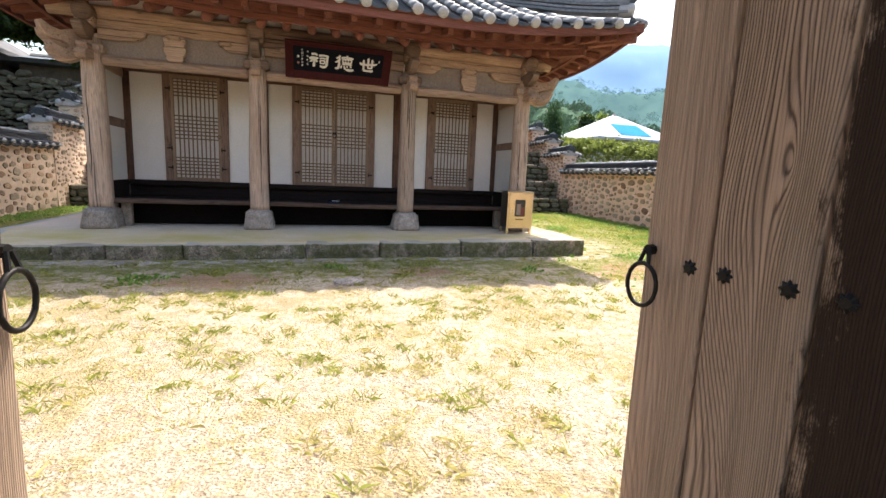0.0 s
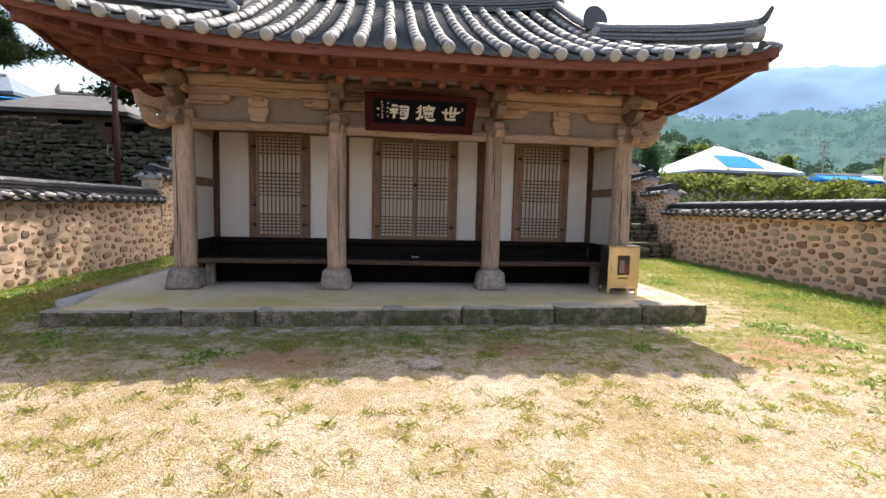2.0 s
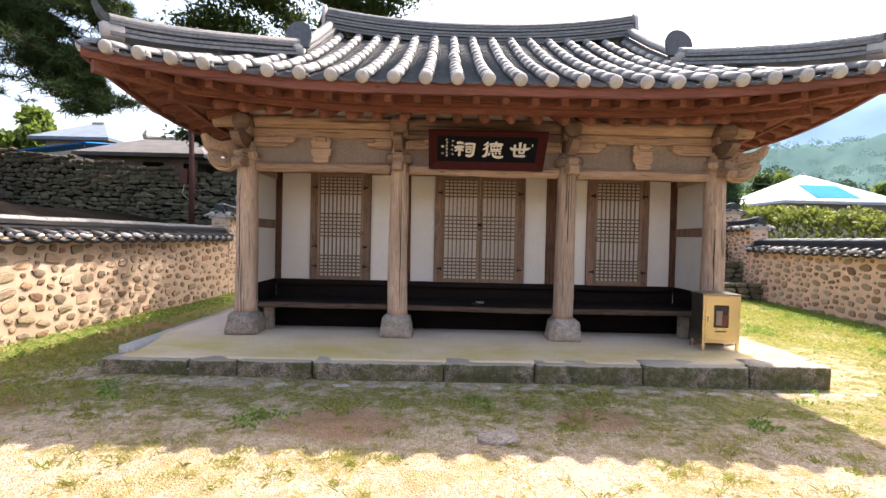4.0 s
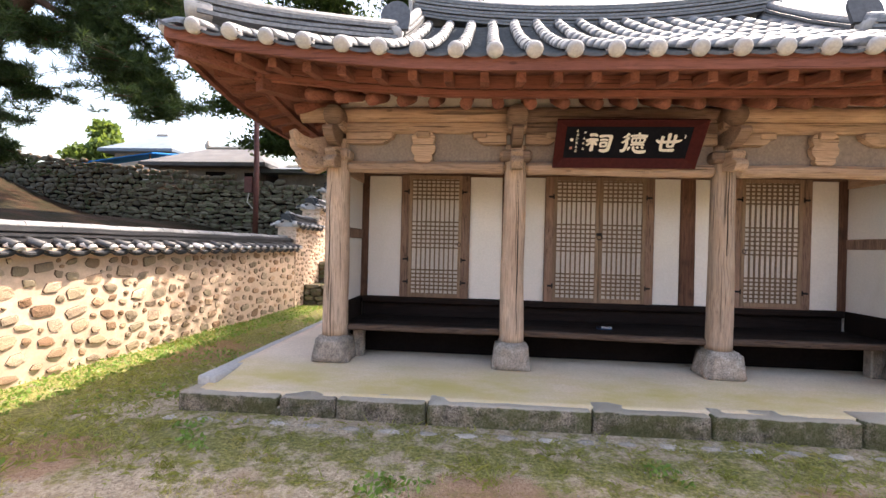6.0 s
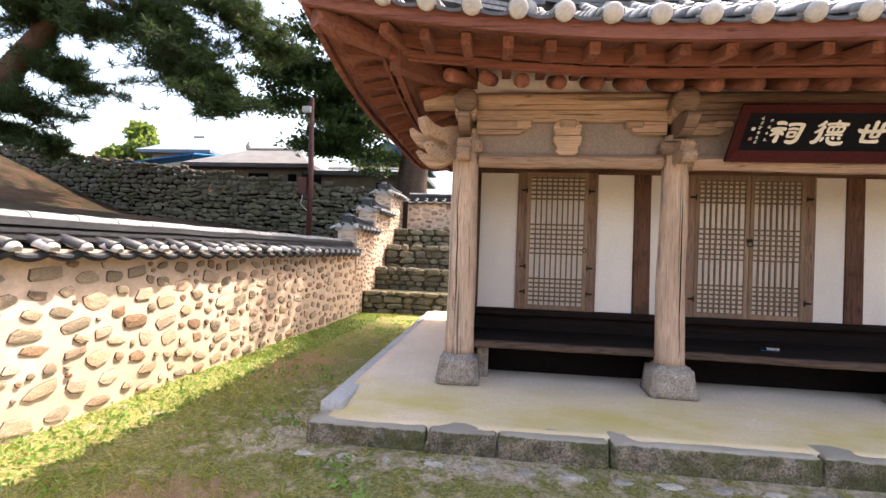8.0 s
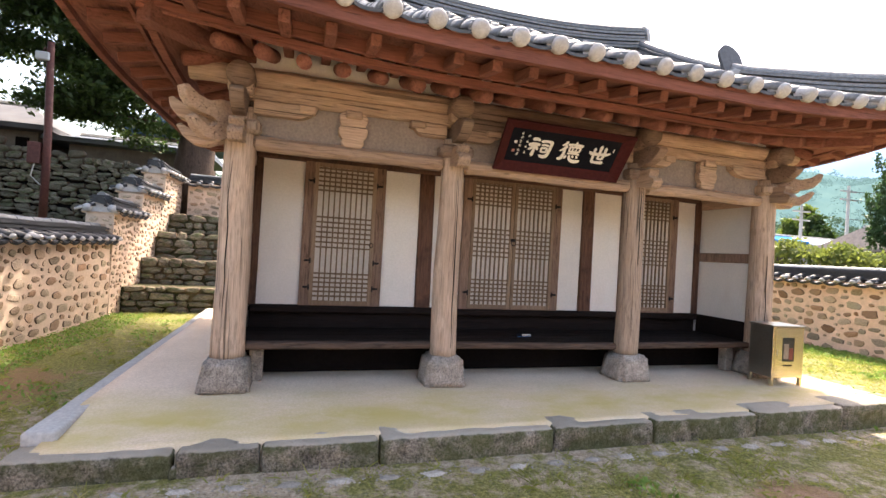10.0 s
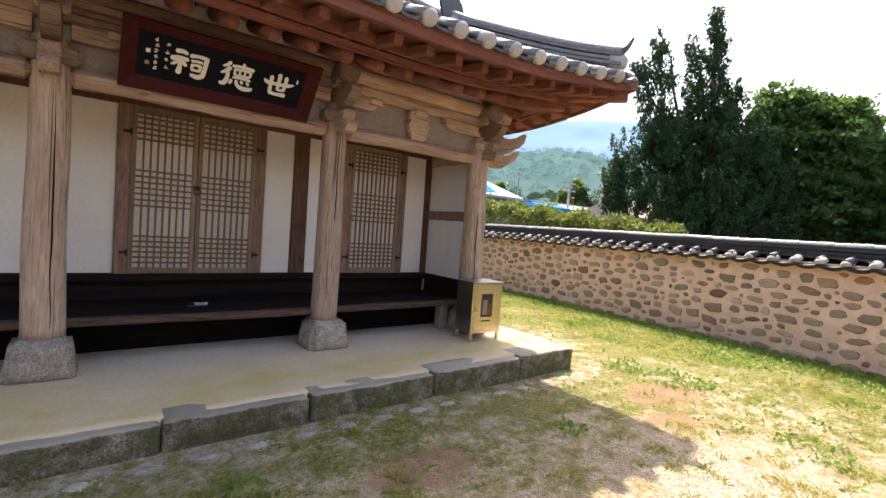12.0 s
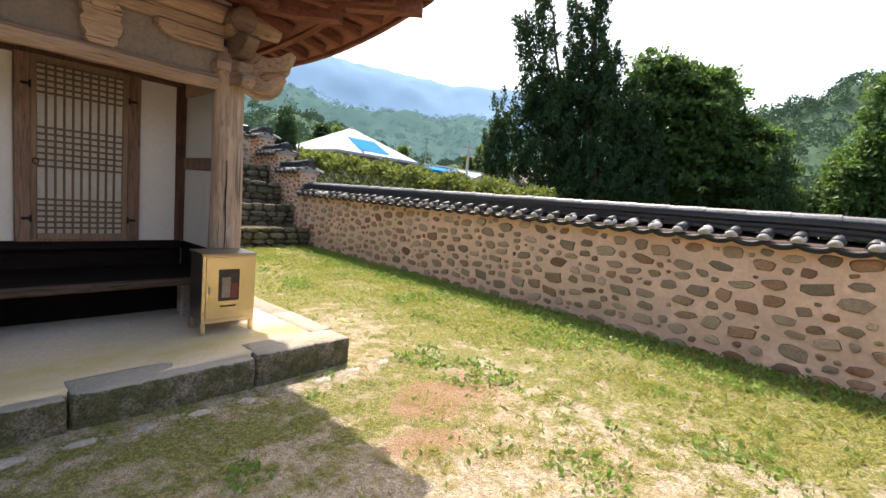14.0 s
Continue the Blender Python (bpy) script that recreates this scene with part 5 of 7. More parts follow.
def gate_leaf(hx, hy, ex, ey, cuts, s):
    """A plank leaf swung open, from its hinge to its free edge."""
    d = Vector((ex - hx, ey - hy, 0))
    ln = d.length
    m = pose(hx, hy, 0.0, 0, 0, math.degrees(math.atan2(d.y, d.x)))
    g = thing("gate_leaf", "open weathered plank gate leaf with iron ring and nails", "gate", "gate leaves", at=m)
    inner = 1 if s > 0 else -1
    for a, b in zip(cuts, cuts[1:]):
        bm = bmesh.new()
        box(bm, a + 0.004, b - 0.004, -0.022, 0.022, 0.12, 2.15, 0.005)
        part("plank", bm, wood_gate, g, "grey-brown weathered plank")
    for z in (0.45, 0.94, 1.75):
        bm = bmesh.new()
        box(bm, 0.02, ln - 0.10, -inner * 0.022 - 0.03 if inner > 0 else 0.022, -inner * 0.022 if inner > 0 else 0.052, z - 0.05, z + 0.05, 0.005)
        part("batten", bm, wood_gate, g)
    for x in (ln - 0.135, ln - 0.22, ln - 0.35, ln - 0.445, 0.14):
        bm = bmesh.new()
        y = inner * 0.022
        rim = [bm.verts.new((x + (0.017 + 0.0035 * math.cos(8 * t * 2 * math.pi / 32)) * math.cos(t * 2 * math.pi / 32), y, 0.94 + (0.017 + 0.0035 * math.cos(8 * t * 2 * math.pi / 32)) * math.sin(t * 2 * math.pi / 32))) for t in range(32)]
        mid_r = [bm.verts.new((x + 0.009 * math.cos(t * 2 * math.pi / 32), y + inner * 0.008, 0.94 + 0.009 * math.sin(t * 2 * math.pi / 32))) for t in range(32)]
        for t in range(32):
            bm.faces.new((rim[t], rim[(t + 1) % 32], mid_r[(t + 1) % 32], mid_r[t]))
        bm.faces.new(mid_r)
        part("nail_head", bm, iron, g, "flower-shaped black iron nail head")
    bm = bmesh.new()
    x, y = ln - 0.028, inner * 0.03
    tube(bm, [(x + 0.045 * math.sin(t * math.pi / 12), y + inner * 0.02, 0.878 + 0.054 * math.cos(t * math.pi / 12)) for t in range(25)], 0.0055, 8, cap=False)
    part("ring", bm, iron, g, "black iron pull ring", smooth=True)
    bm = bmesh.new()
    tube(bm, [(x, inner * 0.022, 0.965), (x, y + inner * 0.012, 0.965)], 0.013, 8)
    tube(bm, [(x - 0.006, y + inner * 0.012, 0.965), (x - 0.016, y + inner * 0.02, 0.925)], 0.005, 6)
    tube(bm, [(x + 0.006, y + inner * 0.012, 0.965), (x + 0.016, y + inner * 0.02, 0.925)], 0.005, 6)
    part("staple", bm, iron, g)
    return g


gate_leaf(0.785, 0.20, 0.692, 0.975, (0.0, 0.385, 0.60, 0.78), 1)
gate_leaf(-0.80, 0.22, -0.690, 1.00, (0.0, 0.35, 0.60, 0.785), -1)

# Posts, lintel and roof are unseen; the roof is added to shade the leaf.
gate = thing("gate_house", "unseen tiled timber gate added around the plank leaves", "gate")
for x in (-0.86, 0.86):
    bm = bmesh.new()
    box(bm, x - 0.09, x + 0.09, 0.0, 0.18, 0.0, 2.35, 0.01)
    part("gate_post", bm, wood_gate, gate)
bm = bmesh.new()
box(bm, -1.1, 1.1, 0.02, 0.16, 2.2, 2.38, 0.01)
part("gate_lintel", bm, wood_x, gate)
bm = bmesh.new()
for s in (-1, 1):
    box(bm, -1.5, 1.5, 0, 0.85, 0, 0.12, 0.0, pose(0, 0.09, 2.85, -24 if s > 0 else -24, 0, 0 if s > 0 else 180))
part("gate_roof", bm, tile_dark, gate)
bm = bmesh.new()
tube(bm, [(-1.5, 0.09, 2.93), (1.5, 0.09, 2.93)], 0.1, 8)
part("gate_ridge", bm, tile, gate)

# ---- walls of mud and field stone with tiled copings ----


cover_low = cover.copy()
cover_low.materials.clear()
cover_low.materials.append(tile_coping)


def lime_low_mesh(r):
    """The half-round lime end of a coping tile."""
    b = bmesh.new()
    tube(b, [(0, 0.12, 0.0), (0, 0.09, 0.004), (0, -0.006, 0.0), (0, -0.022, -0.006)], [r * 0.92, r * 1.02, r * 0.98, r * 0.72], 10, half=True)
    bmesh.ops.recalc_face_normals(b, faces=b.faces)
    m = bpy.data.meshes.new("lime_end")
    b.to_mesh(m)
    b.free()
    m.materials.append(lime)
    m.polygons.foreach_set("use_smooth", [len(q.vertices) == 4 for q in m.polygons])
    return m


lime_low = lime_low_mesh(0.074)


def stone_variants(count, seed, depth=0.02):
    r = random.Random(seed)
    out = []
    for _ in range(count):
        k = r.randint(7, 11)
        pts = []
        sq = r.uniform(0.0, 0.9)
        for i in range(k):
            t = 2 * math.pi * (i + r.uniform(-0.25, 0.25)) / k
            c, s = math.cos(t), math.sin(t)
            e = 2.0 / (2.0 + sq * 1.6)
            rad = r.uniform(0.78, 1.1)
            pts.append((math.copysign(abs(c) ** e, c) * 0.5 * rad, math.copysign(abs(s) ** e, s) * 0.5 * rad))
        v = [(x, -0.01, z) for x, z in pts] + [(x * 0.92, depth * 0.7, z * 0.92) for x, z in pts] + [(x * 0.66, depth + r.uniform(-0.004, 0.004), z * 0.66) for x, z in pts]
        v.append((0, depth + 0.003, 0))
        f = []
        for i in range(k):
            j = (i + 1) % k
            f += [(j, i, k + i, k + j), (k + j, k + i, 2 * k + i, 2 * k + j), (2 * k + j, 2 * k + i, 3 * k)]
        out.append((v, f))
    return out


VARIANTS = stone_variants(26, 11)
VARIANT_MESH = {}


# Dark rim colour that paints the shade around every wall stone.
stone_edge = plain("stone_edge_shade", (0.15, 0.10, 0.07), 40, 0.4, 0.95)


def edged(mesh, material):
    """Stone faces in material, the sunken rim of each stone painted dark as edge shade."""
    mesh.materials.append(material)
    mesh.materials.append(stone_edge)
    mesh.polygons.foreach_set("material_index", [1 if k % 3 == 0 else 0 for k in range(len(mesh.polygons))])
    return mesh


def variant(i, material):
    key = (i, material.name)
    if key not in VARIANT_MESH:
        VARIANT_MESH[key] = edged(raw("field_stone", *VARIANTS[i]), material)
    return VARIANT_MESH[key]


def stone_spots(length, z0, z1, r, wmin=0.09, wmax=0.30, gap=(0.035, 0.10), row=(0.085, 0.15)):
    """Places of stones of all sizes packed at random: x, z, width, height, turn."""
    margin = gap[0] * 0.62
    placed, cells = [], {}
    classes = ((0.8, 1.15, 0.34, 0.62), (0.55, 0.85, 0.45, 0.8), (0.35, 0.6, 0.5, 0.95), (0.2, 0.4, 0.55, 1.0))
    area = length * (z1 - z0)
    for c, (a, b, fa, fb) in enumerate(classes):
        for _ in range(int(area * (90, 170, 240, 160)[c])):
            w = wmax * r.uniform(a, b)
            h = min(0.16, w * r.uniform(fa, fb))
            if w > length - 0.02 or h > z1 - z0:
                continue
            x, z = r.uniform(w / 2, length - w / 2), r.uniform(z0 + h / 2, z1 - h / 2)
            if c == 0 and r.random() < 0.45:
                z = z0 + h * 0.45
            key = (int(x / 0.5), int(z / 0.5))
            ok = True
            for i in (-1, 0, 1):
                for j in (-1, 0, 1):
                    for x2, z2, w2, h2 in cells.get((key[0] + i, key[1] + j), ()):
                        dx, dz = abs(x - x2) / ((w + w2) / 2 + margin), abs(z - z2) / ((h + h2) / 2 + margin)
                        if dx ** 2.6 + dz ** 2.6 < 1.0:
                            ok = False
                            break
                    if not ok:
                        break
                if not ok:
                    break
            if ok:
                cells.setdefault(key, []).append((x, z, w, h))
                yield x, z, w, h, r.uniform(-12, 12)


wall_stones = []


def tiled_wall(name, label, p0, p1, z0, zeave, inner, mort, stones, seed, near=(0, 0), thick=0.46, gable=False, spots=None, kind="structure", both=False):
    """A mud-mortared stone wall whose face runs from p0 to p1, with a coping of roof tiles. inner: the side, 1 or -1, of the seen face."""
    d = Vector((p1[0] - p0[0], p1[1] - p0[1], 0))
    ln = d.length
    m = pose(p0[0], p0[1], 0, 0, 0, math.degrees(math.atan2(d.y, d.x)))
    wall = thing(name, label, "wall", kind=kind, at=m)
    r = random.Random(seed)
    nx, nz = max(2, int(ln / 0.15)), max(2, int((zeave - z0) / 0.15))
    v, f = [], []
    top = zeave + 0.0
    for j in range(nz + 1):
        for i in range(nx + 1):
            x, z = ln * i / nx, z0 + (top - z0) * j / nz
            bulge = 0.03 * noise.noise(Vector((x * 0.8 + seed, z * 0.9, 0))) + 0.012 * noise.noise(Vector((x * 4 + seed, z * 4, 3)))
            v.append((x, inner * bulge, z))
    for j in range(nz):
        for i in range(nx):
            a = j * (nx + 1) + i
            f.append((a, a + 1, a + nx + 2, a + nx + 1))
    o = len(v)
    yb = -inner * thick
    v += [(0, yb, z0), (ln, yb, z0), (ln, yb, top), (0, yb, top)]
    last = nz * (nx + 1)
    f += [(o, o + 1, o + 2, o + 3), tuple([o, o + 3] + [j * (nx + 1) for j in range(nz, -1, -1)]), tuple([o + 1, o + 2] + [j * (nx + 1) + nx for j in range(nz, -1, -1)]), tuple([o + 3, o + 2] + [last + i for i in range(nx, -1, -1)])]
    b = bmesh.new()
    me = raw(name, v, f)
    b.from_mesh(me)
    part("mortar", b, mort, wall)
    wall_stones.append((wall, ln, z0, zeave, inner, stones, seed, near, spots, gable, thick))
    # coping
    yc, hw = -inner * thick / 2, thick / 2 + 0.13
    rise, sp = 0.075, 0.285
    bv, bf = [], []
    n = max(1, round(ln / sp))
    sp = ln / n
    for side in (-1, 1):
        for k in range(n):
            for lay_k in range(2):
                o = len(bv)
                for t, zz in ((0.0, -0.022), (0.0, 0.0), (1.0, rise)):
                    for q in range(7):
                        w = -1 + 2 * q / 6
                        dz = -0.035 * (1 - w * w) * (1.0 if t == 0 else 0.6) + 0.02 - 0.028 * lay_k
                        bv.append(((k + 0.5 + w / 2) * sp, yc + side * ((hw - 0.02 * lay_k) * (1 - t) + 0.06 * t), zeave + zz + dz))
                for rr in range(2):
                    for q in range(6):
                        a = o + rr * 7 + q
                        bf.append((a, a + 1, a + 8, a + 7))
    put("under_tiles", raw("under_tiles", bv, bf), tile_coping, wall)
    o2 = bmesh.new()
    box(o2, 0, ln, yc - hw + 0.06, yc + hw - 0.06, zeave - 0.03, zeave + 0.03)
    part("coping_bed", o2, mort, wall)
    for side in (-1, 1):
        for k in range(n + 1):
            x = k * sp
            p0l, p1l = (x, yc + side * (hw + 0.01), zeave + 0.035), (x, yc + side * 0.07, zeave + 0.035 + rise)
            dd = Vector(p1l) - Vector(p0l)
            yaw = math.degrees(math.atan2(dd.y, dd.x)) - 90
            pit = math.degrees(math.atan2(dd.z, math.hypot(dd.x, dd.y)))
            for mesh, nm in ((cover_low, "cover_tile"), (lime_low, "lime_end")):
                ob = new(nm, mesh)
                ob.parent = wall
                ob.matrix_local = pose(x + r.uniform(-0.012, 0.012), p0l[1] - side * 0.0, p0l[2] - (0.012 if nm == "lime_end" else 0.0) + r.uniform(-0.006, 0.006), pit + r.uniform(-2, 2), 0, yaw + r.uniform(-3, 3)) @ Matrix.Diagonal((0.86, 0.95, 0.86, 1) if nm == "cover_tile" else (0.86, 1.0, 0.86, 1))
    z = zeave + rise + 0.02
    npt = max(3, int(ln / 0.4))
    pts = [(ln * i / npt, yc + 0.012 * noise.noise(Vector((i * 0.8, seed, 0))), z + 0.012 * noise.noise(Vector((i * 0.6, seed, 5))) + (0.05 * (1 - i / npt) ** 4 if gable else 0)) for i in range(npt + 1)]
    hgt = ridge(pts, 3, 0.42, wall, cap=False, low=tile_coping, crest=tile_coping)
    # The cap keeps the lighter tile: its top light is in the colour.
    for i in range(npt):
        a, c = Vector(pts[i]), Vector(pts[i + 1])
        b = bmesh.new()
        tube(b, [a + Vector((0, 0, hgt - 0.01)), c + Vector((0.01, 0, hgt - 0.012))], [0.076, 0.07], 8, half=True)
        part("ridge_cap", b, tile, wall)
    if gable:
        b = bmesh.new()
        g = [b.verts.new(p) for p in ((-0.03, yc - hw + 0.05, zeave + 0.0), (-0.03, yc + hw - 0.05, zeave + 0.0), (-0.03, yc + 0.09, zeave + rise + 0.12), (-0.03, yc - 0.09, zeave + rise + 0.12))]
        b.faces.new(g)
        part("gable_lime", b, lime, wall)
        b = bmesh.new()
        plate(b, [(0.11 * math.cos(math.pi * k / 8), 0.02 + 0.13 * math.sin(math.pi * k / 8)) for k in range(9)], pose(-0.05, yc, z + 0.04, 0, -12, 90), 0.05)
        part("ridge_end_tile", b, tile_coping, wall)
        for sd in (-1, 1):
            b = bmesh.new()
            tube(b, [(-0.06, yc + sd * 0.2, zeave + 0.07), (0.08, yc + sd * 0.2, zeave + 0.07)], 0.075, 8)
            part("lime_end", b, lime, wall, smooth=True)
    return wall


L0, L1 = (left_x(0.2), 0.2), (left_x(12.9), 12.9)
R0, R1 = (right_x(0.2), 0.2), (right_x(14.0), 14.0)
tiled_wall("wall_west", "pale mud-mortared field stone wall with grey tile coping", L0, L1, -0.2, 1.37, -1, mortar_left, field_stone, 1, (4.2, 12.7))
tiled_wall("wall_east", "pinkish mud-mortared field stone wall with grey tile coping", R0, R1, -0.2, 1.37, 1, mortar, field_stone_grey, 2, (2.6, 11.5))
for k, (y, z) in enumerate(((12.9, 1.90), (14.25, 2.42), (15.6, 3.02))):
    tiled_wall("wall_step_west", "stepped stone wall section with tile coping and lime gable", (left_x(y) + 0.03, y), (left_x(y + 1.4) + 0.03, y + 1.36), -0.2, z, -1, mortar_left, field_stone, 10 + k, (0, 9), gable=True)
for k, (y, z) in enumerate(((14.0, 1.93), (15.4, 2.42), (16.8, 2.95))):
    tiled_wall("wall_step_east", "stepped stone wall section with tile coping and lime gable", (right_x(y) - 0.03, y), (right_x(y + 1.4) - 0.03, y + 1.36), -0.2, z, 1, mortar, field_stone_grey, 20 + k, (0, 9), gable=True)
tiled_wall("wall_north", "stone wall with tile coping behind the terraces", (left_x(17) + 0.2, 16.9), (right_x(17) - 0.3, 16.9), 1.5, 2.95, -1, mortar_left, field_stone, 30, (0, 4))
tiled_wall("wall_south_west", "stone wall with tile coping beside the gate", (left_x(0.0), 0.12), (-0.98, 0.12), -0.2, 1.6, 1, mortar, field_stone, 31, (0, 0))
tiled_wall("wall_south_east", "stone wall with tile coping beside the gate", (0.98, 0.12), (right_x(0.0), 0.12), -0.2, 1.6, 1, mortar, field_stone, 32, (0, 0))

# terraces of dry stone behind the hall
terrace_rows = ((13.35, 0.02, 0.50), (14.25, 0.48, 1.02), (15.1, 1.0, 1.52), (15.95, 1.5, 2.1))
grass_bank = stone("terrace_turf", (0.06, 0.062, 0.03), 0.5, 6, (0.16, 0.11, 0.06), 0.55, vary=0.0)
terraces = []
for k, (y, z0, z1) in enumerate(terrace_rows):
    t = thing("terrace", "low dry-stone terrace with mossy turf on top", "terrace", kind="structure")
    bm = bmesh.new()
    y1 = terrace_rows[k + 1][0] + 0.2 if k < 3 else 17.0
    box(bm, left_x(y) + 0.02, right_x(y) - 0.02, y + 0.06, y1, z0 - 0.5, z1 - 0.01)
    part("terrace_fill", bm, grass_bank, t)
    terraces.append((t, y, z0, z1))

# ---- foliage ----
gen = np.random.default_rng(7)


def quads(name, corners):
    """A mesh of loose quads from an array of n x 4 x 3."""
    n = len(corners)
    mesh = bpy.data.meshes.new(name)
    mesh.vertices.add(4 * n)
    mesh.vertices.foreach_set("co", np.asarray(corners, dtype=np.float32).reshape(-1))
    mesh.loops.add(4 * n)
    mesh.loops.foreach_set("vertex_index", np.arange(4 * n, dtype=np.int32))
    mesh.polygons.add(n)
    mesh.polygons.foreach_set("loop_start", np.arange(0, 4 * n, 4, dtype=np.int32))
    mesh.update(calc_edges=True)
    mesh.validate()
    return mesh


def leaves(centers, size, slim=0.55, rise=0.0, droop=0.0):
    """A leaf at each centre, turned at random; rise makes them stand upright."""
    n = len(centers)
    a = gen.normal(size=(n, 3))
    a[:, 2] = a[:, 2] * (1 + 2 * rise) + rise * 1.5 - droop
    a /= np.linalg.norm(a, axis=1, keepdims=True)
    b = np.cross(a, gen.normal(size=(n, 3)))
    b /= np.linalg.norm(b, axis=1, keepdims=True) + 1e-9
    s = size * gen.uniform(0.6, 1.3, size=(n, 1))
    a, b = a * s, b * s * slim
    c = centers
    return np.stack([c - a * 0.5, c + b * 0.5, c + a * 0.6, c - b * 0.5], axis=1)


def clumped(center, radii, clumps, per, spread, shell=0.55):
    """Points in clumps within an ellipsoid, thicker towards its outside."""
    d = gen.normal(size=(clumps, 3))
    d /= np.linalg.norm(d, axis=1, keepdims=True)
    r = gen.uniform(shell ** 3, 1.0, size=(clumps, 1)) ** (1 / 3) * gen.uniform(0.8, 1.12, size=(clumps, 1))
    c = np.array(center) + d * r * np.array(radii)
    return (c[:, None, :] + gen.normal(size=(clumps, per, 3)) * np.array(spread)).reshape(-1, 3)


bark = wood("bark", (0.085, 0.06, 0.048), "z", 0.9, 0.9, 0.7)
pine_bark = wood("pine_bark", (0.13, 0.075, 0.05), "z", 0.9, 0.9, 0.7)
leaf_tree = leaf("leaf_broad", (0.012, 0.024, 0.008), (0.045, 0.08, 0.02), (0.08, 0.14, 0.025), 0.25)
leaf_light = leaf("leaf_light", (0.04, 0.07, 0.015), (0.13, 0.19, 0.045), (0.22, 0.30, 0.05), 0.35)
leaf_juniper = leaf("leaf_juniper", (0.011, 0.030, 0.013), (0.055, 0.105, 0.036), (0.07, 0.14, 0.04), 0.22)
leaf_pine = leaf("needle_pine", (0.007, 0.016, 0.008), (0.065, 0.10, 0.03), (0.10, 0.15, 0.035), 0.22)
leaf_hedge = leaf("leaf_hedge", (0.03, 0.05, 0.012), (0.15, 0.19, 0.05), (0.25, 0.30, 0.06), 0.35)
grass_mat = leaf("grass_blade", (0.13, 0.14, 0.03), (0.38, 0.35, 0.10), (0.38, 0.42, 0.10), 0.45)
dry_mat = leaf("grass_dry", (0.28, 0.25, 0.08), (0.52, 0.45, 0.18), (0.5, 0.45, 0.16), 0.45)


def tree(name, label, trunk, limbs, crown_pts, leaf_size, slim, material, bark_mat, rise=0.0, group=""):
    """trunk: points and radii; limbs: pairs of points with radii."""
    t = thing(name, label, "tree", group)
    b = bmesh.new()
    tube(b, trunk[0], trunk[1], 10)
    for v in b.verts:
        v.co += Vector((noise.noise(v.co * 2.5), noise.noise(v.co * 2.5 + Vector((5, 0, 0))), 0)) * 0.05
    part("trunk", b, bark_mat, t, smooth=True)
    for p0, p1, r in limbs:
        b = bmesh.new()
        p0, p1 = Vector(p0), Vector(p1)
        pts = [p0.lerp(p1, k / 6) + Vector((noise.noise(p1 + Vector((k, 0, 0))), noise.noise(p1 + Vector((0, k, 0))), noise.noise(p1 + Vector((0, 0, k))))) * 0.12 * (p1 - p0).length * (0.4 if k not in (0,) else 0) for k in range(7)]
        tube(b, pts, [r * (1 - 0.12 * k) for k in range(7)], 7)
        part("limb", b, bark_mat, t, smooth=True)
    put("crown", quads("crown", leaves(crown_pts, leaf_size, slim, rise)), material, t)
    return t


def stack(*parts):
    return np.concatenate(parts)


# the great broad-leaved tree behind the hall
def sprays(limb_list, seed, per, reach):
    """Flat sprays of leaves along the outer two thirds of each limb."""
    r = random.Random(seed)
    out = []
    for p0, p1, _ in limb_list:
        p0, p1 = Vector(p0), Vector(p1)
        for k in range(int((p1 - p0).length * 12)):
            c = p0.lerp(p1, 0.3 + 0.75 * r.random()) + Vector((r.gauss(0, reach), r.gauss(0, reach), r.gauss(0, reach * 0.5)))
            out.append(np.array(c) + gen.normal(size=(per, 3)) * np.array((0.34, 0.34, 0.05)))
    return np.concatenate(out)


broad_limbs = [((-5.2, 18.3, 4.6), (-8.6, 17.4, 4.9), 0.12), ((-5.2, 18.3, 5.2), (-9.4, 17.4, 6.3), 0.15), ((-5.0, 18.0, 6.0), (-9.6, 17.6, 7.6), 0.16), ((-5.0, 18.0, 6.8), (-8.4, 17.2, 8.8), 0.16),
               ((-4.4, 17.4, 7.8), (-7.0, 16.4, 9.8), 0.14), ((-4.4, 17.4, 8.0), (-0.2, 15.4, 10.6), 0.18), ((-4.4, 17.4, 8.0), (-2.8, 14.0, 10.0), 0.14), ((-4.0, 17.0, 9.0), (-5.0, 15.0, 11.2), 0.12), ((-3.8, 16.8, 9.4), (-1.4, 17.0, 11.4), 0.12),
               ((-7.2, 17.8, 5.8), (-7.6, 16.8, 5.2), 0.05), ((-7.4, 17.8, 6.9), (-7.2, 16.6, 6.4), 0.05), ((-8.2, 17.4, 7.2), (-9.9, 16.9, 6.9), 0.05)]
tree("broad_tree", "great dark-leaved old tree with thick leaning trunk", ([(-5.0, 18.4, 1.5), (-5.3, 18.4, 3.6), (-5.0, 18.0, 6.0), (-4.2, 17.2, 8.5), (-3.4, 16.4, 10.4)], [0.66, 0.54, 0.42, 0.3, 0.14]),
     broad_limbs, sprays(broad_limbs, 21, 130, 0.46), 0.15, 0.5, leaf_tree, bark)

# the pine on the western slope


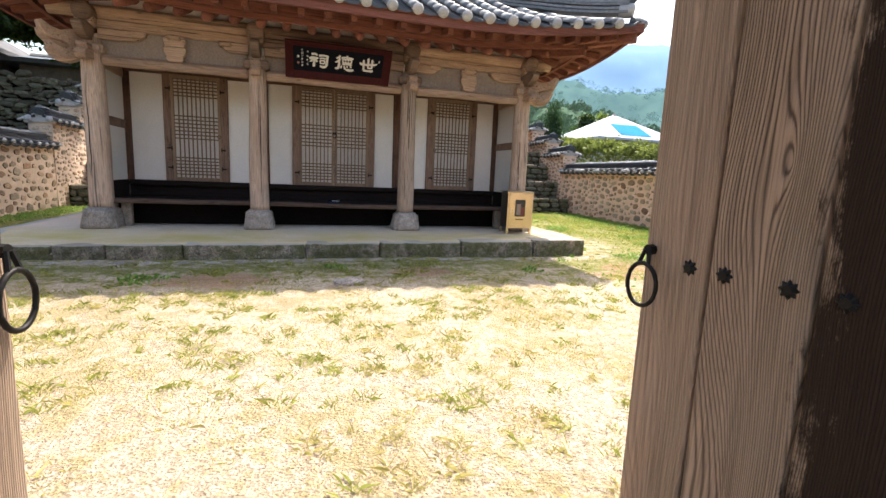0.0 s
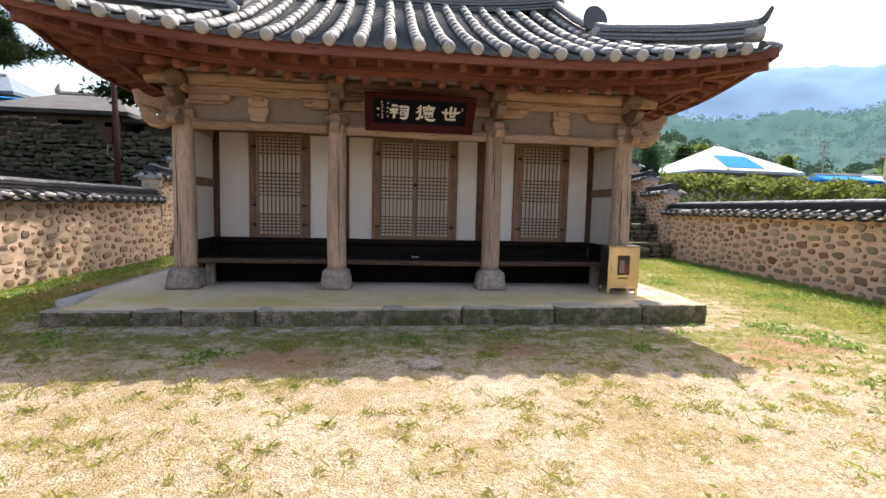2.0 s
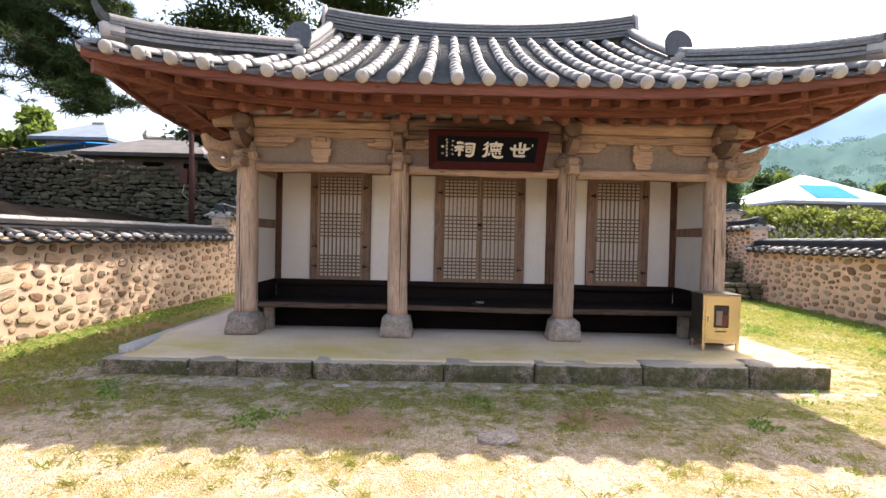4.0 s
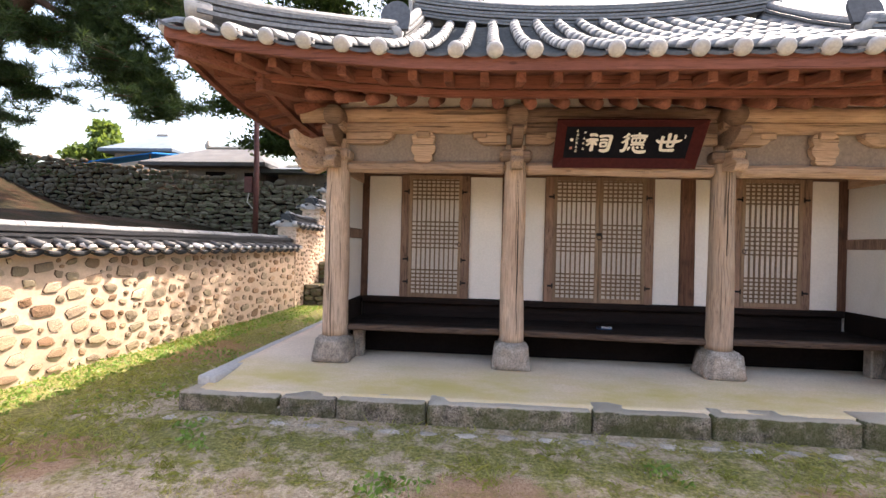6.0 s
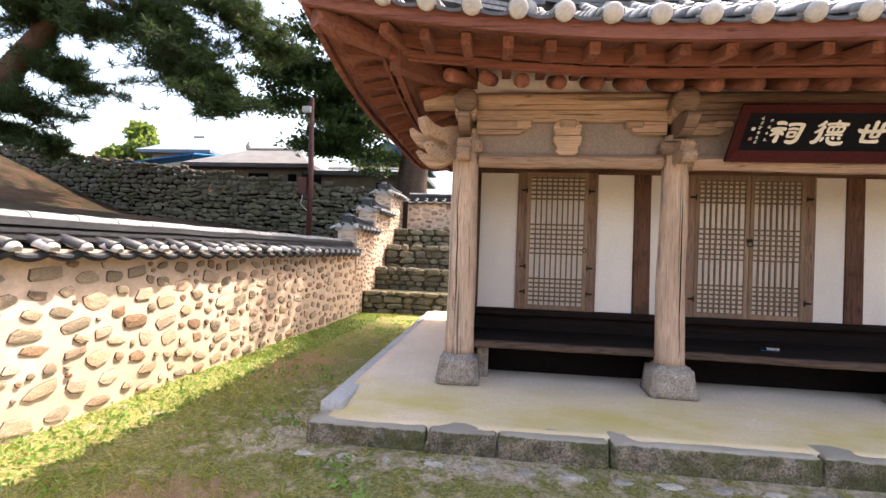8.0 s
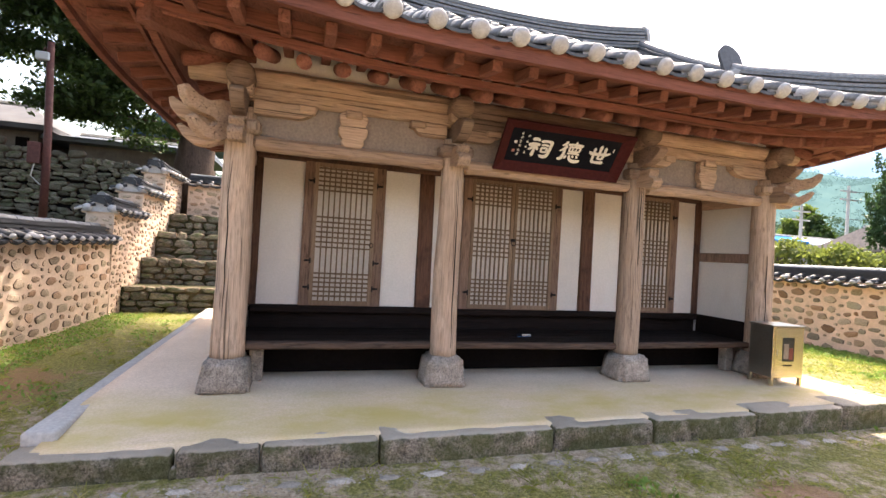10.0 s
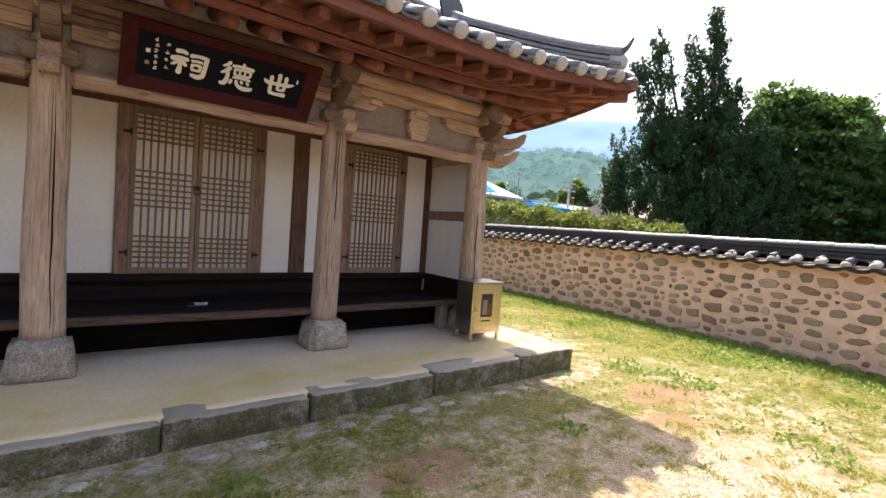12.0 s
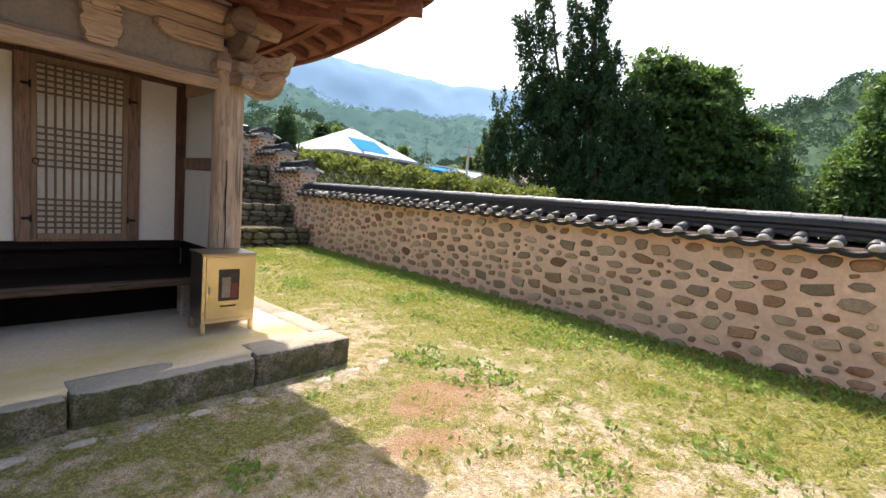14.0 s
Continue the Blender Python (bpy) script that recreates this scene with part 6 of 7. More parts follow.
def needles(centres, count, size, slim):
    """Brushes of thin needles: at each centre, count of them spread outward and up."""
    n = len(centres)
    d = gen.normal(size=(n, count, 3))
    d[:, :, 2] = d[:, :, 2] * 0.7 + 0.35
    d /= np.linalg.norm(d, axis=2, keepdims=True)
    w = np.cross(d, gen.normal(size=(n, count, 3)))
    w /= np.linalg.norm(w, axis=2, keepdims=True) + 1e-9
    s = size * gen.uniform(0.7, 1.25, size=(n, count, 1))
    c = centres[:, None, :] + 0 * d
    q = np.stack([c + d * s * 0.1 - w * s * slim, c + d * s * 0.1 + w * s * slim, c + d * s + w * s * slim * 0.4, c + d * s - w * s * slim * 0.4], axis=2)
    return q.reshape(-1, 4, 3)


def near_pine():
    """The old pine that leans in over the bank: a bent trunk, boughs with side twigs, brushes of needles along the twigs."""
    r = random.Random(33)
    t = thing("pine_tree", "old leaning pine with dark drooping needle boughs over the bank", "tree", "pines on the bank")
    b = bmesh.new()
    tube(b, [(-15.6, 12.3, 2.2), (-15.0, 12.3, 4.0), (-13.9, 12.3, 5.1), (-12.5, 12.3, 6.5), (-11.2, 12.4, 7.9), (-10.2, 12.5, 9.3)], [0.36, 0.31, 0.27, 0.21, 0.15, 0.06], 10)
    for v in b.verts:
        v.co += Vector((noise.noise(v.co * 3), noise.noise(v.co * 3 + Vector((5, 0, 0))), noise.noise(v.co * 3 + Vector((0, 5, 0))))) * 0.06
    part("trunk", b, pine_bark, t, smooth=True)
    boughs = [
        [(-11.3, 12.4, 7.8), (-10.2, 12.2, 7.0), (-9.3, 12.1, 6.0), (-8.5, 12.1, 5.0), (-7.9, 12.2, 4.2)],
        [(-11.8, 12.4, 7.2), (-10.6, 12.6, 6.5), (-9.8, 12.6, 5.6), (-9.2, 12.7, 4.9)],
        [(-11.0, 12.4, 8.1), (-9.6, 12.8, 7.7), (-8.5, 13.0, 6.9), (-7.7, 13.1, 6.0)],
        [(-12.5, 12.3, 6.5), (-11.6, 12.0, 6.3), (-10.8, 11.8, 5.9)],
        [(-13.2, 12.3, 5.8), (-12.6, 12.6, 5.3), (-11.9, 12.7, 4.95)],
        [(-14.4, 12.3, 4.7), (-13.4, 12.0, 4.6), (-12.4, 11.9, 4.2)],
        [(-14.8, 12.3, 4.2), (-13.8, 12.5, 3.9), (-13.0, 12.6, 3.6)],
        [(-13.0, 12.3, 6.1), (-12.6, 11.8, 6.8), (-12.0, 11.6, 7.2)],
        [(-10.4, 12.5, 9.0), (-9.2, 12.4, 8.8), (-8.2, 12.3, 8.1), (-7.6, 12.3, 7.4)],
        [(-12.0, 12.3, 7.0), (-13.2, 12.2, 7.7), (-14.4, 12.0, 7.6)],
        [(-11.6, 12.4, 7.5), (-12.2, 13.0, 8.4), (-13.2, 13.2, 8.9)],
        [(-10.8, 12.5, 8.4), (-11.2, 12.2, 9.4), (-11.6, 12.0, 10.0)],
        # high boughs above the view, added to shade the bank
        [(-10.4, 12.6, 9.0), (-10.8, 14.2, 9.8), (-11.6, 15.8, 10.2), (-12.4, 17.0, 10.3)],
        [(-10.2, 12.5, 9.3), (-9.6, 14.0, 9.9), (-9.4, 15.6, 10.2), (-9.8, 17.2, 10.4)],
        [(-11.0, 12.6, 8.6), (-12.4, 14.2, 9.6), (-13.6, 15.4, 9.9), (-14.6, 16.2, 10.0)],
        [(-10.3, 12.5, 9.2), (-8.9, 13.6, 9.6), (-8.0, 14.8, 9.7), (-7.6, 15.8, 9.6)],
        [(-10.6, 12.5, 8.8), (-9.6, 12.0, 8.0), (-8.8, 11.9, 7.2), (-8.3, 12.0, 6.4)],
        [(-12.2, 12.3, 6.9), (-12.9, 12.8, 6.9), (-13.9, 13.0, 6.6)],
        # more high boughs added for shade on the bank
        [(-10.8, 14.2, 9.8), (-12.0, 14.4, 9.9), (-13.4, 14.2, 9.7), (-14.6, 14.2, 9.4)],
        [(-9.6, 14.0, 9.9), (-8.6, 15.0, 10.4), (-8.4, 16.4, 10.6), (-8.8, 17.8, 10.6)],
        [(-9.4, 15.6, 10.2), (-10.6, 16.6, 10.6), (-11.6, 17.8, 10.6), (-12.6, 18.6, 10.4)],
        [(-11.6, 15.8, 10.2), (-13.2, 16.2, 10.5), (-14.6, 17.2, 10.4)]]
    tufts = []
    for k, bough in enumerate(boughs):
        bough = [Vector(q) for q in bough]
        n = len(bough)
        b = bmesh.new()
        tube(b, bough, [0.085 * (1 - 0.8 * i / (n - 1)) for i in range(n)], 7)
        length = sum((q - p).length for p, q in zip(bough, bough[1:]))
        thin = 0.62 if k == 1 else 1.0
        for j in range(int(length * 25 * thin)):
            u = (0.18 + 0.82 * r.random()) * (n - 1)
            i = min(int(u), n - 2)
            p = bough[i].lerp(bough[i + 1], u - i)
            side = Vector((r.gauss(0, 0.6), r.gauss(0, 0.75), r.gauss(-0.12, 0.24)))
            e = p + side * r.uniform(0.5, 1.0)
            tube(b, [p, p.lerp(e, 0.5) + Vector((0, 0, 0.06)), e], [0.014, 0.009, 0.005], 4)
            for q in range(11):
                g = r.uniform(0.3, 1.05)
                tufts.append(p.lerp(e, g) + Vector((r.gauss(0, 0.07), r.gauss(0, 0.07), 0.05 + r.gauss(0, 0.045))))
        part("bough", b, pine_bark, t, smooth=True)
    put("crown", quads("crown", needles(np.array([tuple(q) for q in tufts]), 20, 0.19, 0.05)), leaf_pine, t)


near_pine()

# evergreens beyond the eastern wall
def juniper(at, height, width, leaders, seed, name="juniper_tree", label="tall dark juniper with ragged upright tops", mat=None, size=0.15, rise=0.9, upright=True):
    r = random.Random(seed)
    b = Vector(at)
    limbs, pts = [], []
    for k in range(leaders):
        a = 2 * math.pi * k / leaders + r.uniform(-0.4, 0.4)
        off = r.uniform(0.25, 1.0) * width * 0.62 * (0.0 if k == 0 else 1.0)
        h = height * (1.0 if k == 0 else r.uniform(0.55, 0.92) * (1 - 0.25 * off / width))
        top = b + Vector((math.cos(a) * off, math.sin(a) * off, h))
        limbs.append((tuple(b + Vector((0, 0, height * 0.12))), tuple(top - Vector((0, 0, 0.4))), 0.09))
        n = 9
        for q in range(n):
            t = q / (n - 1)
            c = (b + Vector((math.cos(a) * off * 0.75, math.sin(a) * off * 0.75, height * 0.10))).lerp(top, t)
            w = width * (0.42 * (1 - t) ** 0.8 + 0.07)
            pts.append(clumped(tuple(c), (w, w, height * 0.06), 8, 62, (0.14, 0.14, 0.24) if upright else (0.25, 0.25, 0.16)))
    return tree(name, label, ([tuple(b), tuple(b + Vector((0.1, 0, height * 0.3))), tuple(b + Vector((0, 0.1, height * 0.75)))], [0.3, 0.22, 0.06]), limbs, stack(*pts), size, 0.35 if upright else 0.6, mat or leaf_juniper, bark, rise)


def flames(leaders, seed, per):
    """Upright tufts along each leader, from full and low to thin at the tip: (foot, tip, width at the foot, at the tip)."""
    r = random.Random(seed)
    out = []
    for p0, p1, w0, w1 in leaders:
        p0, p1 = Vector(p0), Vector(p1)
        steps = int((p1 - p0).length / 0.13)
        for k in range(steps):
            t = (k + r.random()) / steps
            w = w0 * (1 - t) + w1 * t
            if p0.lerp(p1, t).z > 4.6 and noise.noise(Vector((t * 11.0, p1.x * 3.1, p1.y))) > 0.34:
                continue
            for q in range(1 + int(w * 10)):
                a, rad = r.uniform(0, 2 * math.pi), w * r.uniform(0.3, 1.35)
                c = p0.lerp(p1, t) + Vector((math.cos(a) * rad, math.sin(a) * rad, r.gauss(0, 0.12)))
                up = gen.uniform(0, 1, size=(per, 1))
                puff = gen.normal(size=(per, 3)) * np.array((0.085, 0.085, 0.05)) * (1.25 - 0.8 * up)
                puff[:, 2:3] += up * 0.42 - 0.1
                puff[:, 0:1] += up * 0.10 * math.cos(a)
                puff[:, 1:2] += up * 0.10 * math.sin(a)
                out.append(np.array(c) + puff)
    return np.concatenate(out)


JB = Vector((17.8, 10.3, -0.3))
juniper_leaders = [((17.75, 10.5, 5.2), (17.65, 10.95, 10.1), 0.5, 0.14), ((17.3, 11.0, 4.8), (17.0, 11.4, 8.9), 0.5, 0.14), ((16.7, 11.5, 4.6), (15.95, 12.3, 9.3), 0.55, 0.14), ((16.3, 11.9, 4.2), (15.5, 12.6, 8.1), 0.5, 0.16),
                   ((18.1, 10.2, 4.2), (18.3, 10.3, 7.4), 0.7, 0.14), ((18.7, 9.8, 3.6), (18.9, 9.7, 6.4), 0.7, 0.2), ((15.6, 12.3, 2.6), (15.2, 12.7, 5.0), 0.6, 0.3), ((15.2, 12.6, 2.4), (14.75, 12.9, 3.9), 0.45, 0.25),
                   ((17.6, 10.5, 1.8), (17.4, 10.8, 6.2), 1.35, 0.6), ((16.6, 11.4, 2.2), (16.4, 11.7, 5.6), 1.1, 0.5), ((18.8, 9.6, 1.4), (18.8, 9.6, 5.4), 1.1, 0.5), ((19.5, 9.1, 1.2), (19.6, 9.05, 4.4), 0.7, 0.35), ((17.9, 10.2, 0.9), (17.7, 10.4, 2.6), 1.3, 1.2)]
tree("juniper_tree", "tall dark juniper with ragged upright tops and bare limbs", ([tuple(JB), (17.75, 10.35, 2.5), (17.6, 10.6, 5.0), (17.65, 10.9, 9.2)], [0.32, 0.26, 0.16, 0.04]),
     [((17.7, 10.4, 2.2), tip, 0.09) for _, tip, _, _ in juniper_leaders[:8]], flames(juniper_leaders, 5, 56), 0.118, 0.5, leaf_juniper, bark, 0.5)
round_leaf = leaf("leaf_round", (0.016, 0.04, 0.014), (0.11, 0.19, 0.06), (0.16, 0.28, 0.06), 0.38)
broad_east = [((21.2, 8.6, 2.0), tip, 0.1) for tip in ((20.6, 9.4, 7.0), (21.6, 8.7, 6.9), (22.5, 7.9, 6.5), (20.9, 9.0, 4.8), (21.9, 8.0, 4.9), (21.4, 8.4, 3.9), (22.8, 7.2, 3.6), (23.2, 6.7, 2.2), (20.6, 9.2, 2.6), (21.9, 7.8, 1.6), (20.2, 9.6, 5.6), (22.9, 7.4, 5.4), (23.5, 6.4, 4.7), (21.4, 8.2, 5.8), (22.3, 7.6, 4.2), (20.4, 9.0, 4.0), (23.7, 5.9, 3.4), (21.2, 8.0, 3.0), (22.6, 6.9, 2.6), (21.0, 9.4, 6.6), (22.0, 8.3, 6.4))]
pts = stack(*[clumped(tip, (1.15, 1.15, 0.85), 40, 70, (0.2, 0.2, 0.08)) for _, tip, _ in broad_east])
tree("broad_tree", "rounded green broad-leaved tree beside the juniper", ([(21.2, 8.4, -0.4), (21.25, 8.4, 2.0), (21.4, 8.4, 4.6)], [0.3, 0.24, 0.1]), broad_east, pts, 0.2, 0.6, round_leaf, bark)
juniper((22.8, 2.9, -0.4), 6.8, 2.6, 11, 19, "shade_tree", "rounded green shade tree beyond the wall", round_leaf, 0.17, 0.0, False)
juniper((20.6, 5.1, -0.4), 4.4, 1.0, 6, 23, "small_conifer", "small dark conifer beyond the wall", leaf_juniper, 0.12)
juniper((24.0, 1.0, -0.4), 5.2, 3.0, 9, 29, "shade_tree", "rounded green shade tree beyond the wall", leaf_light, 0.16, 0.0, False)
for k, (x, y, h, w) in enumerate(((22.0, 34.0, 6.2, 3.0), (29.0, 42.0, 7.5, 3.5), (36.0, 40.0, 6.5, 3.4), (41.0, 33.0, 6.5, 3.4), (47.0, 38.0, 8.0, 4.0), (33.0, 20.0, 3.6, 2.4), (36.0, 14.0, 5.0, 3.2), (42.0, 9.0, 6.5, 4.0), (42.0, 2.0, 8.0, 4.5), (15.5, 36.0, 5.5, 3.0), (-22.0, 26.5, 3.6, 1.9))):
    juniper((x, y, -0.2 if x > 0 else 4.0), h, w, 7, 40 + k, "distant_tree", "distant leafy green tree", leaf_light if k % 3 else leaf_tree, 0.34, 0.0, False)
juniper((9.6, 17.4, 0.3), 3.4, 0.9, 5, 77, "clipped_shrub", "dark evergreen shrub behind the stepped wall", leaf_juniper, 0.12)


def hedge(p0, p1, width, z0, z1a, z1b, n):
    h = thing("hedge", "trimmed green hedge with sunlit yellow-green top", "hedge")
    t = gen.uniform(0, 1, size=(n, 1))
    d = np.array([[p1[0] - p0[0], p1[1] - p0[1]]])
    nrm = np.array([[-d[0, 1], d[0, 0]]]) / np.linalg.norm(d)
    off = gen.uniform(-1, 1, size=(n, 1))
    wav = 0.14 * np.sin(t * 47) + 0.10 * np.sin(t * 101 + 1)
    top = z1a + (z1b - z1a) * t + wav * 0.7
    u = gen.uniform(0, 1, size=(n, 1))
    up = np.where(gen.uniform(0, 1, size=(n, 1)) < 0.5, 1.0, u)
    prof = np.where(up > 0.98, off, np.sign(off) * (0.85 + 0.15 * np.abs(off)))
    xy = np.array([[p0[0], p0[1]]]) + d * t + nrm * prof * width / 2
    z = z0 + (top - z0) * up - np.where(up > 0.98, 0.25 * off ** 4, 0)
    pts = np.concatenate([xy, z], axis=1) + gen.normal(size=(n, 3)) * 0.07
    put("crown", quads("crown", leaves(pts, 0.12, 0.6, 0.2)), leaf_hedge, h)
    # Added dark green box fills the hedge behind its leaves.
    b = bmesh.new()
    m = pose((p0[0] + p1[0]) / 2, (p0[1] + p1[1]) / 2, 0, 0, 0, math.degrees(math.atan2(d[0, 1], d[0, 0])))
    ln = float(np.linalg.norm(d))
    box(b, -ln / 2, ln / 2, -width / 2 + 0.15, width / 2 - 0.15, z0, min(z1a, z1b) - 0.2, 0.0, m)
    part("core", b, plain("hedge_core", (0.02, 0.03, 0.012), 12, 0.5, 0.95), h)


hedge((10.6, 18.5), (12.9, 9.2), 1.6, -0.2, 2.75, 1.85, 24000)

# ---- houses and village beyond ----
metal_white = plain("roof_white", (0.50, 0.53, 0.56), 3, 0.1, 0.95, spec=0.05)
metal_blue = plain("roof_blue", (0.03, 0.22, 0.62), 3, 0.15, 0.95, spec=0.05)
metal_grey = plain("roof_grey", (0.13, 0.15, 0.18), 3, 0.2, 0.95, spec=0.05)
roof_brown = plain("roof_brown", (0.30, 0.24, 0.20), 6, 0.25, 0.8)
wall_brown = plain("wall_brown", (0.10, 0.075, 0.06), 6, 0.3, 0.9)
wall_pale = plain("wall_pale", (0.45, 0.42, 0.38), 6, 0.2, 0.9)


def house(label, x0, x1, y0, y1, zb, ze, zr, wall_m, roof_m, inset=0.0, turn=0.0, windows=()):
    """A low house: walls, a ridged or hipped roof with thickness, windows."""
    cx, cy = (x0 + x1) / 2, (y0 + y1) / 2
    h = thing("house", label, "house", at=pose(cx, cy, 0, 0, 0, turn))
    w, d = (x1 - x0) / 2, (y1 - y0) / 2
    b = bmesh.new()
    box(b, -w + 0.5, w - 0.5, -d + 0.5, d - 0.5, zb, ze)
    part("wall", b, wall_m, h)
    b = bmesh.new()
    q = [b.verts.new(p) for p in ((-w, -d, ze), (w, -d, ze), (w, d, ze), (-w, d, ze))]
    lo = [b.verts.new((p.co.x, p.co.y, ze - 0.14)) for p in q]
    r0, r1 = b.verts.new((-w + inset, 0, zr)), b.verts.new((w - inset, 0, zr))
    b.faces.new((q[0], q[1], r1, r0)), b.faces.new((q[2], q[3], r0, r1)), b.faces.new((q[1], q[2], r1)), b.faces.new((q[3], q[0], r0))
    for k in range(4):
        b.faces.new((q[k], lo[k], lo[(k + 1) % 4], q[(k + 1) % 4]))
    b.faces.new(lo)
    part("roof", b, roof_m, h)
    b = bmesh.new()
    tube(b, [(-w + inset, 0, zr + 0.02), (w - inset, 0, zr + 0.02)], 0.09, 6)
    part("ridge", b, wall_pale, h)
    for wx, wz, ww, wh in windows:
        b = bmesh.new()
        box(b, wx - ww / 2, wx + ww / 2, -d + 0.44, -d + 0.52, wz - wh / 2, wz + wh / 2)
        part("window", b, black, h)
    return h


white_house = house("white hip-roofed house with a blue panel on its roof", 16.5, 22.7, 24.2, 30.2, 0.5, 3.75, 5.45, wall_pale, metal_white, 3.0)
b = bmesh.new()
k = lambda x, t: (x, -3.0 + 3.0 * t, 3.78 + 1.7 * t)
vs = [b.verts.new(p) for p in (k(-1.3, 0.1), k(0.9, 0.1), k(0.75, 0.55), k(-1.2, 0.55))]
lo = [b.verts.new(v.co + Vector((0, 0, -0.02))) for v in vs]
b.faces.new(vs), b.faces.new(list(reversed(lo)))
for j in range(4):
    b.faces.new((vs[j], lo[j], lo[(j + 1) % 4], vs[(j + 1) % 4]))
part("roof_panel", b, metal_blue, white_house, "bright blue roof panel")
house("small shed with a bright blue roof", 22.3, 25.6, 22.5, 24.6, 0.4, 3.3, 3.6, wall_brown, metal_blue, 0.2)
house("long low house with pale metal roof", 28.0, 36.0, 26.0, 30.0, 0.4, 3.5, 4.1, wall_pale, metal_white, 0.3)
house("old low house with brown tiled roof", 26.5, 34.0, 18.5, 23.0, 0.2, 3.0, 4.2, wall_brown, roof_brown, 0.6)
house("far white farmhouse with pale roof", 44.0, 52.0, 58.0, 64.0, 3.0, 7.2, 8.6, wall_pale, metal_white, 1.0)
sheet_pale = plain("roof_sheet_weathered", (0.13, 0.13, 0.14), 2, 0.3, 0.9, stains=0.4, stain=(0.14, 0.12, 0.11))
blue_dark = plain("roof_dark_blue", (0.03, 0.08, 0.17), 3, 0.2, 0.8)
wall_mud = plain("wall_mud", (0.20, 0.17, 0.15), 6, 0.25, 0.9, stains=0.4)
dark_house = house("dark low house with weathered grey hipped roof behind stone wall", -13.9, -9.0, 18.6, 23.0, 2.6, 4.42, 5.35, wall_mud, sheet_pale, 1.4, windows=((0.3, 3.98, 0.75, 0.3), (1.6, 3.95, 0.3, 0.3)))
for x in (-1.1, 1.1):
    b = bmesh.new()
    tube(b, [(x, 0, 5.35), (x, 0, 5.5), (x + 0.03, 0, 5.72)], [0.10, 0.12, 0.03], 8)
    part("finial", b, lime, dark_house, "white plastered ridge finial")
house("low outbuilding with dark sheet roof", -9.4, -5.0, 19.0, 22.5, 2.6, 4.25, 4.6, wall_mud, metal_grey, 0.3, windows=((0.6, 3.75, 0.4, 0.3),))
house("far house with dark blue gabled roof", -10.0, -5.4, 25.0, 28.6, 3.0, 5.75, 6.65, wall_brown, blue_dark, 0.05, turn=90)
house("house with a blue-grey hipped roof", -19.6, -15.8, 23.2, 27.2, 3.2, 5.85, 6.9, wall_pale, plain("roof_blue_grey", (0.16, 0.20, 0.25), 3, 0.2, 0.8), 1.6)

blue_awning = thing("awning", "bright blue sheet awning on thin posts beside the dark house", "awning", at=pose(-15.6, 20.2, 0))
b = bmesh.new()
box(b, -1.7, 1.7, -0.9, 0.9, -0.02, 0.02, 0.0, pose(0, 0, 4.78, 9, -8, 0))
part("sheet", b, metal_blue, blue_awning)
for x in (-1.5, 1.5):
    b = bmesh.new()
    tube(b, [(x, -0.7, 2.6), (x, -0.7, 4.66 + 0.14 * x)], 0.04, 6)
    part("post", b, wall_brown, blue_awning)

pole = thing("lamp_pole", "reddish brown steel pole with a small white lamp and cabinet", "pole", at=pose(-7.2, 14.4, 1.5))
rust = plain("rusty_paint", (0.10, 0.035, 0.03), 20, 0.35, 0.6)
b = bmesh.new()
tube(b, [(0, 0, 0), (0, 0, 2.0), (-0.04, 0, 3.85)], [0.075, 0.07, 0.06], 12)
part("shaft", b, rust, pole, smooth=True)
b = bmesh.new()
box(b, -0.26, -0.02, -0.11, 0.02, 3.45, 3.62, 0.02)
part("lamp_head", b, metal_white, pole)
b = bmesh.new()
tube(b, [(-0.04, 0, 3.65), (-0.14, -0.02, 3.72), (-0.15, -0.03, 3.6)], 0.02, 6)
part("bracket", b, rust, pole)
b = bmesh.new()
box(b, -0.30, -0.08, -0.09, 0.05, 1.35, 1.78, 0.01)
part("cabinet", b, rust, pole)
b = bmesh.new()
tube(b, [(-0.19, -0.02, 1.35), (-0.24, -0.02, 1.1), (-0.1, -0.02, 0.95), (0, -0.06, 0.9)], 0.014, 6)
part("conduit", b, cement, pole)

for x, y, hh in ((31.0, 27.0, 6.2), (35.5, 27.0, 8.0), (60.0, 60.0, 12.0)):
    up = thing("utility_pole", "grey concrete utility pole with crossarms and wires", "pole", "village poles", at=pose(x, y, 0))
    b = bmesh.new()
    tube(b, [(0, 0, 0), (0, 0, hh)], [0.14, 0.09], 8)
    part("shaft", b, cement, up)
    for z in (0.4, 1.0):
        b = bmesh.new()
        box(b, -0.8, 0.8, -0.05, 0.05, hh - z - 0.05, hh - z + 0.05)
        part("crossarm", b, cement, up)
for za, zb in ((7.6, 7.3), (7.0, 6.7), (5.6, 5.8)):
    b = bmesh.new()
    p0, p1 = Vector((35.5, 27.0, za)), Vector((75.0, 14.0, zb + 2))
    tube(b, [p0.lerp(p1, q / 12) - Vector((0, 0, 0.9 * 4 * (q / 12) * (1 - q / 12))) for q in range(13)], 0.022, 4)
    tagged(part("overhead_wire", b, iron), "thin dark overhead wire between poles", "wire", "overhead wires")

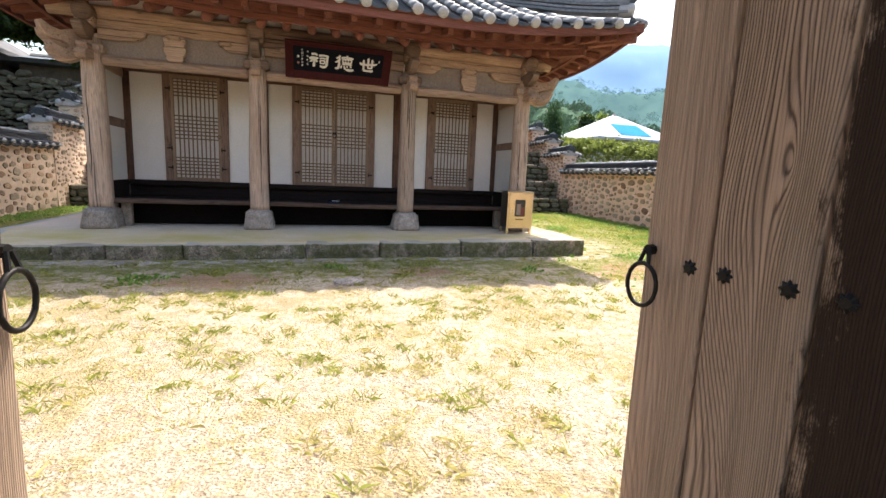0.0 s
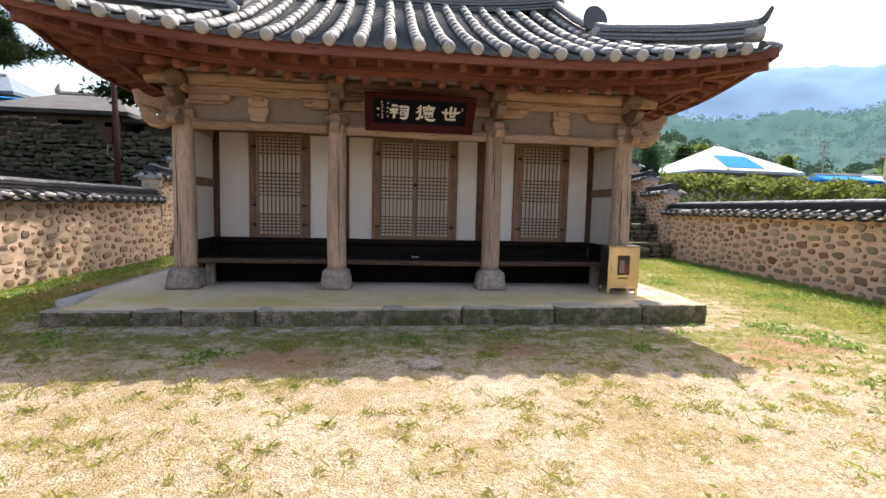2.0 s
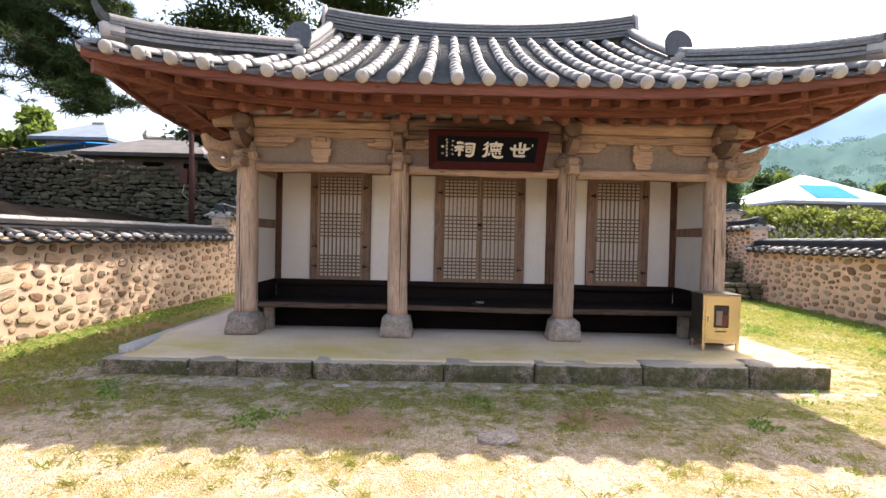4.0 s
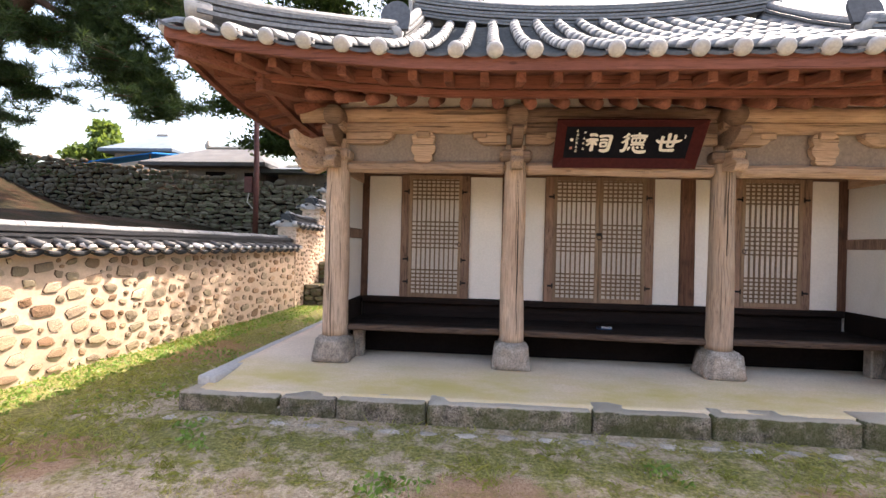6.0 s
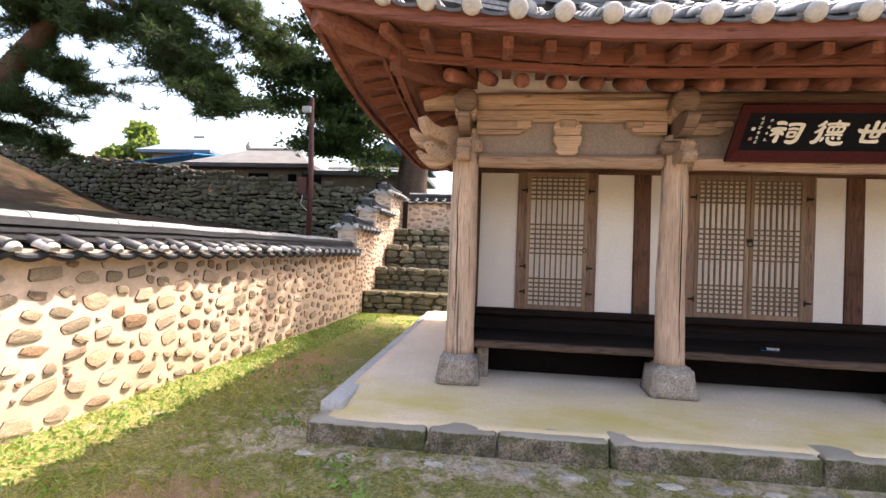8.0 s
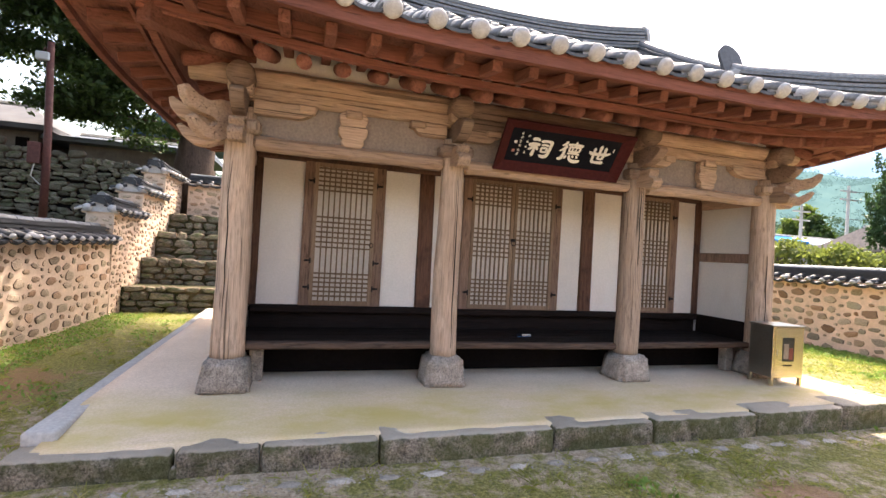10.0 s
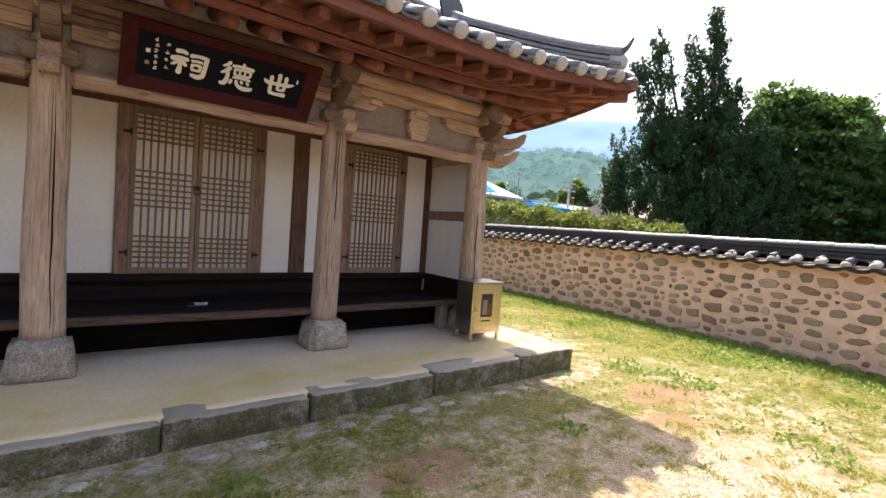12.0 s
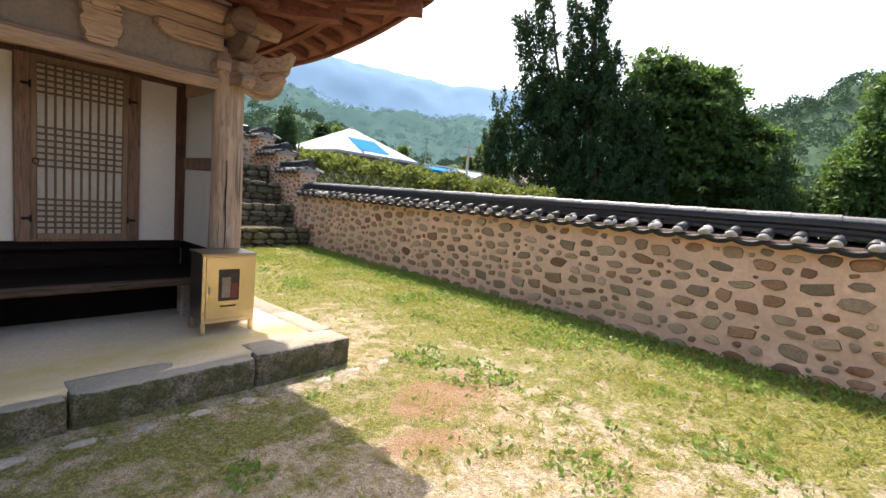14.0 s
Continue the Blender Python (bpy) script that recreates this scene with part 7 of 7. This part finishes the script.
# ---- wooded hills and mountains ----


# Distance haze is mixed into the colour, with emission as its glow.
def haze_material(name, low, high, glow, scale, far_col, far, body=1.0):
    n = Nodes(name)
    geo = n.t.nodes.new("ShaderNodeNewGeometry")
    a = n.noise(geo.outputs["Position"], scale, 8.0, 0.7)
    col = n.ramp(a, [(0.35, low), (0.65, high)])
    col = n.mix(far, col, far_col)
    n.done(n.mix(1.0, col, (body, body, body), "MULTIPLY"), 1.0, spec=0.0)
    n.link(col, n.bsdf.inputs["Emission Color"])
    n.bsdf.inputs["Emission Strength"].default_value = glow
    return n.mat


def hill(name, label, az0, az1, r0, r1, height, material, bump, freq, n=160, rows=14):
    v, f = [], []
    for j in range(rows + 1):
        t = j / rows
        for i in range(n + 1):
            az = radians(az0 + (az1 - az0) * i / n)
            r = r0 + (r1 - r0) * t
            x, y = 0.5 + r * math.sin(az), 3 + r * math.cos(az)
            h = height(math.degrees(az)) * smooth(0, 1, t)
            h += bump * smooth(0, 0.3, t) * (noise.fractal(Vector((x * freq, y * freq, 0)), 1.0, 2.2, 4) + 0.5 * abs(noise.noise(Vector((x * freq * 3.1, y * freq * 3.1, 5)))))
            v.append((x, y, h - 1))
    for j in range(rows):
        for i in range(n):
            a = j * (n + 1) + i
            f.append((a, a + 1, a + n + 2, a + n + 1))
    return tagged(put(name, raw(name, v, f), material, smooth=True), label, "hill", kind="structure")


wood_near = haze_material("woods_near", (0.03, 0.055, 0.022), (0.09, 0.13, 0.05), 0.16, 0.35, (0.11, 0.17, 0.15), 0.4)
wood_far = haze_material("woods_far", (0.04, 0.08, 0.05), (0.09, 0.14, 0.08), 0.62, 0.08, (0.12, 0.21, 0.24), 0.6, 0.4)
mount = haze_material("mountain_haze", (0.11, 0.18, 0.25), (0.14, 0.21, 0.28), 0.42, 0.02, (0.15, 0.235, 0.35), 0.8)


def bumps(az, spots):
    return sum(h * math.exp(-((az - a) / w) ** 2) for a, w, h in spots)


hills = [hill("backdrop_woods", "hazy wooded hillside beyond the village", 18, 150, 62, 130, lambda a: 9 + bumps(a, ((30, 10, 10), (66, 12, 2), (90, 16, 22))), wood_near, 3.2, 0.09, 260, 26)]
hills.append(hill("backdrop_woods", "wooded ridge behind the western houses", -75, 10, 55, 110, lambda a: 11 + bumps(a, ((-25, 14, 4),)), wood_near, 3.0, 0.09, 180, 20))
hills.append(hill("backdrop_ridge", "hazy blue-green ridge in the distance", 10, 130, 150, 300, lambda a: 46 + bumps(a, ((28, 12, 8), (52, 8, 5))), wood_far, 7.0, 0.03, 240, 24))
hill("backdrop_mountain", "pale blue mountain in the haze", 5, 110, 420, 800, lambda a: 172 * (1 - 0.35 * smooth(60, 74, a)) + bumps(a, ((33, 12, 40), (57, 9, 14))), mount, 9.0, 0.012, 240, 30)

# tree crowns that clothe the hills


def clothe(name, label, hill_ob, count, size, per, material, grain=0.32):
    co = np.empty(len(hill_ob.data.vertices) * 3, dtype=np.float32)
    hill_ob.data.vertices.foreach_get("co", co)
    co = co.reshape(-1, 3)
    pick = co[gen.integers(0, len(co), size=count)] + gen.normal(size=(count, 3)) * np.array((size * 1.5, size * 1.5, 0.0))
    big = gen.uniform(0.6, 1.5, size=(count, 1))
    d = gen.normal(size=(count, per, 3))
    d /= np.linalg.norm(d, axis=2, keepdims=True)
    d[:, :, 2] = np.abs(d[:, :, 2]) * 1.1
    d *= gen.uniform(0.15, 1.0, size=(count, per, 1)) ** (1 / 3)
    pts = (pick[:, None, :] + d * (size * big)[:, None, :]).reshape(-1, 3)
    return tagged(put(name, quads(name, leaves(pts, size * grain, 0.8)), material), label, "woods", kind="stuff")


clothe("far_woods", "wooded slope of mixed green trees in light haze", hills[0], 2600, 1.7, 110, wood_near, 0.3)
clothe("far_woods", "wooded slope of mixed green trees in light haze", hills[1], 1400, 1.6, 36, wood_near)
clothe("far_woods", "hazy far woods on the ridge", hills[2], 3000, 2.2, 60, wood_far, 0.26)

# ---- grass ----


def blades(centers, height, width, lean):
    n = len(centers)
    a = gen.uniform(0, 2 * np.pi, size=(n, 1))
    side = np.concatenate([np.cos(a), np.sin(a), 0 * a], axis=1)
    fall = gen.normal(size=(n, 3)) * lean
    h = height * gen.uniform(0.5, 1.25, size=(n, 1))
    up = fall * h
    up[:, 2:3] = h
    w = width * gen.uniform(0.6, 1.3, size=(n, 1))
    c = centers
    mid = c + up * 0.55
    tip = c + up + fall * h * 0.6
    return np.stack([c - side * w / 2, c + side * w / 2, mid + side * w * 0.45, tip], axis=1)


def on_land(xy):
    return np.array([(x, y, land(x, y) - 0.004) for x, y in xy])


def free(p):
    return not (PX0 - 0.02 < p[0] < PX1 + 0.02 and p[1] > PY0 - 0.02) and left_x(p[1]) + 0.03 < p[0] < right_x(p[1]) - 0.03 and not (abs(p[0]) < 0.55 and p[1] < 0.9)


tuft_xy = [p for p in gen.uniform((-5.6, 0.9), (7.0, 4.6), size=(1100, 2)) if free(p) and noise.noise(Vector((p[0] * 0.7, p[1] * 0.7, 3))) > -0.25]
tuft_xy += [p for p in gen.uniform((-3.9, 4.6), (4.2, 6.05), size=(90, 2)) if free(p)]
green_pts, dry_pts = [], []
for i, p in enumerate(tuft_xy):
    big = gen.uniform(0.5, 1.25)
    k = int(34 * big)
    xy = p + gen.normal(size=(k, 2)) * 0.038 * big
    (green_pts if i % 3 else dry_pts).append(xy)
tagged(put("grass_tufts", quads("grass_tufts", blades(on_land(np.concatenate(green_pts)), 0.040, 0.0045, 0.5)), grass_mat), "small green grass tufts scattered on the sand", "grass", kind="stuff")
tagged(put("dry_grass_tufts", quads("dry_grass_tufts", blades(on_land(np.concatenate(dry_pts)), 0.036, 0.0045, 0.6)), dry_mat), "small yellowed grass tufts scattered on the sand", "grass", kind="stuff")


def lawn(n, x0, x1, y0, y1, keep):
    xy = gen.uniform((x0, y0), (x1, y1), size=(n, 2))
    return np.array([p for p in xy if free(p) and keep(p)])


def patchy(p, f=1.1, level=0.0):
    return noise.noise(Vector((p[0] * f, p[1] * f, 7))) + 0.5 * noise.noise(Vector((p[0] * 3.3, p[1] * 3.3, 2))) > level


east = lawn(60000, 3.4, 8.5, 1.0, 13.3, lambda p: gen.uniform() < smooth(3.6, 6.9, p[0]) ** 1.2 * (0.9 if patchy(p, 0.9, -0.15) else 0.22) + (0.35 if p[0] > right_x(p[1]) - 0.5 else 0))
west = lawn(42000, -6.0, -2.6, 2.0, 13.3, lambda p: gen.uniform() < (0.6 if patchy(p, 0.8, 0.1) else 0.05) * smooth(-2.6, -4.2, p[0]) * (1.0 if p[1] > 5 else 0.6))
front = lawn(20000, -3.7, 4.0, 4.7, 6.1, lambda p: gen.uniform() < (0.3 if patchy(p, 1.2, 0.2) else 0.01) * smooth(4.7, 5.6, p[1]) * (0.25 if 5.82 < p[1] < 6.02 else 1.0))
tagged(put("lawn_grass", quads("lawn_grass", blades(on_land(np.concatenate([east, west, front])), 0.05, 0.0075, 0.7)), grass_mat), "short patchy lawn grass and clover", "grass", kind="stuff")
def broad(p):
    edge = right_x(p[1]) - p[0]
    return gen.uniform() < (0.85 if edge < 0.9 + 0.5 * noise.noise(Vector((p[0], p[1], 1))) else 0.65 if patchy(p, 1.4, 0.32) and p[0] > 3.6 else 0.02)


clover = lawn(70000, 3.2, 8.5, 1.0, 13.3, broad)
clover_w = lawn(16000, -5.9, -3.9, 2.0, 13.0, lambda p: gen.uniform() < (0.8 if p[0] - left_x(p[1]) < 0.7 else 0.5 if patchy(p, 1.3, 0.3) else 0.02))
clover_f = lawn(9000, -3.7, 4.0, 4.8, 6.1, lambda p: patchy(p, 1.5, 0.5))
cl = on_land(np.concatenate([clover, clover_w, clover_f]))
cl[:, 2] += gen.uniform(0.008, 0.05, size=len(cl))
tagged(put("clover", quads("clover", leaves(cl, 0.045, 0.55)), leaf("clover_leaf", (0.075, 0.145, 0.025), (0.24, 0.36, 0.08), (0.25, 0.40, 0.08), 0.35)), "low leafy clover and weeds along the walls", "weeds", kind="stuff")
mid_dry = lawn(45000, -5.6, 6.6, 0.9, 5.0, lambda p: patchy(p, 2.2, 0.16))
tagged(put("thin_dry_grass", quads("thin_dry_grass", blades(on_land(mid_dry), 0.026, 0.006, 0.7)), dry_mat), "thin flattened yellow grass on sand", "grass", kind="stuff")

# washed-out pale spots along the drip line of the eave
pebble = stone("pale_pebble", (0.47, 0.42, 0.36), 0.6, 30, None, vary=0.4)
for k in range(-13, 13):
    x, y = 0.28 + STEP * (k + 0.5), 5.93
    v, f = [], []
    r = random.Random(k + 100)
    rx, ry = r.uniform(0.065, 0.095), r.uniform(0.035, 0.055)
    rim = 14
    v.append((x, y, land(x, y) + 0.012))
    for ring, lift in ((0.7, 0.010), (1.0, -0.006)):
        for q in range(rim):
            a = 2 * math.pi * q / rim
            wob = ring * (1 + 0.35 * noise.noise(Vector((math.cos(a) * 1.6 + k, math.sin(a) * 1.6, ring * 0.3))))
            px, py = x + rx * wob * math.cos(a), y + ry * wob * math.sin(a)
            v.append((px, py, land(px, py) + lift))
    f += [(0, 1 + q, 1 + (q + 1) % rim) for q in range(rim)]
    f += [(1 + q, 1 + rim + q, 1 + rim + (q + 1) % rim, 1 + (q + 1) % rim) for q in range(rim)]
    for q in range(26):
        px, py, s = x + r.gauss(0, 0.07), y + r.gauss(0, 0.04), r.uniform(0.006, 0.014)
        o = len(v)
        z = land(px, py)
        v += [(px - s, py, z), (px, py - s * 0.8, z), (px + s, py, z), (px, py + s * 0.8, z), (px, py, z + s * 0.8), (px, py, z - 0.01)]
        f += [(o, o + 1, o + 4), (o + 1, o + 2, o + 4), (o + 2, o + 3, o + 4), (o + 3, o, o + 4), (o + 1, o, o + 5), (o + 2, o + 1, o + 5), (o + 3, o + 2, o + 5), (o, o + 3, o + 5)]
    tagged(put("drip_pebbles", raw("drip_pebbles", v, f), pebble, smooth=True), "pale washed spots below the eave's drip", "pebbles", "drip line", kind="stuff")

# scattered small stones and clods
v, f = [], []
for q in range(700):
    px, py = gen.uniform(-5.4, 6.8), gen.uniform(1.0, 6.0)
    if not free((px, py)):
        continue
    s = gen.uniform(0.004, 0.013)
    o, z = len(v), land(px, py)
    v += [(px - s, py, z), (px, py - s, z), (px + s, py, z), (px, py + s, z), (px, py, z + s * 0.7)]
    f += [(o, o + 1, o + 4), (o + 1, o + 2, o + 4), (o + 2, o + 3, o + 4), (o + 3, o, o + 4)]
tagged(put("gravel", raw("gravel", v, f), pebble), "loose pale gravel grains", "gravel", kind="stuff")

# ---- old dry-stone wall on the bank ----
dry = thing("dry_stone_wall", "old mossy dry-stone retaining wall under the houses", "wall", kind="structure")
# Near-black sheets show as dark gaps between the stones.
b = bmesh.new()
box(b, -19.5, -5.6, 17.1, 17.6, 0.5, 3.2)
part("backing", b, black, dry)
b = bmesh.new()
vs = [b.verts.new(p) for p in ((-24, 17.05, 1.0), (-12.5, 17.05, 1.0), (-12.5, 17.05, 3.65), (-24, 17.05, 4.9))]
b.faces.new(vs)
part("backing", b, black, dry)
dry_spots = []
r = random.Random(77)
x = -23.0
z = 1.6
row = 0
while z < 5.0:
    h = r.uniform(0.09, 0.17)
    x = -23.0 + r.uniform(0, 0.3)
    while x < -5.6:
        w = r.uniform(0.10, 0.42)
        top = 3.3 + 0.10 * max(0, -6 - x)
        if 1.7 + 0.10 * max(0, -9 - x) - 0.4 < z < top - 0.08:
            dry_spots.append((x + w / 2, z + h / 2 + r.uniform(-0.04, 0.04), w * 1.14, h * r.uniform(0.95, 1.4), r.uniform(-14, 14)))
        x += w * 1.0
    z += h * 0.98

# ---- stones of the walls, the nearest as pieces of their own ----


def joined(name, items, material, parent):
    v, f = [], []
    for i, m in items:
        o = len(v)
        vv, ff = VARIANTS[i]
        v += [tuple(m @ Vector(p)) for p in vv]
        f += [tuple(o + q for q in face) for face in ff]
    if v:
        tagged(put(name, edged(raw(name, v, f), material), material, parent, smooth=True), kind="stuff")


def lay_stones(parent, items, material, limit):
    """items: variant, local pose, near. The near ones become pieces."""
    near = [it for it in items if it[2]][:limit]
    rest = [it for it in items if not it[2]] + [it for it in items if it[2]][limit:]
    for i, m, _ in near:
        ob = new("field_stone", variant(i, material))
        ob.parent = parent
        ob.matrix_local = m
    joined("far_stones", [(i, m) for i, m, _ in rest], material, parent)


for wall, ln, z0, zeave, inner, material, seed, near, spots, gable, thick in wall_stones:
    r = random.Random(seed * 13 + 1)
    items = []
    lo_z = 0.03 if z0 < 1 else z0
    gap = (0.03, 0.075) if inner < 0 else (0.026, 0.10)
    big = 0.27 if ln > 8 else 0.18
    for x, z, w, h, turn in stone_spots(ln, lo_z, zeave - 0.06, r, 0.08, big, gap):
        bulge = 0.03 * noise.noise(Vector((x * 0.8 + seed, z * 0.9, 0))) + 0.012 * noise.noise(Vector((x * 4 + seed, z * 4, 3)))
        m = pose(x, inner * (bulge + 0.0), z, 0, turn, 0 if inner > 0 else 180) @ Matrix.Diagonal((w, r.uniform(0.5, 1.0), h, 1))
        items.append((r.randrange(len(VARIANTS)), m, near[0] <= x <= near[1]))
    if gable:
        for x, z, w, h, turn in stone_spots(thick, max(lo_z, zeave - 1.2), zeave - 0.06, r, 0.08, 0.17, (0.03, 0.07)):
            m = pose(0.0, -inner * x, z, 0, turn, 90) @ Matrix.Diagonal((w, 0.7, h, 1))
            items.append((r.randrange(len(VARIANTS)), m, False))
    lay_stones(wall, items, material, 300 if ln > 8 else 60)
for t, y, z0, z1 in terraces:
    r = random.Random(int(y * 10))
    items = []
    z = z0 - 0.05
    while z < z1 - 0.04:
        h = r.uniform(0.10, 0.20)
        x = left_x(y) + 0.05
        while x < right_x(y) - 0.1:
            w = r.uniform(0.15, 0.48)
            items.append((r.randrange(len(VARIANTS)), pose(x + w / 2, y + 0.05 + r.uniform(-0.02, 0.02), z + h / 2, 0, r.uniform(-4, 4), 180) @ Matrix.Diagonal((w * 1.04, 3.0, h * 1.06, 1)), x < -3.0 or x > 6.0))
            x += w
        z += h
    lay_stones(t, items, dry_stone, 70)
items = [(r.randrange(len(VARIANTS)), pose(x, 17.08 + r.uniform(-0.03, 0.03), z, 0, turn, 180) @ Matrix.Diagonal((w, 4.0, h, 1)), -14 < x < -6 and z > 2.2) for x, z, w, h, turn in dry_spots]
lay_stones(dry, items, dry_stone, 300)
